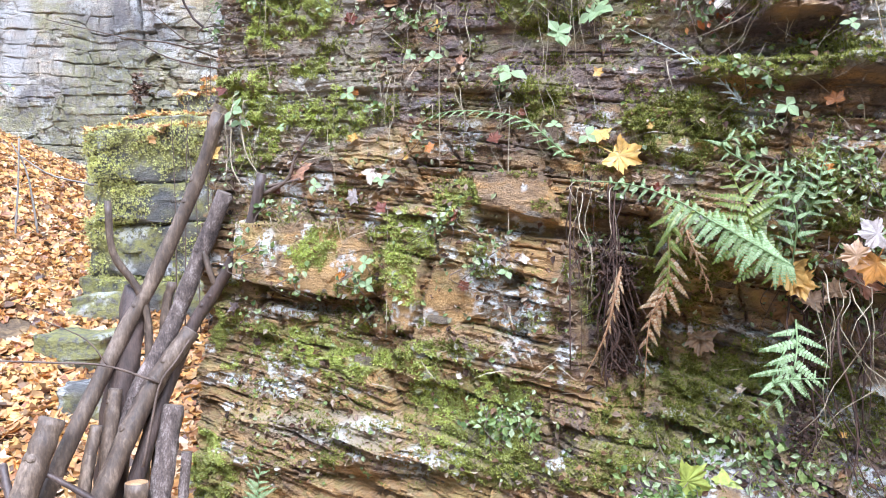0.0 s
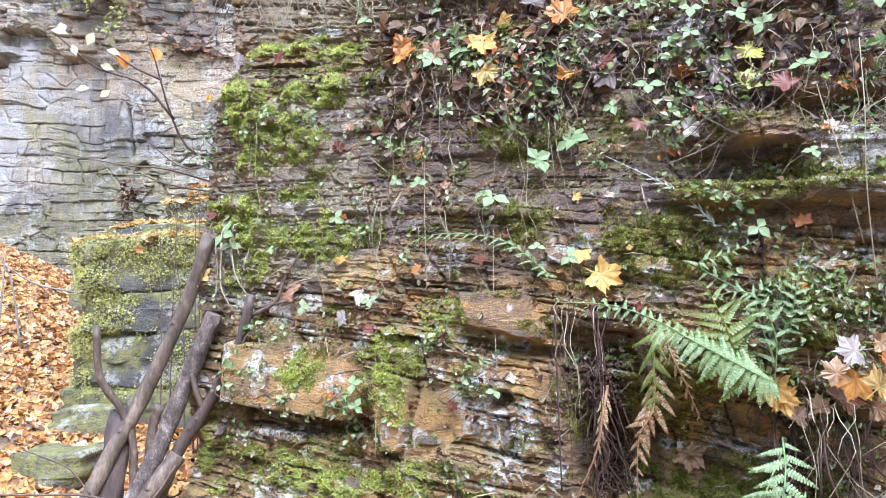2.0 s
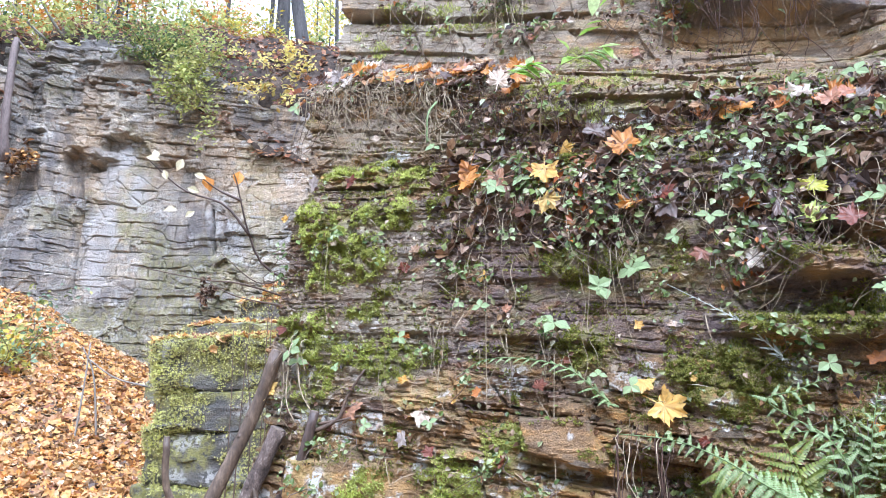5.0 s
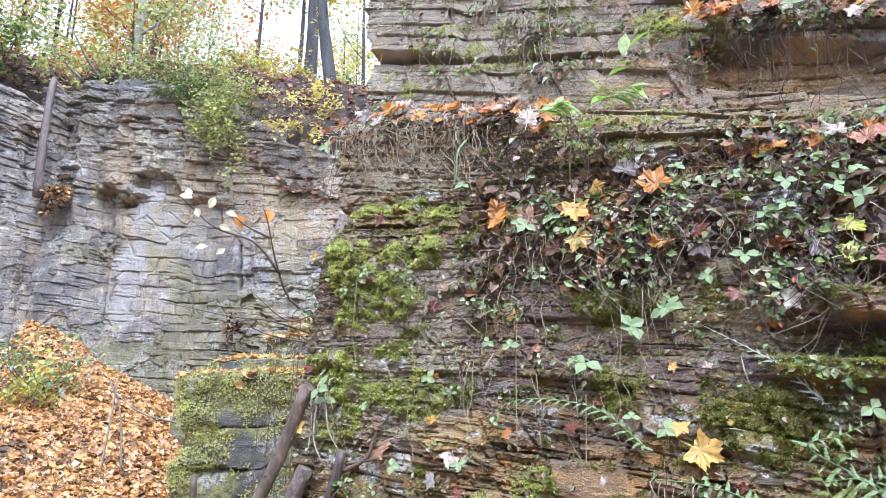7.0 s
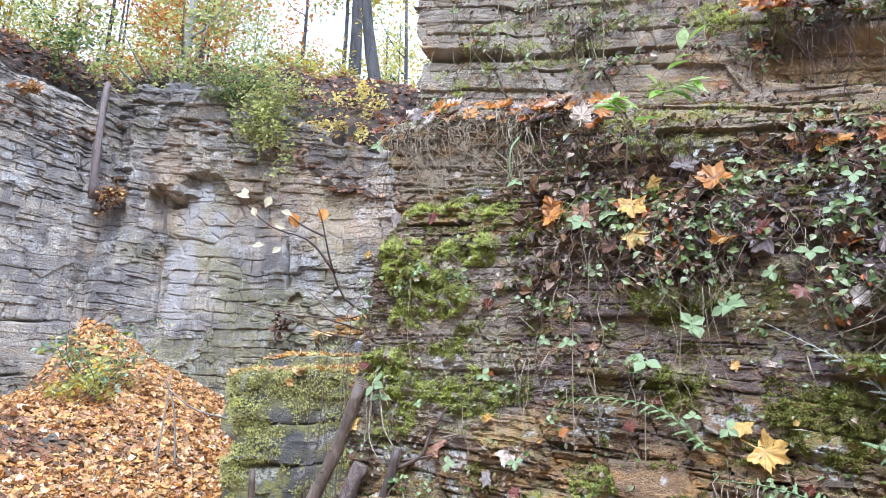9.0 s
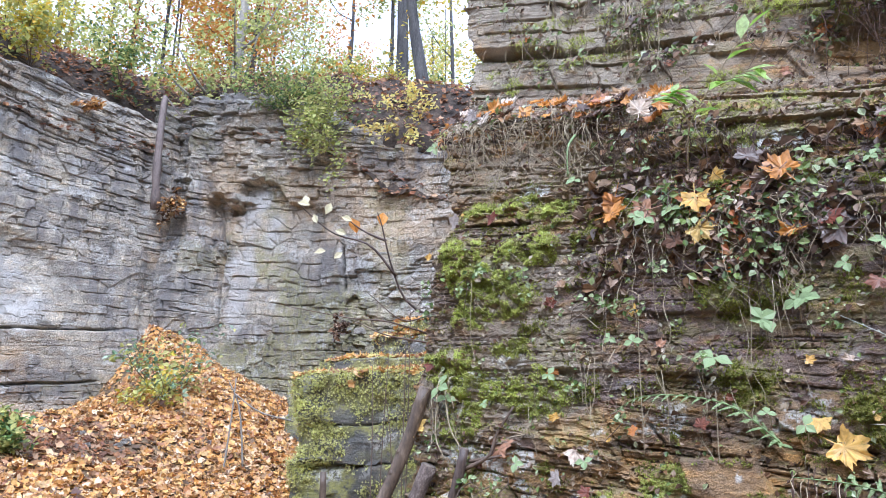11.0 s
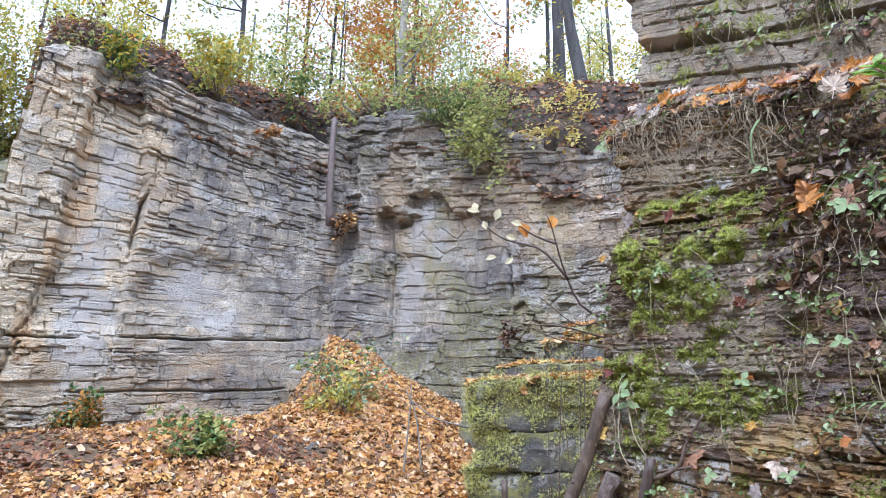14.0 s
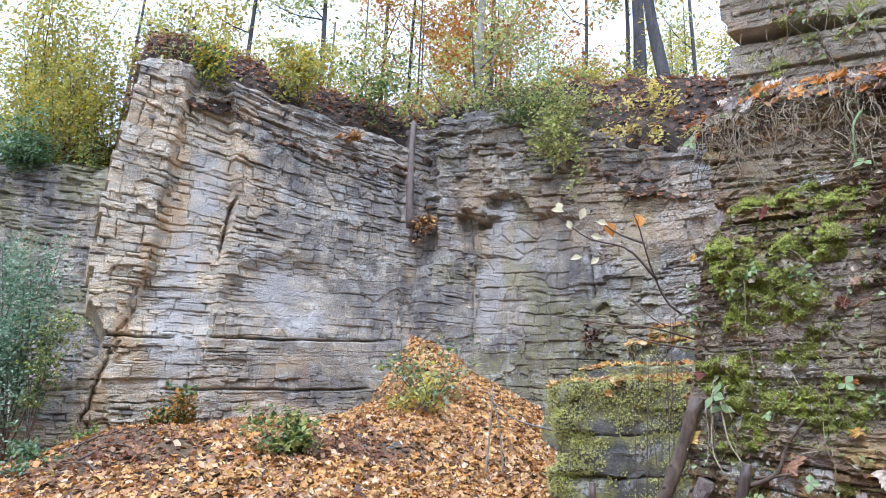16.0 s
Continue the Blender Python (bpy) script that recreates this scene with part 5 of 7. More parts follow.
def leafy(x, y):
    bare = sum(a * np.exp(-((x - cx) ** 2 + (y - cy) ** 2) / q) for cx, cy, q, a in ((-7.7, 4.6, 1.6, 0.84), (-6.4, 4.8, 0.5, 0.45), (-5.15, 6.4, 0.3, 0.85), (-5.7, 5.75, 0.25, 0.7), (-6.3, 6.6, 0.4, 0.5), (-8.6, 5.6, 1.0, 0.6)))
    behind = (y > 9.9 - (x + 7.3) * math.tan(radians(8)) + 0.1) | ((x + 7.3) * math.sin(radians(58)) - (y - 9.9) * math.cos(radians(58)) < 0.0)
    return (RNG.uniform(0, 1, len(x)) > 1.15 * bare) & ~behind & (fbm(x * 1.6, y * 1.6, 121, 4) > 0.22)


litter("leaf_litter", (-9.9, -0.8), (2.6, 10.0), 66000, (0.048, 0.11), "thick carpet of orange and yellow maple leaves", floor_height, leafy)

litter("leaf_litter", (-9.9, 3.0), (-4.5, 2.75), 16000, (0.042, 0.1), "thinner scatter of fallen maple leaves on the floor", floor_height, lambda x, y: (RNG.uniform(0, 1, len(x)) < 0.15 + 0.85 * smooth(-4.0, 2.4, y)) & (y < 2.45 - 0.33 * (x + 0.85)))

# ---------------- trees and bushes ----------------
def bush(name, centre, spread, count, leaf, mats, label, stems=6, root=None, seed=0, template=None, category="bush", stem_mat=None):
    """A shrub: bent stems from its root and loose clumps of leaves along them."""
    r = np.random.RandomState(seed + 500)
    c, s = np.array(centre, float), np.array(spread, float)
    root = np.array(root if root is not None else (c[0], c[1], c[2] - s[2]), float)
    thing = empty_thing(name, root, label, category)
    tips, chunks = [], []
    for k in range(stems):
        tip = c + s * r.uniform(-0.8, 0.8, 3)
        mid = (root + tip) / 2 + s * r.uniform(-0.25, 0.25, 3)
        pts = curve_points([tuple(root), tuple(mid), tuple(tip)], 8)
        tips += list(pts[3:])
        rad = max(0.006, 0.012 * float(s.max()))
        chunks.append(tube(pts - root, np.linspace(rad, rad * 0.3, 8), 5))
    tagged(piece("brushwood", mesh_of("brushwood", *joined(chunks), stem_mat or TWIG, True), thing), kind="stuff")
    clumps = np.array(tips)[r.randint(0, len(tips), max(6, count // 14))] + r.normal(0, 0.22, (max(6, count // 14), 3)) * s
    p = clumps[r.randint(0, len(clumps), count)] + r.normal(0, 0.11, (count, 3)) * s
    nrm = r.normal(0, 0.5, (count, 3)) + np.array([-0.1, -0.35, 0.75])
    v, f = scatter(template or OVATE, p - root, frames_of(nrm, r.uniform(0, 6.28, count)), r.uniform(0.6, 1.2, count) * leaf)
    half = len(mats)
    if half == 1:
        tagged(piece("foliage", mesh_of("foliage", v, f, mats[0]), thing), kind="stuff")
    else:
        cut = len((template or OVATE)[0]) * (count // 2)
        tf = np.asarray(f)
        first = tf[tf.max(axis=1) < cut]
        second = tf[tf.min(axis=1) >= cut] - cut
        tagged(piece("foliage", mesh_of("foliage", v[:cut], first, mats[0]), thing), kind="stuff")
        tagged(piece("foliage", mesh_of("foliage", v[cut:], second, mats[1]), thing), kind="stuff")
    return thing


def tree(base, height, r0, lean, mats, leaves, label, seed=0, bark=None, crown_from=0.3, spread=1.6, leaf=0.11):
    """A tapered trunk with forking limbs and a loose crown of small leaves."""
    r = np.random.RandomState(seed + 900)
    b = np.array(base, float)
    thing = empty_thing("tree", b, label, "tree", "trees on the quarry rim")
    top = np.array([lean[0], lean[1], height])
    bend = np.array([lean[0] * 0.9 + r.normal(0, 0.12), lean[1] * 0.9, height * 0.35])
    pts = curve_points([(0, 0, -0.4), (lean[0] * 0.25, lean[1] * 0.25, 0.15), tuple(bend), tuple(top)], 16)
    rad = r0 * np.concatenate([[1.7, 1.35], np.linspace(1.0, 0.3, 14)])
    piece("trunk", mesh_of("trunk", *tube(pts, rad, 9, 0.07, seed), bark or TRUNK, True), thing)
    limbs = []
    for k in range(9):
        i = r.randint(int(16 * crown_from), 15)
        p = pts[i]
        out = np.array([r.normal(), r.normal(), r.uniform(0.2, 1.1)])
        out *= spread * r.uniform(0.5, 1.1) / np.linalg.norm(out)
        q = curve_points([tuple(p), tuple(p + out * 0.5 + np.array([0, 0, -0.1])), tuple(p + out + np.array([0, 0, 0.25]))], 7)
        limbs += list(q[2:])
        piece("limb", mesh_of("limb", *tube(q, np.linspace(rad[i] * 0.4, 0.008, 7), 5), bark or TRUNK, True), thing)
    c = np.array(limbs)[r.randint(0, len(limbs), max(10, leaves // 12))] + r.normal(0, 0.4, (max(10, leaves // 12), 3))
    p = c[r.randint(0, len(c), leaves)] + r.normal(0, 0.16, (leaves, 3))
    nrm = r.normal(0, 0.6, (leaves, 3)) + np.array([0.1, -0.4, 0.7])
    v, f = scatter(QUICK, p, frames_of(nrm, r.uniform(0, 6.28, leaves)), r.uniform(0.7, 1.3, leaves) * leaf)
    tagged(piece("crown", mesh_of("crown", v, f, mats), thing), kind="stuff")
    return thing


FAR_SLAB = rock_material("far_slab", [(0.22, 0.21, 0.195), (0.38, 0.36, 0.32), (0.5, 0.465, 0.405), (0.64, 0.59, 0.51)], (0.42, 0.29, 0.15), 0.8, False)


def slab_mesh(seed, mat):
    r = random.Random(seed)
    n = 8
    ring = [(math.cos(2 * math.pi * k / n) * r.uniform(0.55, 1.3) * 0.5, math.sin(2 * math.pi * k / n) * r.uniform(0.6, 1.1) * 0.5) for k in range(n)]
    pts = [(x, y, -0.5) for x, y in ring] + [(x * 0.97 + r.uniform(-0.03, 0.03), y * 0.97, 0.3) for x, y in ring] + [(x * 0.8, y * 0.8, 0.5 + r.uniform(-0.08, 0.08)) for x, y in ring]
    faces = [tuple(range(n - 1, -1, -1)), tuple(range(2 * n, 3 * n))]
    for lvl in (0, 1):
        faces += [(lvl * n + k, lvl * n + (k + 1) % n, (lvl + 1) * n + (k + 1) % n, (lvl + 1) * n + k) for k in range(n)]
    return mesh_of("rock_slab", pts, faces, mat)


# the trees of the rim: the pale trunk, the dark curved one, the stout one behind, then the wood
tree((-6.87, 10.7, 8.35), 9, 0.12, (0.1, 0.3), LIME_FOLIAGE, 2500, "pale slender tree rooted at the rim", 1, PALE_TRUNK, 0.15)
tree((-2.95, 10.6, 7.75), 8, 0.14, (-0.6, 0.2), YELLOW_FOLIAGE, 900, "dark curved tree rooted over the wall", 2, crown_from=0.45)
tree((-4.6, 13.8, 7.9), 10, 0.24, (-0.1, 0.2), YELLOW_FOLIAGE, 1500, "stout dark tree in the wood", 3, crown_from=0.4)
tree((-5.9, 13.2, 8.3), 7, 0.07, (0.3, 0.2), ORANGE_FOLIAGE, 1500, "slender tree with bright orange autumn leaves", 4, crown_from=0.1, spread=1.6, leaf=0.13)
WOOD = [LIME_FOLIAGE, YELLOW_FOLIAGE, ORANGE_FOLIAGE, YELLOW_FOLIAGE, LIME_FOLIAGE]
r = random.Random(5)
for k in range(44):
    ang, dist = radians(r.uniform(98, 158)), r.uniform(15.5, 34)
    x, y = dist * math.cos(ang), dist * math.sin(ang)
    tree((x, y, hill_point(x, y) - 0.1), r.uniform(8, 13), r.uniform(0.05, 0.14), (r.uniform(-0.5, 0.5), r.uniform(-0.4, 0.4)), WOOD[k % 5], 5200, ("slender tree with thin yellow-green autumn leaves", "slender tree with yellow autumn leaves", "slender tree with orange autumn leaves", "slender tree with yellow autumn leaves", "slender tree with thin yellow-green autumn leaves")[k % 5], 20 + k, crown_from=0.12, spread=2.5, leaf=0.135)


def floor_bush(x, y, spread, count, leaf, mats, label, seed):
    g = float(floor_height(np.array(x), np.array(y)))
    return bush("bush", (x, y, g + 0.75 * spread[2]), spread, count, leaf, mats, label, 7, (x, y, g - 0.05), seed)


# bushes on the rim, on the walls and at their foot
bush("bush", (-8.6, 7.75, 8.5), (0.8, 0.6, 0.42), 1100, 0.1, [YELLOW_FOLIAGE, LIME_FOLIAGE], "bright yellow and green bush on the rim", root=(-8.75, 8.05, 7.75), seed=1)
bush("bush", (-9.3, 6.55, 8.15), (0.55, 0.5, 0.45), 700, 0.1, [YELLOW_FOLIAGE, GREEN_FOLIAGE], "loose yellow-leaved shrub over the edge", root=(-9.5, 6.8, 7.6), seed=2)
bush("bush", (-7.95, 9.0, 8.75), (0.65, 0.5, 0.5), 800, 0.09, [GREEN_FOLIAGE, LIME_FOLIAGE], "green shrub on the soil bank", root=(-8.1, 9.3, 8.0), seed=3)
bush("bush", (-9.9, 6.1, 8.3), (0.5, 0.5, 0.7), 700, 0.08, [LIME_FOLIAGE, DEAD_LEAVES], "thin yellow-green and red shrub", root=(-10.1, 6.4, 7.5), seed=4)
bush("hanging_bush", (-5.0, 9.2, 7.6), (0.9, 0.4, 0.34), 2000, 0.06, [LIME_FOLIAGE, GREEN_FOLIAGE], "dense green bush hanging over the wall", 9, (-5.2, 9.75, 7.35), 5)
bush("hanging_bush", (-4.2, 9.05, 6.6), (0.6, 0.3, 0.95), 1700, 0.075, [LIME_FOLIAGE, LIME_FOLIAGE], "yellow-green branches hanging down the wall", 10, (-4.4, 9.6, 7.2), 6)
bush("young_tree", (-3.08, 8.95, 6.66), (0.62, 0.35, 0.5), 430, 0.085, [PALE_YELLOW], "young yellow-leaved tree growing from the rim", 7, (-3.3, 9.6, 6.9), 7)
for k, (c, spread, root, mats, count, size, label) in enumerate((
        ((-12.3, 5.75, 8.7), (1.2, 0.8, 0.9), (-12.7, 6.3, 6.6), [LIME_FOLIAGE, YELLOW_FOLIAGE], 5200, 0.07, "tall yellow-green shrub over the set-back wall"),
        ((-13.6, 6.0, 9.6), (1.7, 1.0, 1.2), (-13.8, 6.4, 6.9), [LIME_FOLIAGE, YELLOW_FOLIAGE], 7000, 0.09, "tall pale yellow-green shrub behind the set-back wall"),
        ((-12.4, 7.9, 9.8), (1.0, 0.8, 0.9), (-12.4, 8.1, 7.5), [YELLOW_FOLIAGE, LIME_FOLIAGE], 3500, 0.09, "yellow-leaved shrub at the edge of the wood"),
        ((-11.6, 6.15, 7.9), (0.6, 0.5, 0.8), (-11.9, 6.6, 6.3), [LIME_FOLIAGE, YELLOW_FOLIAGE], 3600, 0.07, "pale yellow-leaved shrub beside the rock pillar"),
        ((-12.2, 5.3, 7.5), (1.0, 0.6, 0.45), (-12.7, 5.9, 6.3), [YELLOW_FOLIAGE, LIME_FOLIAGE], 2600, 0.07, "loose yellow shrub over the set-back wall"),
        ((-12.1, 5.15, 6.65), (0.9, 0.5, 0.42), (-12.5, 5.7, 6.2), [GREEN_FOLIAGE, BLUE_FOLIAGE], 4200, 0.075, "dark green bush hanging over the set-back wall"),
        ((-11.35, 5.95, 6.75), (0.35, 0.35, 0.35), (-11.6, 6.3, 6.2), [GREEN_FOLIAGE, LIME_FOLIAGE], 500, 0.07, "dark green shrub in the notch of the rock"))):
    bush("bush", c, spread, count, size, mats, label, 12, root, 200 + k)
bush("bush", (-9.98, 4.72, 3.75), (0.62, 0.45, 0.95), 6500, 0.06, [BLUE_FOLIAGE, BLUE_FOLIAGE], "dull blue-green leafy bush beside the pillar", 14, (-9.9, 4.8, 1.6), 10)
bush("bush", (-9.45, 4.9, 3.25), (0.45, 0.35, 0.3), 1300, 0.055, [GREEN_FOLIAGE, LIME_FOLIAGE], "fresh green bush at the pillar's foot", 8, (-9.6, 4.9, 1.7), 9)
floor_bush(-8.9, 4.7, (0.5, 0.4, 0.22), 500, 0.07, [GREEN_FOLIAGE, BLUE_FOLIAGE], "low green plants on the soil", 11)
floor_bush(-8.3, 4.1, (0.4, 0.3, 0.16), 260, 0.06, [BLUE_FOLIAGE, GREEN_FOLIAGE], "low green plants on the soil", 19)
floor_bush(-9.3, 5.5, (0.3, 0.3, 0.22), 240, 0.06, [LIME_FOLIAGE, GREEN_FOLIAGE], "low green and yellow plants by the slab", 20)
floor_bush(-8.85, 6.5, (0.6, 0.3, 0.36), 1100, 0.075, [GREEN_FOLIAGE, ORANGE_FOLIAGE], "small green and rusty bush under the wall", 12)
floor_bush(-5.7, 5.45, (0.36, 0.3, 0.34), 800, 0.08, [GREEN_FOLIAGE, LIME_FOLIAGE], "small fresh green bush in the leaf litter", 13)
floor_bush(-5.85, 8.1, (0.75, 0.6, 0.6), 650, 0.085, [LIME_FOLIAGE, BLUE_FOLIAGE], "yellow-green bush on the flank of the scree", 14)
floor_bush(-5.7, 7.6, (0.6, 0.45, 0.35), 260, 0.08, [YELLOW_FOLIAGE, LIME_FOLIAGE], "small yellow bush in the scree", 15)
bush("dead_tuft", (-3.87, 9.08, 3.55), (0.14, 0.1, 0.26), 170, 0.08, [DEAD_LEAVES], "withered brown tuft on the wall", 4, (-3.87, 9.3, 3.7), 16)
bush("dead_tuft", (-7.0, 9.5, 5.75), (0.27, 0.15, 0.3), 300, 0.09, [DEAD_LEAVES, LITTER], "withered rusty tuft in the wall corner", 5, (-7.05, 9.8, 5.9), 17)
bush("dead_tuft", (-7.9, 8.5, 7.25), (0.3, 0.15, 0.1), 120, 0.1, [LITTER], "rusty leaves caught on the wall", 4, (-7.9, 8.8, 7.2), 18)

for k, (t, w, h, cnt, mats) in enumerate(((1.4, 0.4, 0.25, 380, [GREEN_FOLIAGE, LIME_FOLIAGE]), (3.3, 0.5, 0.25, 420, [GREEN_FOLIAGE, BANK_LEAVES]), (4.6, 0.4, 0.18, 220, [BANK_LEAVES, LIME_FOLIAGE]), (-0.9, 0.4, 0.15, 160, [BANK_LEAVES, GREEN_FOLIAGE]), (-2.2, 0.4, 0.15, 160, [BANK_LEAVES, LIME_FOLIAGE]))):
    a = radians(58) if t < 0 else radians(-8)
    x, y = CORNER[0] + t * math.cos(a) - 0.35 * math.sin(a), CORNER[1] + t * math.sin(a) + 0.35 * math.cos(a)
    g = hill_point(x, y)
    bush("bush", (x, y, g + 0.5 * h), (w, 0.4, h), cnt, 0.07, mats, "low ivy and withered plants on the soil bank", 7, (x, y, g - 0.05), 80 + k, QUICK)
br = random.Random(8)
for k in range(15):
    t = -4.6 + 9.6 * k / 14
    a = radians(58) if t < 0 else radians(-8)
    back = br.uniform(1.6, 2.8)
    if -1.6 < t < 0.9:
        continue
    x, y = CORNER[0] + t * math.cos(a) - back * math.sin(a), CORNER[1] + t * math.sin(a) + back * math.cos(a)
    g = hill_point(x, y)
    h = br.uniform(0.3, 0.65)
    bush("bush", (x, y, g + h), (br.uniform(0.5, 0.9), 0.6, h), 620, 0.09, br.choice(([LIME_FOLIAGE, GREEN_FOLIAGE], [YELLOW_FOLIAGE, LIME_FOLIAGE], [LIME_FOLIAGE, YELLOW_FOLIAGE])), "leafy yellow-green shrub at the edge of the wood", 8, (x, y, g - 0.1), 40 + k, QUICK)

post = empty_thing("post", (-7.3, 9.4, 5.95), "grey-brown trunk standing in the wall corner", "post")
pv, pf = tube(curve_points([(0.0, 0.12, -0.2), (0.01, 0.03, 0.5), (0.02, 0.0, 1.2), (0.0, 0.05, 1.8)], 12), np.linspace(0.07, 0.05, 12) * (1 + 0.12 * np.sin(np.arange(12) * 2.1)), 12, 0.16, 3)
piece("stem", mesh_of("stem", pv, pf, RUST_POST, True), post)
for k in range(2):
    rv, rf = tube(curve_points([(0.05, 0.05, 1.75), (0.25 + 0.1 * k, 0.05, 1.55 - 0.15 * k), (0.5 + 0.12 * k, 0.15, 1.6 - 0.2 * k)], 8), np.linspace(0.014, 0.006, 8), 6)
    piece("root", mesh_of("root", rv, rf, RUST_POST, True), post)

rack = empty_thing("forked_sticks", (-4.1, 6.9, 1.1), "thin bare forked sticks standing in the leaf litter", "sticks")
for q in ([(-4.17, 7.0, 2.64), (-4.19, 6.98, 2.1), (-4.24, 6.9, 1.1)], [(-4.25, 7.0, 2.6), (-4.13, 7.05, 2.3), (-4.06, 7.1, 1.6)], [(-4.18, 7.0, 2.48), (-3.9, 7.05, 2.28), (-3.5, 7.1, 2.17)]):
    sv, sf = tube(curve_points(q, 8) - np.array([-4.1, 6.9, 1.1]), np.linspace(0.007, 0.012, 8), 6, 0.1, 2)
    piece("stick", mesh_of("stick", sv, sf, PALE_TRUNK, True), rack)

# leaves on the rim's bank and on the ledges
hv = HILL_V[(np.hypot(HILL_V[:, 0] + 6, HILL_V[:, 1] - 9) < 8)]
hv = hv[RNG.randint(0, len(hv), 24000)] + RNG.normal(0, 0.06, (24000, 3)) * np.array([1, 1, 0.2]) + np.array([0, 0, 0.03])
v, f = leaves_on(hv, np.tile([0.2, -0.5, 0.9], (len(hv), 1)), 0.35, RNG.uniform(0.04, 0.11, len(hv)), SCRAP)
tagged(new("leaf_litter", mesh_of("leaf_litter", v, f, BANK_LEAVES)), "brown and orange leaves on the soil bank", "leaf litter", kind="stuff")
n = 1800
x, y = -7.7 + RNG.normal(0, 1.2, n), 4.8 + RNG.normal(0, 1.0, n)
v, f = leaves_on(np.stack([x, y, floor_height(x, y) + 0.015], axis=1), np.tile([0.1, -0.2, 1.0], (n, 1)), 0.4, RNG.uniform(0.04, 0.11, n), ROUGH_LEAF)
tagged(new("leaf_litter", mesh_of("leaf_litter", v, f, BANK_LEAVES)), "scattered brown leaves on bare soil", "leaf litter", kind="stuff")
n = 1100
x, y = -5.5 + RNG.normal(0, 0.5, n), 6.1 + RNG.normal(0, 0.45, n)
v, f = leaves_on(np.stack([x, y, floor_height(x, y) + 0.012], axis=1), np.tile([0.3, -0.3, 1.0], (n, 1)), 0.45, RNG.uniform(0.03, 0.09, n), SCRAP)
tagged(new("leaf_litter", mesh_of("leaf_litter", v, f, BANK_LEAVES)), "dark brown leaves on a bare patch of scree", "leaf litter", kind="stuff")
for k in range(12):
    x, y = -5.5 + br.gauss(0, 0.45), 6.1 + br.gauss(0, 0.4)
    s = br.uniform(0.06, 0.16)
    ob = new("stone", slab_mesh(60 + k, FAR_SLAB))
    ob.matrix_world = pose(x, y, float(floor_height(np.array(x), np.array(y))) + 0.01, br.uniform(-20, 20), br.uniform(-20, 20), br.uniform(0, 360)) @ Matrix.Diagonal((s, s * 0.8, s * 0.4, 1))
    tagged(ob, "small grey stone lying in the scree", "stone", "stones in the scree")
for k in range(9):
    x, y = -7.6 + br.uniform(-1.3, 1.3), 4.9 + br.uniform(-1.0, 1.2)
    a, ln = br.uniform(0, 3.14), br.uniform(0.2, 0.6)
    ends = [(x - ln * math.cos(a), y - ln * math.sin(a)), (x, y + 0.04), (x + ln * math.cos(a), y + ln * math.sin(a))]
    pts = curve_points([(p, q, float(floor_height(np.array(p), np.array(q))) + 0.02) for p, q in ends], 8)
    ob = new("fallen_branch", mesh_of("fallen_branch", *tube(pts - pts[0], np.linspace(0.018, 0.008, 8), 6, 0.1, k), TWIG, True))
    ob.location = pts[0]
    tagged(ob, "thin dead branch lying on the soil", "branch")
for (ob, q), (c, s, turn, seed) in list(zip(LEDGES, BLOCKS))[:4]:
    n = 900
    lp = np.stack([RNG.uniform(-0.48, 0.48, n) * s[0], RNG.uniform(-0.5, 0.4, n) * s[1], np.full(n, s[2] / 2 + 0.0)], axis=1)
    top = q[(q[:, 2] > s[2] * 0.42)]
    for row in lp:
        near = np.argmin((top[:, 0] - row[0]) ** 2 + (top[:, 1] - row[1]) ** 2)
        row[2] = top[near, 2] + 0.012 + 0.12 * max(0.0, row[1] / s[1] + 0.42) * RNG.uniform(0.5, 1.0)
    a = radians(turn)
    wp = np.stack([c[0] + lp[:, 0] * math.cos(a) - lp[:, 1] * math.sin(a), c[1] + lp[:, 0] * math.sin(a) + lp[:, 1] * math.cos(a), c[2] + lp[:, 2]], axis=1)
    v, f = leaves_on(wp, np.tile([0.0, -0.2, 1.0], (n, 1)), 0.4, RNG.uniform(0.06, 0.12, n), SCRAP)
    tagged(new("leaf_litter", mesh_of("leaf_litter", v, f, LITTER)), "fallen orange leaves lying on a rock ledge", "leaf litter", kind="stuff")
    side = q[((q[:, 1] < -0.3 * s[1]) | (q[:, 0] < -0.42 * s[0])) & (q[:, 2] > -0.3 * s[2])]
    keep = side[(fbm(side[:, 0] * 3 + side[:, 1] * 2, side[:, 2] * 4, seed + 9, 4) + 0.45 * (side[:, 2] / s[2]) - 0.3 * (side[:, 0] / s[0]) > 0.5)]
    many = 30000 if s[2] < 1.6 else 7000
    m = keep[RNG.randint(0, len(keep), many)] + RNG.normal(0, 0.018, (many, 3))
    mp = np.stack([c[0] + m[:, 0] * math.cos(a) - m[:, 1] * math.sin(a), c[1] + m[:, 0] * math.sin(a) + m[:, 1] * math.cos(a), c[2] + m[:, 2]], axis=1)
    tv, tf = scatter(tuft_shape(seed), mp, frames_of(np.tile([-0.2, -0.8, 0.5], (len(mp), 1)) + RNG.normal(0, 0.35, mp.shape), RNG.uniform(0, 6.28, len(mp))), RNG.uniform(0.012, 0.028, len(mp)))
    tagged(new("moss", mesh_of("moss", tv, tf, PALE_MOSS)), "pale yellow-green moss on a sandstone ledge", "moss", kind="stuff")


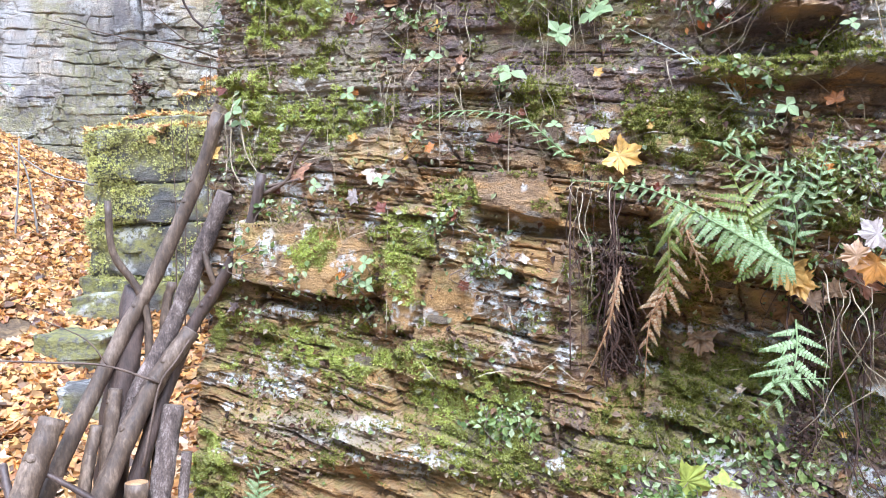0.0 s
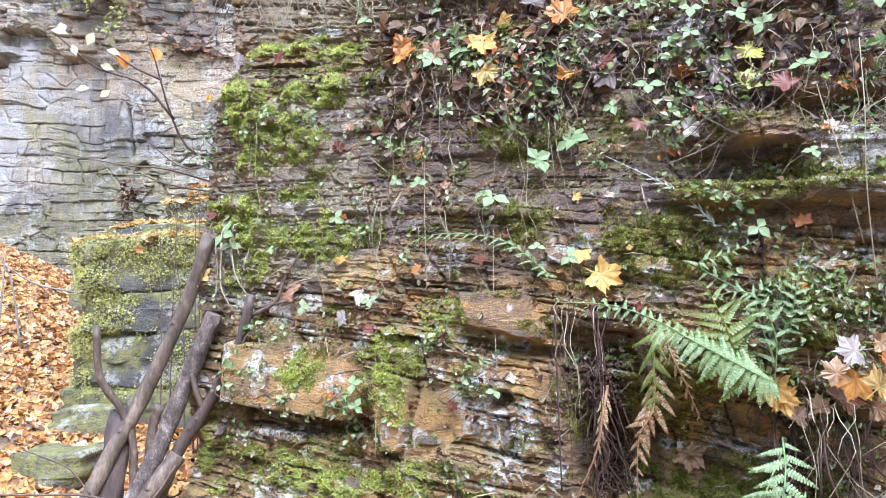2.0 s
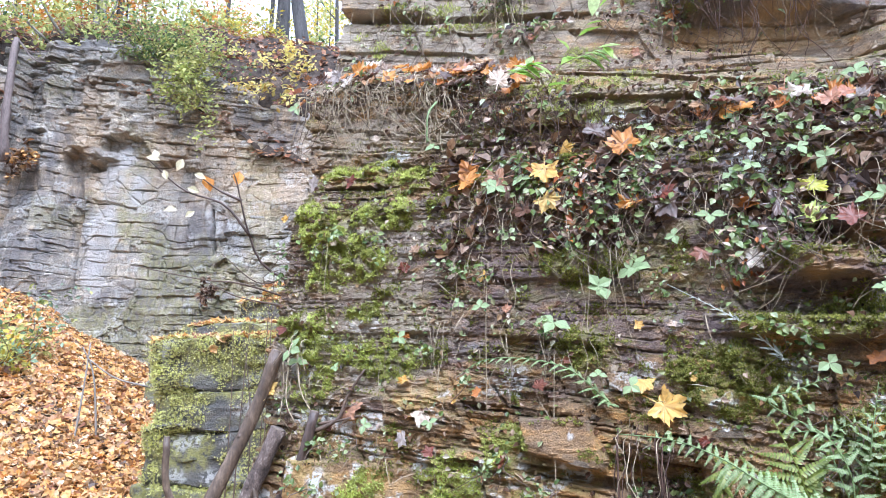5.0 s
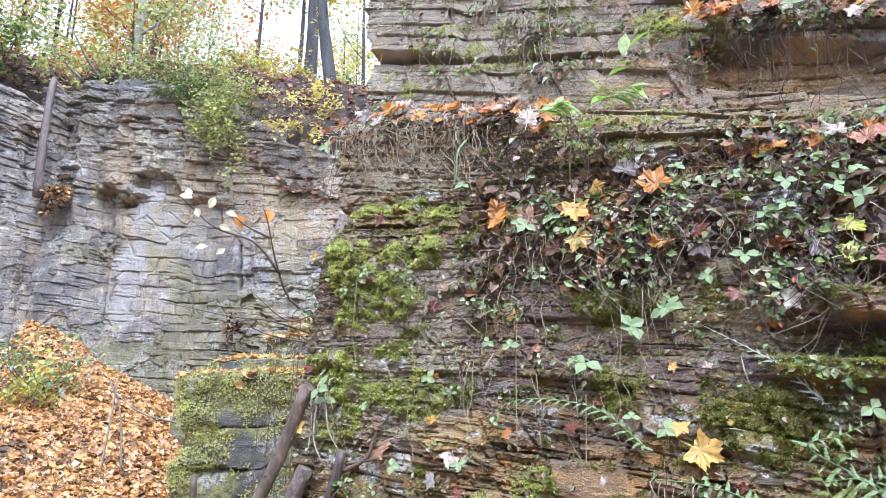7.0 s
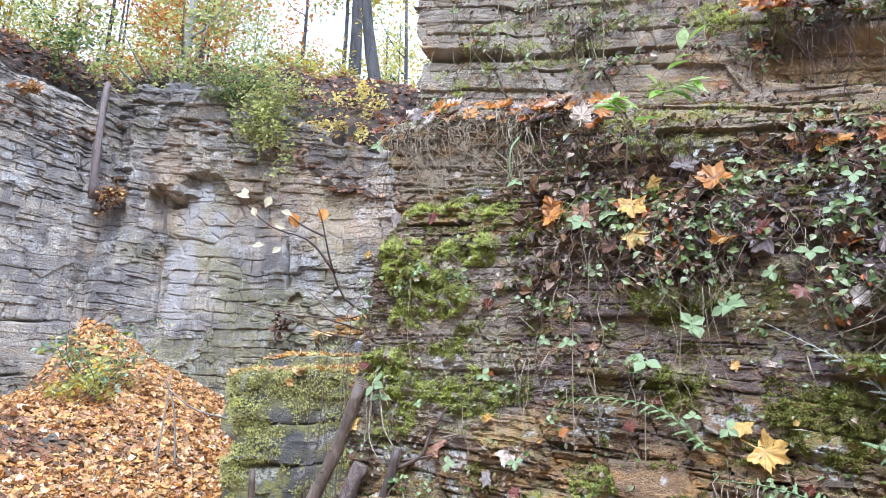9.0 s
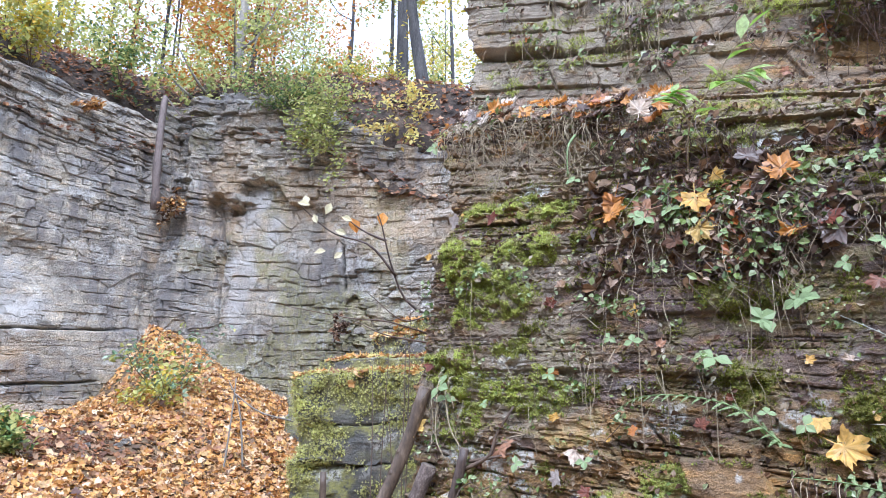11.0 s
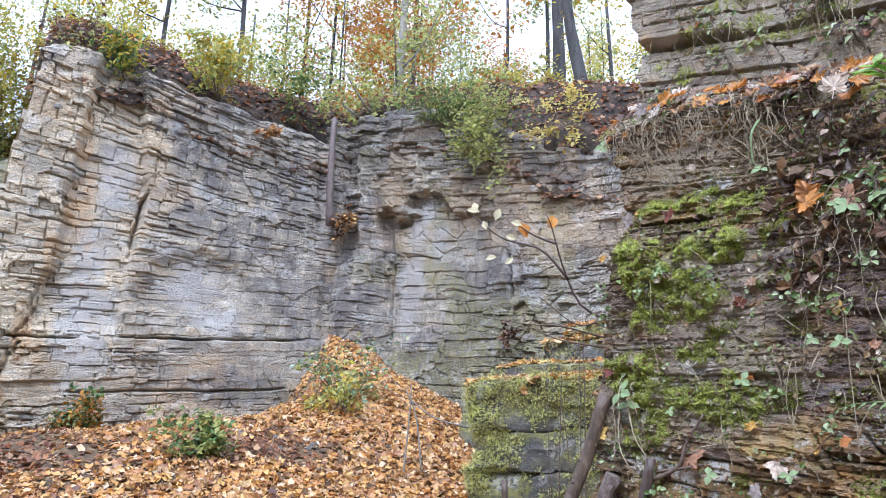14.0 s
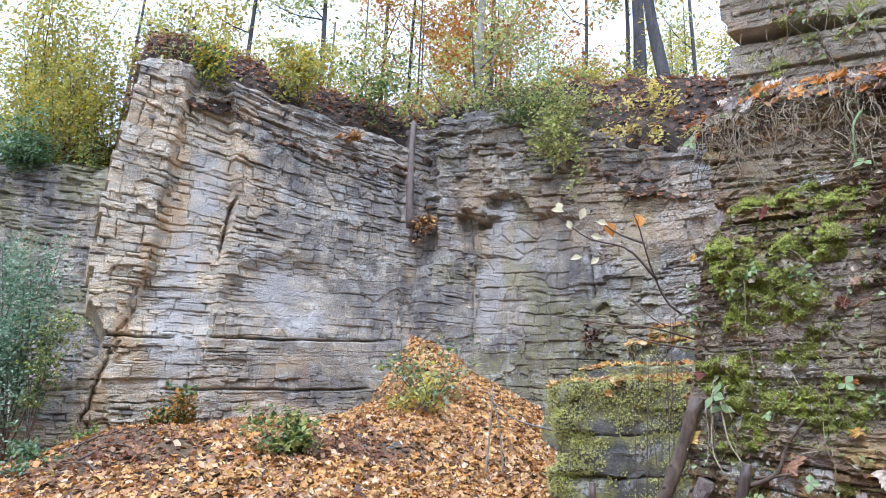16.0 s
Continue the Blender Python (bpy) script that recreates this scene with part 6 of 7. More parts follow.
# ---------------- moss on the near face ----------------
def moss_on(spots, count, seed, sizes, mat, label, out=0.6):
    u0, u1 = min(s[0] - 1.3 * s[2] for s in spots), max(s[0] + 1.3 * s[2] for s in spots)
    r = np.random.RandomState(seed)
    areas = np.array([s[2] * s[3] for s in spots])
    which = r.choice(len(spots), count * 3, p=areas / areas.sum())
    sp = np.array(spots)[which]
    u, z = sp[:, 0] + r.uniform(-1.35, 1.35, len(sp)) * sp[:, 2], sp[:, 1] + r.uniform(-1.35, 1.35, len(sp)) * sp[:, 3]
    d = np.hypot((u - sp[:, 0]) / sp[:, 2], (z - sp[:, 1]) / sp[:, 3])
    rag = fbm(u * 9, z * 9, 41, 4) - 0.5
    hole = fbm(u * 30, z * 30, seed, 3)
    keep = (d + 1.9 * rag + r.uniform(-0.2, 0.2, len(d)) < 0.95) & (hole > 0.42) & (u > near_edge(z) + 0.005)
    u, z = u[keep][:count], z[keep][:count]
    p = NEAR.many(u, z, r.uniform(-0.004, 0.004, len(u)))
    nrm = np.array([*NEAR.n, out])[None] + r.normal(0, 0.4, (len(u), 3))
    chunks = []
    for k in range(3):
        m = np.arange(len(u)) % 3 == k
        chunks.append(scatter(tuft_shape(seed + k, 6), p[m], frames_of(nrm[m], r.uniform(0, 6.28, m.sum())), r.uniform(*sizes, m.sum())))
    n0, total, faces = 0, [], []
    for v, f in chunks:
        total.append(v)
        faces.append(f + n0)
        n0 += len(v)
    return tagged(new("moss", mesh_of("moss", np.concatenate(total), np.concatenate(faces), mat)), label, "moss", kind="stuff")


moss_on(MOSS_BRIGHT, 34000, 301, (0.006, 0.013), MOSS, "bright yellow-green moss cushion on the rock edge")
moss_on(MOSS_BANDS, 24000, 302, (0.006, 0.014), MOSS, "green moss along the sloping rock beds")
moss_on(MOSS_DARK, 26000, 303, (0.006, 0.014), DARK_MOSS, "dark green moss on damp rock")
moss_on(MOSS_HIGH, 5000, 304, (0.008, 0.016), MOSS, "moss tufts in the joints of the upper rock")
SCATTER_MOSS = [(float(RNG.uniform(0.1, 2.4)), float(RNG.uniform(0.7, 2.6)), float(RNG.uniform(0.02, 0.08)), float(RNG.uniform(0.012, 0.035))) for k in range(260)]
moss_on(SCATTER_MOSS, 24000, 305, (0.005, 0.013), DARK_MOSS, "small dark moss cushions in the rock joints")


# ---------------- leaves lying and hanging on the face ----------------
LEAF_MESHES = {}


def leaf_mesh(mat, kind):
    if (mat.name, kind) not in LEAF_MESHES:
        pts, faces = maple_shape((0.06, 0.13, -0.1, 0.25)[kind], True, (0.2, 0.42, 0.32, 0.5)[kind], kind)
        pts = [(x * (1, 0.85, 1.1, 0.6)[kind], y, z + (0, 0.15, 0.1, 0.5)[kind] * x * x) for x, y, z in pts]
        b = len(pts)
        pts += [(-0.012, 0.0, 0.0), (0.012, 0.0, 0.0), (0.02, -0.5, 0.06), (0.0, -0.5, 0.06)]
        LEAF_MESHES[mat.name, kind] = mesh_of("maple_leaf", pts, list(faces) + [(b, b + 1, b + 2, b + 3)], mat, True)
    return LEAF_MESHES[mat.name, kind]


KIND_OF = {"o": (ORANGE, "orange maple leaf caught on the rock"), "y": (GOLD, "golden yellow maple leaf on the rock"), "c": (CREAM, "pale cream dry leaf on the rock"), "p": (PINKISH, "pale red-brown maple leaf on the rock"), "r": (RED, "dark red withered leaf on the rock"), "t": (TAN, "tan curled dead leaf on the rock"), "b": (BROWN, "dark brown wilted leaf on the rock"), "g": (LIME, "yellow-green maple leaf on the rock")}
lr = random.Random(12)


def fallen(u, z, size, key, kind=None, off=0.015, up=None, spin=None):
    mat, label = KIND_OF[key]
    ob = new("maple_leaf", leaf_mesh(mat, lr.choice((0, 1, 2)) if kind is None else kind))
    nrm = np.array([[*(NEAR.n + lr.uniform(-0.45, 0.45) * NEAR.u), lr.uniform(0.0, 0.7) if up is None else up]])
    t = frames_of(nrm, np.array([lr.uniform(0, 6.28) if spin is None else spin]))[0]
    s = size * 0.98
    ob.matrix_world = Matrix.Translation(NEAR.at(u, z, off)) @ Matrix(t.tolist()).to_4x4() @ Matrix.Diagonal((s, s, s, 1))
    return tagged(ob, label, "leaf", "leaves on the rock face")


for row in ((1.493, 1.715, 0.155, "y", 1), (1.437, 1.792, 0.08, "y"), (0.656, 1.722, 0.09, "c"), (0.341, 1.731, 0.13, "p"), (0.792, 2.214, 0.075, "c"), (0.901, 2.201, 0.06, "y"), (0.584, 2.257, 0.06, "r"), (0.577, 2.005, 0.06, "o"), (1.126, 1.899, 0.05, "c"), (-0.04, 1.829, 0.1, "y"), (0.047, 2.069, 0.08, "r"), (1.719, 1.11, 0.13, "t", 1)):
    fallen(*row)
for row in ((1.665, 0.679, 0.14, "g"), (1.788, 0.67, 0.1, "g"), (1.99, 1.204, 0.12, "t"), (1.979, 1.338, 0.14, "y"), (2.17, 1.301, 0.12, "p"), (2.2, 1.357, 0.13, "o"), (2.25, 1.27, 0.12, "t"), (2.105, 1.826, 0.06, "o"), (1.439, 1.972, 0.044, "y"), (0.59, 1.63, 0.06, "t"), (0.709, 1.583, 0.06, "r"), (0.875, 1.78, 0.044, "o"), (1.097, 1.792, 0.056, "r")):
    fallen(*row, off=0.05)
for row in ((2.2, 1.44, 0.12, "t"), (2.28, 1.4, 0.12, "o"), (2.14, 1.38, 0.1, "t"), (2.33, 1.33, 0.13, "c"), (2.24, 1.34, 0.12, "y"), (2.36, 1.45, 0.12, "o"), (2.1, 1.27, 0.1, "t"), (2.3, 1.22, 0.12, "t"), (2.0, 1.3, 0.12, "y"), (2.04, 1.24, 0.1, "t"), (2.26, 1.46, 0.1, "t"), (2.18, 1.28, 0.11, "c")):
    fallen(row[0], row[1], row[2] * 0.85, row[3], lr.choice((1, 2, 3)), off=lr.uniform(0.05, 0.15))
for row in ((0.837, 2.63, 0.17, "o", 1), (0.84, 2.57, 0.13, "o", 1), (0.977, 2.557, 0.12, "p", 1), (1.154, 2.565, 0.135, "y", 1), (1.16, 2.449, 0.1, "y", 2), (1.439, 2.617, 0.15, "o", 1), (1.4, 2.6, 0.14, "b", 3), (1.46, 2.4, 0.12, "o", 3), (1.322, 2.735, 0.11, "b"), (1.34, 2.62, 0.11, "t"), (1.456, 2.399, 0.12, "b"), (1.574, 2.383, 0.13, "b"), (1.55, 2.42, 0.1, "r"), (1.599, 3.473, 0.09, "c"), (1.97, 2.75, 0.15, "p", 1), (2.03, 2.74, 0.12, "c", 3), (1.772, 2.74, 0.13, "o", 1)):
    fallen(*row, off=0.04)
for row in ((1.986, 2.279, 0.1, "g"), (2.007, 2.368, 0.09, "g"), (1.804, 2.165, 0.084, "c"), (1.62, 3.339, 0.08, "o"), (0.315, 2.658, 0.08, "r"), (0.097, 2.702, 0.08, "t"), (1.08, 2.42, 0.1, "b"), (1.2, 2.68, 0.08, "y"), (1.66, 2.2, 0.07, "r"), (1.9, 2.33, 0.11, "b"), (1.85, 2.26, 0.12, "b"), (2.1, 2.25, 0.1, "r")):
    fallen(*row, off=0.04)
for k in range(105):
    u = -0.03 + 1.15 * lr.random()
    fallen(u, 3.25 - 0.2 * max(0.0, u - 0.3) + lr.uniform(-0.12, 0.1), lr.uniform(0.05, 0.12), lr.choice("ooocttbbbbcpot"), lr.choice((1, 1, 3, 3)), off=lr.uniform(0.0, 0.1), up=lr.uniform(0.1, 1.8))
for k in range(58):
    u = lr.uniform(1.68, 2.6)
    fallen(u, 2.76 - 0.2 * (u - 1.8) + lr.uniform(-0.06, 0.05), lr.uniform(0.05, 0.11), lr.choice("oopbbbtrporbt"), lr.choice((1, 1, 3, 3)), off=lr.uniform(0.0, 0.1), up=lr.uniform(0.1, 1.8))
for k in range(42):
    u = lr.gauss(1.92, 0.2)
    fallen(u, 3.43 - 0.2 * (u - 1.9) + lr.uniform(-0.06, 0.05), lr.uniform(0.05, 0.12), lr.choice("oocobbtprt"), lr.choice((1, 1, 3, 3)), off=lr.uniform(0.0, 0.1), up=lr.uniform(0.1, 1.6))
for k in range(16):
    u = lr.uniform(0.75, 2.5)
    fallen(u, 2.5 - 0.16 * (u - 1.0) + lr.gauss(0, 0.08), lr.uniform(0.05, 0.1), lr.choice("bbtborcbr"), lr.choice((1, 3, 3)), off=lr.uniform(0.01, 0.05))
for k in range(80):
    fallen(lr.uniform(0.0, 2.4), lr.uniform(0.8, 3.9), lr.uniform(0.022, 0.06), lr.choice("rbtccopyt"), lr.choice((1, 3, 3)), off=0.012)


# ---------------- trailing plants, grasses and roots ----------------
def trailing(u, z, w, h, count, leaf, mats, label, stems=5, seed=0, hang=0.12, name="trailing_plant"):
    """Small leaves on thin stems spread over a piece of the face."""
    r = np.random.RandomState(seed + 1300)
    base = np.array(NEAR.at(u, z, 0.0))
    thing = empty_thing(name, base, label, "plant", "small plants on the rock face")
    chunks = []
    for k in range(stems):
        a, b = u + r.uniform(-w, w), z + r.uniform(-0.2, 1) * h
        p = [NEAR.at(a, b, 0.005), NEAR.at(a + r.uniform(-0.05, 0.05), b - hang * 0.5, 0.05), NEAR.at(a + r.uniform(-0.1, 0.1), b - hang * r.uniform(0.8, 1.6), 0.03)]
        chunks.append(tube(curve_points([tuple(q) for q in p], 7) - base, np.linspace(0.0022, 0.001, 7), 4))
    tagged(piece("brushwood", mesh_of("brushwood", *joined(chunks), TWIG), thing), kind="stuff")
    for i, m in enumerate(mats):
        n = count // len(mats)
        lu, lz = u + r.normal(0, 0.5, n) * w, z + r.normal(0, 0.5, n) * h
        p = NEAR.many(lu, lz, r.uniform(0.008, 0.06, n)) - base
        nrm = np.array([*NEAR.n, 0.5])[None] + r.normal(0, 0.45, (n, 3))
        v, f = scatter(ovate_shape(0.14, (0.34, 0.26)[i % 2]), p, frames_of(nrm, r.uniform(0, 6.28, n)), r.uniform(0.45, 1.5, n) * leaf)
        tagged(piece("foliage", mesh_of("foliage", v, f, m), thing), kind="stuff")
    return thing


pr = random.Random(33)
for k in range(30):
    u = pr.uniform(0.95, 2.5)
    z = 2.52 - 0.17 * (u - 1.0) + pr.gauss(0.0, 0.11)
    trailing(u, z, 0.11, 0.07, 44, 0.028, [BRAMBLE, DEAD_LEAVES] if k % 3 else [BRAMBLE, HEAP], "small green and withered leaves trailing over the rock", 5, 10 + k)
for k in range(14):
    trailing(pr.uniform(1.4, 2.5), pr.uniform(2.6, 2.85), 0.14, 0.07, 60, 0.028, [BRAMBLE, DEAD_LEAVES], "small green and withered leaves trailing over the rock", 5, 60 + k)
for k in range(10):
    trailing(pr.uniform(1.85, 2.45), pr.uniform(1.2, 1.7), 0.14, 0.13, 70, 0.019, [BRAMBLE, BRAMBLE], "small fresh green leaves on the rock", 4, 90 + k)
for row in ((1.72, 0.72, 0.2, 0.1), (1.6, 0.62, 0.14, 0.08), (1.95, 0.72, 0.2, 0.1), (1.08, 0.85, 0.13, 0.06)):
    trailing(*row, 130, 0.024, [BRAMBLE, BRAMBLE], "fresh green herb growing low on the rock", 6, int(row[0] * 100))
for k in range(46):
    u, z = pr.uniform(0.02, 2.4), pr.uniform(1.2, 2.45)
    trailing(u, z, 0.045, 0.04, 16, 0.022, [BRAMBLE], "tiny green seedling in a rock joint", 2, 120 + k, 0.06)
for k in range(26):
    trailing(pr.uniform(0.05, 2.4), pr.uniform(3.3, 4.1), 0.07, 0.05, 22, 0.026, [BRAMBLE, DEAD_LEAVES], "small plant in a joint of the upper rock", 3, 180 + k, 0.15)
for row in ((0.88, 3.6, 0.12, 0.06), (1.0, 3.4, 0.15, 0.06), (1.9, 3.4, 0.22, 0.08), (2.15, 3.35, 0.2, 0.08), (1.6, 3.3, 0.12, 0.08), (0.35, 3.2, 0.3, 0.06), (0.75, 3.1, 0.2, 0.07), (1.0, 2.9, 0.22, 0.09)):
    trailing(*row, 90, 0.03, [DEAD_LEAVES, BRAMBLE], "withered and green leaves on a rock shelf", 6, int(row[0] * 77))


def hanging(name, u0, u1, z, length, count, mat, label, category, seed=0, off=0.03, thick=0.0016, sway=0.04, level=0.03, slope=0.0, singles=False):
    """Strands that hang from a ledge, each bent its own way."""
    r = random.Random(seed + 70)
    base = np.array(NEAR.at((u0 + u1) / 2, z, 0.0))
    thing = empty_thing(name, base, label, category)
    chunks = []
    for k in range(count):
        u = r.uniform(u0, u1)
        zz = z + r.uniform(-level, level) + slope * (u - u0)
        ln = length * r.uniform(0.35, 1.15)
        o = off * r.uniform(0.6, 1.4)
        s = r.gauss(0, sway)
        d0 = float(NEAR.depth[np.searchsorted(NEAR.zs, zz), np.searchsorted(NEAR.us, u)])
        p = [NEAR.at(u, zz, 0.0), NEAR.at(u + s * 0.3, zz + 0.01 - ln * 0.12, o)]
        for q in (0.3, 0.5, 0.7, 0.85, 1.0):
            p.append(NEAR.flat(u + s * 1.4 * q * q + r.gauss(0, 0.03) * ln, zz - ln * q, d0 + o * (1.3 - 0.5 * q) + r.gauss(0, 0.03) * ln))
        t = tube(curve_points([tuple(q) for q in p], 15) - base, np.linspace(thick, thick * 0.5, 15) * r.uniform(0.6, 1.5), 4)
        if singles:
            piece("root", mesh_of("root", *t, mat, True), thing)
        else:
            chunks.append(t)
    if chunks:
        tagged(piece("strands", mesh_of("strands", *joined(chunks), mat, True), thing), kind="stuff")
    return thing


hanging("hanging_grass", 0.0, 0.75, 3.19, 0.36, 130, PALE_STEM, "dry grass and roots hanging from a leafy ledge", "grass", 1, 0.07, 0.0016, 0.12, 0.07, -0.1)
hanging("hanging_grass", 0.0, 0.75, 3.18, 0.3, 60, DARK_ROOT, "dark rootlets hanging from a leafy ledge", "grass", 2, 0.05, 0.0014, 0.07, 0.06, -0.1)
hanging("hanging_grass", 0.75, 1.35, 3.02, 0.3, 70, DARK_ROOT, "dark rootlets hanging over the hollow", "grass", 3, 0.05, 0.0014, 0.07, 0.06, -0.3)
hanging("hanging_grass", 0.8, 2.4, 2.55, 0.3, 120, PALE_STEM, "dry grass stems hanging over the rock", "grass", 4, 0.035, 0.0012, 0.09, 0.12, -0.15)
hanging("hanging_grass", 1.4, 2.5, 2.8, 0.28, 80, DARK_ROOT, "dark rootlets under a leafy ledge", "grass", 5, 0.04, 0.0016, 0.1, 0.05)
hanging("hanging_grass", 0.1, 2.4, 3.9, 0.7, 90, PALE_STEM, "thin dry stems hanging down the upper rock", "grass", 6, 0.03, 0.0014, 0.05, 0.3)
hanging("hanging_grass", 0.8, 0.92, 3.72, 0.6, 16, PALE_STEM, "bundle of dry stems hanging from the upper rock", "grass", 14, 0.04, 0.002, 0.03, 0.06)
hanging("hanging_grass", 1.6, 2.2, 3.42, 0.4, 40, DARK_ROOT, "dark rootlets below the highest leafy shelf", "grass", 15, 0.04, 0.0016, 0.08, 0.05, -0.2)
hanging("hanging_grass", 0.1, 1.4, 2.15, 0.45, 34, PALE_STEM, "thin dry stems hanging down the rock", "grass", 7, 0.025, 0.0011, 0.04, 0.25)
hanging("hanging_roots", 1.34, 1.5, 1.63, 0.6, 9, DARK_ROOT, "bundle of brown roots hanging under the fern", "roots", 8, 0.04, 0.002, 0.02, 0.03, 0.0, True)
hanging("hanging_roots", 1.35, 1.5, 1.63, 0.4, 6, PALE_STEM, "pale straw-like roots under the fern", "roots", 9, 0.07, 0.0018, 0.03, 0.03, 0.0, True)
hanging("hanging_roots", 1.43, 1.49, 1.42, 0.42, 22, DARK_ROOT, "dark matted roots hanging on the rock", "roots", 10, 0.03, 0.0045, 0.03, 0.06, 0.0, True)
hanging("hanging_roots", 1.95, 2.2, 1.26, 0.6, 13, DARK_ROOT, "dry brown stems hanging below the plants", "roots", 11, 0.1, 0.0032, 0.11, 0.06, 0.0, True)
hanging("hanging_roots", 2.05, 2.4, 1.3, 0.5, 16, PALE_STEM, "dry pale stems hanging below the plants", "roots", 12, 0.12, 0.0016, 0.16, 0.06, 0.0, True)
hanging("hanging_grass", 0.02, 0.16, 2.0, 0.3, 6, PALE_STEM, "pale dry stems by the pole tops", "grass", 13, 0.05, 0.0025, 0.05, 0.05)


def stem(name, points, r0, r1, mat, label, category="twig", sides=5, count=14):
    p = curve_points([tuple(q) for q in points], count)
    b = p[-1]
    ob = new(name, mesh_of(name, *tube(p - b, np.linspace(r0, r1, count), sides, 0.06, 1), mat, True))
    ob.location = b
    return tagged(ob, label, category)


N = NEAR.flat
stem("twig", [N(0.412, 1.886, 0.05), N(0.337, 1.788, 0.05), N(0.299, 1.707, 0.05), N(0.188, 1.661, 0.04)], 0.004, 0.009, TWIG, "short dark broken twig on the rock")
stem("twig", [N(0.4, 1.715, 0.06), N(0.3, 1.7, 0.05), N(0.2, 1.69, 0.03)], 0.004, 0.007, TWIG, "short dark broken twig on the rock")
stem("dry_stem", [N(0.205, 1.607, 0.04), N(0.271, 1.458, 0.07), N(0.326, 1.331, 0.05)], 0.003, 0.002, PALE_STEM, "pale dry stem hanging on the rock", "stem")
stem("dry_stem", [N(0.068, 1.95, 0.05), N(0.075, 1.784, 0.07), N(0.11, 1.697, 0.06)], 0.004, 0.002, PALE_STEM, "pale dry stem hanging by the poles", "stem")
stem("dry_stem", [N(0.107, 1.96, 0.05), N(0.139, 1.822, 0.07), N(0.185, 1.735, 0.06)], 0.004, 0.002, PALE_STEM, "pale dry stem hanging by the poles", "stem")
stem("dry_stem", [N(0.716, 2.0, 0.03), N(0.7, 1.6, 0.05), N(0.687, 1.146, 0.07)], 0.002, 0.0016, PALE_STEM, "long thin dry stem hanging down the rock", "stem")
stem("dry_stem", [N(1.149, 1.9, 0.05), N(1.14, 1.65, 0.07), N(1.132, 1.38, 0.06)], 0.0016, 0.0012, PALE_STEM, "long thin dry stem hanging down the rock", "stem")
stem("dry_stem", [N(1.344, 1.6, 0.08), N(1.335, 1.3, 0.09), N(1.326, 1.041, 0.08)], 0.0035, 0.0025, DARK_ROOT, "thin dark root hanging down the rock", "stem")
stem("dry_stem", [N(0.922, 2.25, 0.05), N(0.91, 2.05, 0.06), N(0.897, 1.7, 0.05)], 0.002, 0.0014, PALE_STEM, "long thin dry stem hanging down the rock", "stem")
stem("dry_stem", [N(0.671, 2.99, -0.08), N(0.668, 2.9, 0.0), N(0.661, 2.779, 0.0)], 0.006, 0.003, GREEN, "pale green stalk hanging from the ledge", "stem")
stem("dry_stem", [N(2.159, 2.2, 0.2), N(2.17, 2.13, 0.2), N(2.2, 2.0, 0.18), N(2.26, 1.75, 0.05)], 0.0014, 0.002, PALE_STEM, "dry upright stalk beside the rock", "stem")
stem("dry_stem", [N(2.268, 2.3, 0.25), N(2.26, 2.1, 0.25), N(2.253, 1.9, 0.2), N(2.28, 1.6, 0.05)], 0.0014, 0.002, PALE_STEM, "dry upright stalk beside the rock", "stem")
stem("twig", [(-1.75, 2.25, 1.13), (-1.504, 2.352, 1.11), (-1.359, 2.434, 1.087), (-1.216, 2.504, 1.061), (-1.052, 2.56, 0.985)], 0.003, 0.005, TWIG, "long thin bare twig across the poles")
stem("twig", [(-0.954, 2.6, 1.135), (-1.0, 2.58, 1.06), (-1.052, 2.56, 0.985), (-1.08, 2.54, 0.85), (-1.1, 2.5, 0.7)], 0.004, 0.006, TWIG, "thin bent twig among the poles")
stem("twig", [(-1.407, 2.424, 1.241), (-1.283, 2.484, 1.162), (-1.216, 2.505, 1.064)], 0.002, 0.003, TWIG, "thin bare side twig among the poles")
stem("twig", [(-0.93, 2.7, 1.46), (-0.9, 2.7, 1.36), (-0.88, 2.72, 1.3)], 0.012, 0.014, BARK, "short branch stub between poles")
stem("twig", [(-1.38, 2.35, 0.74), (-1.27, 2.38, 0.66), (-1.2, 2.4, 0.6)], 0.01, 0.013, WET_BARK, "dark stub across the logs")

for x, y, z, h, lean in ((-1.53, 4.5, 1.3, 1.27, 0.04), (-1.68, 4.5, 1.3, 1.12, 0.07), (-1.47, 4.4, 1.3, 1.38, 0.04), (-1.77, 4.6, 1.3, 1.06, 0.01), (-1.6, 4.55, 1.3, 0.9, -0.05)):
    stem("twig", [(x + lean, y, z + h), (x + 0.3 * lean + 0.015, y, z + 0.5 * h), (x, y, z - 0.35)], 0.002, 0.005, TWIG, "thin upright bare twig before the mossy ledge", "twig")

# bare twig with ivory leaves that grows from the edge of the face
sprig = empty_thing("leafy_twig", (-0.846, 2.836, 2.287), "thin dark twig with few ivory and brown leaves", "twig")
sb = np.array([-0.846, 2.836, 2.287])
for q in ([(-0.8, 2.84, 2.27), (-0.956, 2.792, 2.357), (-1.014, 2.735, 2.507), (-1.043, 2.666, 2.69), (-1.058, 2.644, 2.74)], [(-1.0, 2.75, 2.47), (-1.1, 2.68, 2.6), (-1.249, 2.612, 2.65), (-1.37, 2.51, 2.76)], [(-1.03, 2.7, 2.62), (-1.12, 2.66, 2.66), (-1.2, 2.6, 2.72)]):
    piece("branch", mesh_of("branch", *tube(curve_points(q, 12) - sb, np.linspace(0.007, 0.0018, 12), 5), WET_BARK, True), sprig)
ivory = mesh_of("leaf", *ovate_shape(0.1, 0.3), IVORY_LEAF)
rusty = mesh_of("leaf", *ovate_shape(0.2, 0.34), ORANGE)
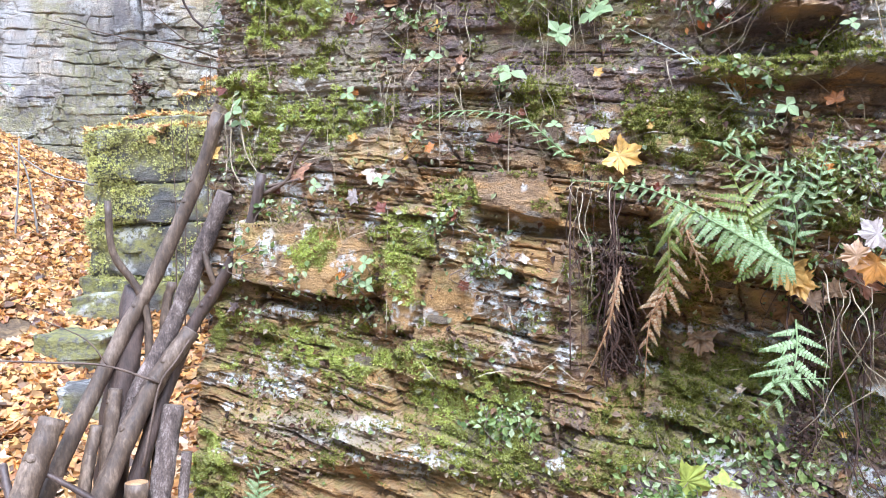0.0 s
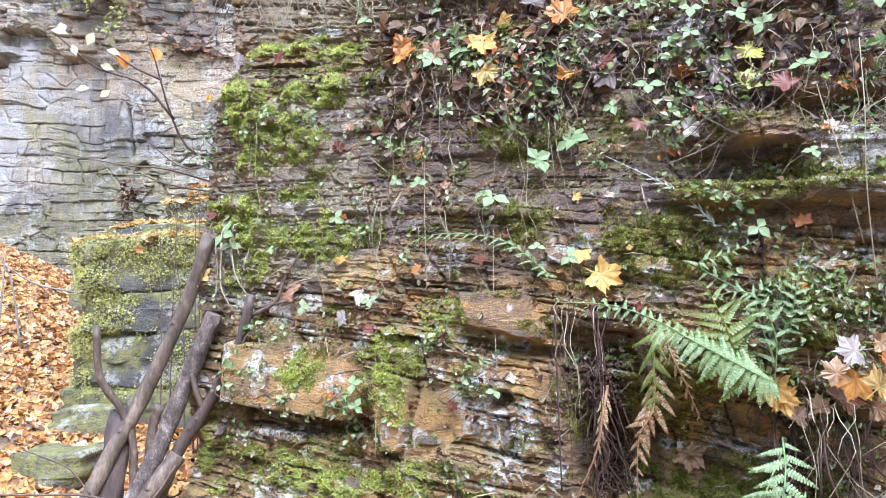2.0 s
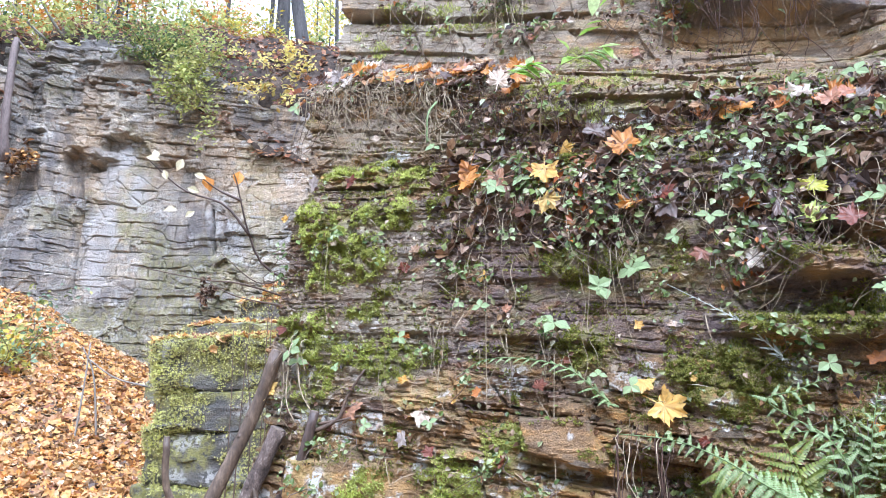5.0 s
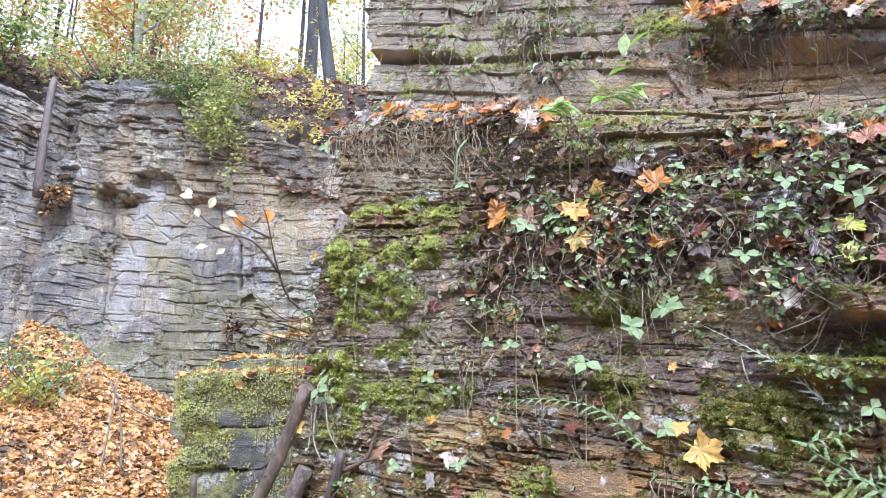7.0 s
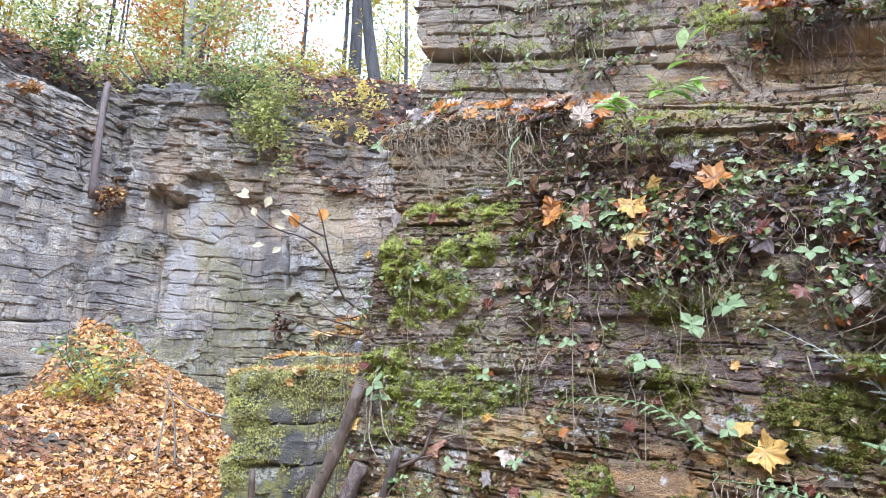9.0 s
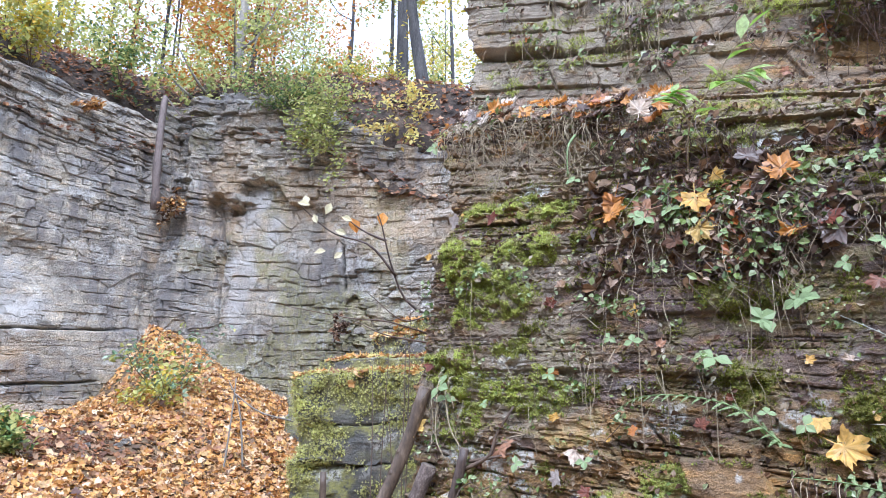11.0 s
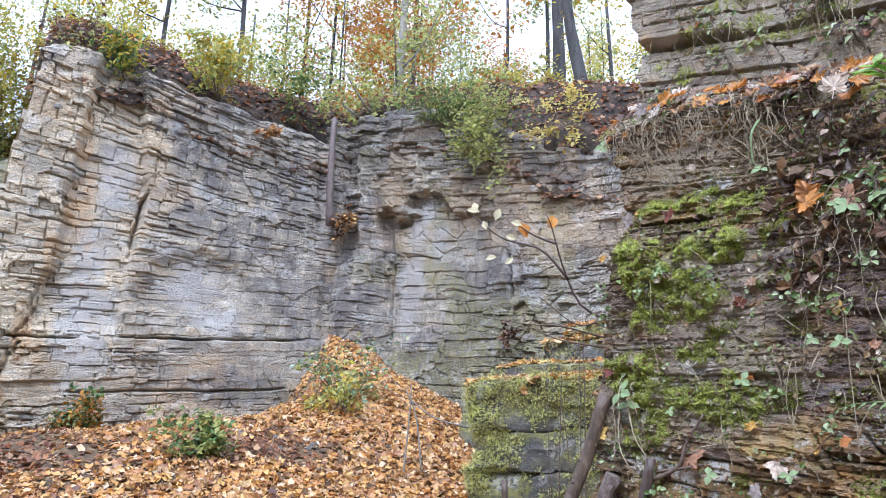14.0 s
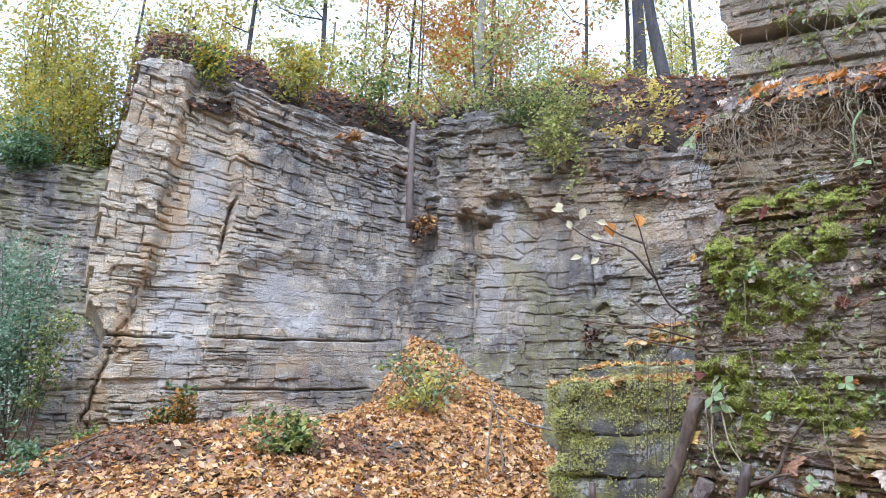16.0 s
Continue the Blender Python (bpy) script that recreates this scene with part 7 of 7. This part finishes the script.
for q, m, s in (((-1.371, 2.508, 2.763), ivory, 0.055), ((-1.335, 2.527, 2.758), ivory, 0.05), ((-1.239, 2.563, 2.769), ivory, 0.055), ((-1.204, 2.599, 2.714), ivory, 0.05), ((-1.151, 2.651, 2.65), rusty, 0.075), ((-1.047, 2.674, 2.68), rusty, 0.07), ((-1.236, 2.614, 2.66), ivory, 0.05), ((-1.278, 2.62, 2.571), ivory, 0.05), ((-1.249, 2.641, 2.541), ivory, 0.045), ((-1.3, 2.56, 2.68), ivory, 0.045)):
    ob = piece("leaf", m, sprig)
    turn = frames_of(np.array([[0.35 + lr.uniform(-0.3, 0.3), -1.0, lr.uniform(-0.1, 0.5)]]), np.array([lr.uniform(0, 6.28)]))[0]
    ob.matrix_world = Matrix.Translation(Vector(q)) @ Matrix(turn.tolist()).to_4x4() @ Matrix.Diagonal((s * 1.05, s * 1.05, s * 1.05, 1))
    ob.matrix_parent_inverse = Matrix.Translation(-Vector(sb))
for q in ([(-0.85, 2.95, 2.23), (-1.08, 2.874, 2.299), (-1.235, 2.818, 2.312), (-1.499, 2.694, 2.359)], [(-0.87, 2.95, 2.2), (-1.085, 2.884, 2.24), (-1.214, 2.828, 2.3)], [(-0.84, 2.9, 2.35), (-1.0, 2.88, 2.3), (-1.15, 2.8, 2.42)]):
    stem("twig", list(reversed(q)), 0.0015, 0.005, TWIG, "thin bare twig growing from the rock edge")


# ---------------- ferns, brambles and the sapling ----------------
def pinna_shape(lobes=11, wide=0.17, droop=0.12):
    """One fern pinna along +y, cut into rounded lobes on both sides."""
    pts, faces = [(0, 0, 0)], []
    for k in range(lobes):
        t0, t1, tm = k / lobes, (k + 0.92) / lobes, (k + 0.55) / lobes
        w = wide * (1 - tm) ** 0.55 * (0.75 + 0.25 * min(1, 4 * tm + 0.3))
        for side in (-1, 1):
            b = len(pts)
            pts += [(0, t0, -droop * t0 * t0), (side * w, tm, -droop * tm * tm - 0.03), (side * w * 0.75, t1 + 0.02, -droop * t1 * t1 - 0.03), (0, t1, -droop * t1 * t1)]
            faces.append((b, b + 1, b + 2, b + 3) if side > 0 else (b + 3, b + 2, b + 1, b))
    return pts, faces


PINNA = {}


def frond(thing, points, pairs, longest, mat, normal=None, r0=0.004, angle=62, curl=0.0, tip_from=0.12):
    """A midrib with pinnae on both sides, each an object of its own."""
    if mat.name not in PINNA:
        PINNA[mat.name] = mesh_of("pinna", *pinna_shape(), mat)
    origin = Vector(thing.location)
    p = curve_points([tuple(q) for q in points], 2 * pairs)
    rib = piece("frond", mesh_of("frond", *tube(p - np.array(origin), np.linspace(r0, r0 * 0.3, len(p)), 5), mat, True), thing)
    nrm = Vector(normal) if normal is not None else Vector((*NEAR.n, 0.6))
    r = random.Random(len(p) + int(abs(p[0][0]) * 1000))
    for k in range(1, 2 * pairs - 1):
        s = k / (2 * pairs)
        d = Vector(p[min(k + 1, len(p) - 1)] - p[k - 1]).normalized()
        side = nrm.cross(d).normalized()
        ln = longest * math.sin(math.pi * min(1, (1 - s) * 0.62 + 0.0)) ** 0.8 * min(1, 0.45 + s * 4) * r.uniform(0.7, 1.15)
        sg = 1 if k % 2 else -1
        a = radians(angle + r.uniform(-9, 9))
        y = (d * math.cos(a) + side * sg * math.sin(a) - nrm.normalized() * (0.12 + curl * r.random())).normalized()
        x = y.cross(nrm).normalized()
        z = x.cross(y)
        m = Matrix((x, y, z)).transposed().to_4x4()
        ob = piece("pinna", PINNA[mat.name], rib)
        ob.matrix_local = Matrix.Translation(Vector(p[k]) - origin) @ m @ Matrix.Diagonal((ln, ln, ln, 1))
    return rib


fern = empty_thing("fern", N(1.97, 1.32, 0.05), "large green fern arching from the rock", "fern")
frond(fern, [N(1.985, 1.35, 0.04), N(1.927, 1.385, 0.14), N(1.85, 1.435, 0.19), N(1.76, 1.492, 0.22), N(1.657, 1.56, 0.22), N(1.531, 1.61, 0.2), N(1.361, 1.632, 0.17)], 30, 0.088, FERN_GREEN, r0=0.004, curl=0.6, angle=68)
frond(fern, [N(1.97, 1.34, 0.03), N(1.88, 1.44, 0.1), N(1.856, 1.53, 0.13), N(1.807, 1.665, 0.12)], 12, 0.14, FERN_LIME, r0=0.004)
frond(fern, [N(1.98, 1.34, 0.03), N(1.99, 1.5, 0.1), N(1.93, 1.62, 0.14), N(1.82, 1.62, 0.12)], 10, 0.06, FERN_GREEN, r0=0.003)
frond(fern, [N(1.99, 1.4, 0.03), N(1.95, 1.6, 0.08), N(2.04, 1.66, 0.12)], 9, 0.05, FERN_GREEN, r0=0.003)
frond(fern, [N(2.0, 1.45, 0.03), N(2.04, 1.55, 0.1), N(2.06, 1.64, 0.12), N(2.093, 1.76, 0.1)], 11, 0.05, FERN_GREEN, r0=0.003)
frond(fern, [N(1.97, 1.6, 0.03), N(1.8, 1.715, 0.07), N(1.88, 1.745, 0.1), N(1.97, 1.78, 0.1)], 10, 0.05, FERN_GREEN, r0=0.003)
frond(fern, [N(1.8, 1.5, 0.04), N(1.66, 1.52, 0.12), N(1.64, 1.37, 0.13), N(1.62, 1.28, 0.12)], 9, 0.09, FERN_LIME, r0=0.003, angle=40)
dead = empty_thing("dead_fern", N(1.66, 1.53, 0.05), "withered brown fern fronds hanging down", "fern")
frond(dead, [N(1.64, 1.45, 0.06), N(1.63, 1.3, 0.12), N(1.577, 1.196, 0.12), N(1.554, 0.99, 0.1)], 11, 0.09, FERN_DEAD, r0=0.004, curl=0.5, angle=45)
frond(dead, [N(1.68, 1.53, 0.05), N(1.692, 1.46, 0.1), N(1.728, 1.363, 0.12), N(1.763, 1.246, 0.1)], 9, 0.06, FERN_DEAD, r0=0.004, curl=0.7, angle=40)
frond(dead, [N(1.49, 1.36, 0.05), N(1.475, 1.28, 0.1), N(1.44, 1.15, 0.1), N(1.36, 1.0, 0.07)], 10, 0.05, FERN_DEAD, r0=0.006, curl=0.3, angle=28)
low = empty_thing("fern", N(1.98, 1.2, 0.1), "small pale fern hanging low on the rock", "fern")
frond(low, [N(1.98, 1.2, 0.1), N(1.96, 1.13, 0.28), N(1.928, 1.037, 0.3), N(1.843, 0.944, 0.28)], 9, 0.09, FERN_GREEN, r0=0.003)
frond(low, [N(1.98, 1.18, 0.12), N(1.9, 1.06, 0.28), N(1.943, 1.067, 0.31), N(2.036, 1.07, 0.3)], 8, 0.07, FERN_GREEN, r0=0.003)
arch = empty_thing("fern", N(1.33, 1.72, 0.02), "slender green fern arching over the rock", "fern")
frond(arch, [N(1.33, 1.72, 0.02), N(1.31, 1.745, 0.05), N(1.202, 1.844, 0.08), N(1.05, 1.886, 0.09), N(0.91, 1.889, 0.09), N(0.795, 1.841, 0.07)], 24, 0.06, FERN_GREEN, normal=(-0.1, -0.5, 1.0), r0=0.003, angle=58)
grey = empty_thing("fern", N(0.155, 0.44, 0.05), "small grey-green fern at the foot of the rock", "fern")
frond(grey, [N(0.15, 0.42, 0.04), N(0.158, 0.5, 0.09), N(0.165, 0.58, 0.1), N(0.18, 0.68, 0.1)], 10, 0.09, FERN_GREEN, r0=0.003)
mug = empty_thing("silvery_sprig", N(1.85, 1.85, 0.03), "silvery dry flower stalk across the rock", "plant")
frond(mug, [N(1.86, 1.84, 0.02), N(1.848, 1.855, 0.06), N(1.766, 1.948, 0.07), N(1.677, 2.013, 0.07), N(1.541, 2.104, 0.05)], 15, 0.036, SILVER, r0=0.003, angle=34)

LEAFLET = mesh_of("leaflet", *ovate_shape(0.08, 0.36), GREEN)


def trefoil(u, z, size, off=0.05):
    """Three leaflets on a short stalk."""
    base = NEAR.at(u, z - size * 0.6, 0.0)
    thing = empty_thing("bramble_sprig", base, "three-part fresh green leaf on a thin stalk", "plant", "green sprigs on the rock face")
    tip = NEAR.at(u, z, off)
    piece("stalk", mesh_of("stalk", *tube(curve_points([(0, 0, 0), tuple((tip - base) * 0.5 + Vector((0, -0.02, 0.01))), tuple(tip - base)], 6), 0.0016, 4), PALE_STEM), thing)
    nrm = np.array([[*(NEAR.n + lr.uniform(-0.4, 0.4) * NEAR.u), lr.uniform(0.2, 1.0)]])
    spin = lr.uniform(0, 6.28)
    for k in range(3):
        t = frames_of(nrm, np.array([spin + (k - 1) * 1.7]))[0]
        ob = piece("leaflet", LEAFLET, thing)
        s = size * lr.uniform(0.5, 0.62)
        ob.matrix_local = Matrix.Translation(tip - base) @ Matrix(t.tolist()).to_4x4() @ Matrix.Diagonal((s, s, s, 1))
    return thing


for row in ((1.163, 2.002, 0.11), (1.428, 2.163, 0.1), (1.335, 2.112, 0.09), (1.978, 1.822, 0.08), (1.121, 1.355, 0.06), (0.623, 1.316, 0.06), (1.462, 1.312, 0.08), (0.107, 1.977, 0.1), (0.615, 1.396, 0.07), (0.422, 1.68, 0.06), (0.702, 1.683, 0.055), (2.147, 2.026, 0.06), (1.453, 2.173, 0.1)):
    trefoil(*row)
for row in ((1.319, 2.118, 0.1), (1.698, 2.317, 0.09), (1.975, 3.426, 0.1), (1.579, 2.265, 0.06), (0.12, 1.93, 0.09), (0.66, 2.79, 0.07), (0.9, 2.08, 0.06), (0.82, 2.1, 0.05), (0.58, 1.99, 0.06), (0.3, 1.9, 0.05), (1.4, 1.78, 0.07), (1.3, 1.82, 0.06), (1.8, 2.7, 0.08), (2.2, 2.8, 0.09), (1.05, 2.6, 0.07), (-0.02, 3.1, 0.08), (1.5, 2.72, 0.07)):
    trefoil(*row)
for k in range(20):
    u = lr.uniform(0.95, 2.45)
    trefoil(u, 2.62 - 0.15 * (u - 1.0) + lr.gauss(0, 0.12), lr.uniform(0.045, 0.08), lr.uniform(0.03, 0.08))

sapling = empty_thing("sapling", (0.2, 2.36, 2.72), "thin sapling with bright green pointed leaves", "plant")
so = Vector((0.2, 2.36, 2.72))
lime_leaf = mesh_of("leaf", *ovate_shape(0.08, 0.2), leaf_material("bright_leaf", [(0.3, 0.5, 0.08), (0.42, 0.6, 0.13), (0.56, 0.7, 0.34)], True, 0.35, 0.45))
for q in ([(0.22, 2.4, 2.7), (0.23, 2.3, 2.82), (0.286, 2.242, 2.9), (0.368, 2.17, 3.004), (0.43, 2.12, 3.07)], [(0.23, 2.3, 2.82), (0.2, 2.25, 2.9), (0.165, 2.24, 2.93)], [(0.3, 2.23, 2.92), (0.36, 2.2, 2.93), (0.44, 2.17, 2.95)]):
    pts = curve_points(q, 12)
    piece("stem", mesh_of("stem", *tube(pts - np.array(so), np.linspace(0.003, 0.0012, 12), 5), PALE_STEM, True), sapling)
    for k in range(4, 12, 1):
        d = Vector(pts[k] - pts[k - 1]).normalized()
        y = (d * 0.5 + Vector((lr.uniform(-1, 1), lr.uniform(-0.6, 0.1), lr.uniform(-0.9, 0.1)))).normalized()
        x = y.cross(Vector((0.1, -0.6, 0.8))).normalized()
        m = Matrix((x, y, x.cross(y))).transposed().to_4x4()
        s = lr.uniform(0.065, 0.115)
        ob = piece("leaf", lime_leaf, sapling)
        ob.matrix_local = Matrix.Translation(Vector(pts[k]) - so) @ m @ Matrix.Diagonal((s, s, s, 1))


# ---------------- crumbs and bits of stem all over the face ----------------
def crumbs(count, us, zs, sizes, mat, template, label, seed):
    r = np.random.RandomState(seed)
    u, z = r.uniform(*us, count), r.uniform(*zs, count)
    keep = (fbm(u * 4, z * 5, seed, 4) > 0.42) & (u > near_edge(z) + 0.01)
    u, z = u[keep], z[keep]
    p = NEAR.many(u, z, r.uniform(0.002, 0.012, len(u)))
    nrm = np.array([*NEAR.n, 0.4])[None] + r.normal(0, 0.5, (len(u), 3))
    v, f = scatter(template, p, frames_of(nrm, r.uniform(0, 6.28, len(u))), r.uniform(*sizes, len(u)))
    return tagged(new("plant_debris", mesh_of("plant_debris", v, f, mat)), label, "debris", kind="stuff")


STRAW = ([(-0.012, 0, 0), (0.012, 0, 0), (0.03, 0.5, 0.08), (0.005, 0.5, 0.08), (0.0, 1.0, 0.0)], [(0, 1, 2), (0, 2, 3), (3, 2, 4)])


def on_shelves(count, seed, sizes, mat, template, name, label, category, zs=(0.6, 4.2)):
    """Small growth and debris that settles on the little shelves of the beds."""
    r = np.random.RandomState(seed)
    u, z = r.uniform(0.0, 2.5, count * 6), r.uniform(*zs, count * 6)
    i, j = np.clip(np.searchsorted(NEAR.zs, z), 3, len(NEAR.zs) - 4), np.searchsorted(NEAR.us, u)
    keep = (NEAR.depth[i - 3, j] - NEAR.depth[i + 3, j] > 0.006) & (fbm(u * 3, z * 3, seed, 4) > 0.43) & (u > near_edge(z) + 0.01)
    u, z = u[keep][:count], z[keep][:count]
    p = NEAR.many(u, z, r.uniform(0.0, 0.012, len(u)))
    nrm = np.array([*NEAR.n, 0.9])[None] + r.normal(0, 0.45, (len(u), 3))
    v, f = scatter(template, p, frames_of(nrm, r.uniform(0, 6.28, len(u))), r.uniform(*sizes, len(u)))
    return tagged(new(name, mesh_of(name, v, f, mat)), label, category, kind="stuff")


on_shelves(11000, 411, (0.005, 0.012), DARK_MOSS, tuft_shape(411, 6), "moss", "thin green moss along the rock shelves", "moss", (0.6, 2.9))
on_shelves(6000, 412, (0.005, 0.012), DARK_MOSS, tuft_shape(412, 6), "moss", "dark moss in the joints of the rock", "moss")
r = np.random.RandomState(77)
for k, (u, z, w, h, n) in enumerate(((1.47, 1.18, 0.026, 0.18, 1500), (1.47, 1.38, 0.03, 0.1, 300), (2.02, 0.95, 0.03, 0.2, 500), (2.3, 0.85, 0.025, 0.16, 350))):
    q = NEAR.many(r.normal(u, w, n), r.uniform(z - h, z + h, n), r.uniform(0.02, 0.06, n))
    v, f = scatter(ovate_shape(0.3, 0.3), q, frames_of(r.normal(0, 1, (n, 3)), r.uniform(0, 6.28, n)), r.uniform(0.008, 0.024, n))
    tagged(new("withered_stalk", mesh_of("withered_stalk", v, f, DARK_ROOT)), "dark withered leaf stalk hanging on the rock", "plant", kind="stuff")
on_shelves(2600, 413, (0.012, 0.035), DEAD_LEAVES, ovate_shape(0.3, 0.3), "plant_debris", "brown leaf scraps on the rock shelves", "debris")
crumbs(3800, (0.0, 2.5), (0.6, 4.2), (0.008, 0.03), CRUMBS, ovate_shape(0.2, 0.32), "small dry leaf crumbs on the rock", 401)
crumbs(650, (0.0, 2.5), (0.6, 4.2), (0.04, 0.13), PALE_STEM, STRAW, "short bits of dry grass on the rock", 402)
crumbs(1300, (0.0, 2.5), (0.6, 2.7), (0.01, 0.026), BRAMBLE, ovate_shape(0.15, 0.36), "tiny green leaves dotted over the rock", 403)
crumbs(900, (0.7, 2.5), (2.25, 2.8), (0.03, 0.07), DEAD_LEAVES, ovate_shape(0.3, 0.28), "withered leaves lodged on the ledges", 404)


# ---------------- loose slabs as pieces of the walls ----------------
SLABS = [slab_mesh(k, SLAB_ROCK) for k in range(8)]
FAR_SLABS = [slab_mesh(k + 20, FAR_SLAB) for k in range(6)]


def slabs(wall, parent, meshes, count, us, zs, wide, thick, dip, seed):
    r = random.Random(seed)
    for k in range(count):
        u, z = r.uniform(*us), r.uniform(*zs)
        w = r.uniform(*wide)
        ob = piece("rock_slab", r.choice(meshes), parent)
        a = math.atan2(wall.u[1], wall.u[0])
        ob.matrix_world = Matrix.Translation(wall.at(u, z, -0.5 * w * 0.5)) @ Euler((radians(r.uniform(-8, 8)), dip + radians(r.uniform(-5, 5)), a + radians(r.uniform(-12, 12)))).to_matrix().to_4x4() @ Matrix.Diagonal((w, w * r.uniform(0.5, 0.8), r.uniform(*thick), 1))


slabs(NEAR, near_wall, SLABS, 40, (0.05, 2.4), (0.6, 1.6), (0.05, 0.17), (0.01, 0.03), radians(11), 1)
slabs(NEAR, near_wall, SLABS, 45, (0.08, 2.4), (1.6, 2.6), (0.05, 0.16), (0.008, 0.022), radians(4), 2)
slabs(NEAR, near_wall, SLABS, 14, (0.08, 2.4), (3.3, 4.2), (0.08, 0.25), (0.015, 0.04), radians(2), 3)
slabs(LEFT, left_wall, FAR_SLABS, 24, (1.5, 6.3), (2.0, 7.4), (0.15, 0.5), (0.03, 0.1), 0.0, 4)
slabs(RIGHT, right_wall, FAR_SLABS, 24, (0.2, 5.0), (3.2, 7.2), (0.12, 0.36), (0.03, 0.09), radians(4), 5)
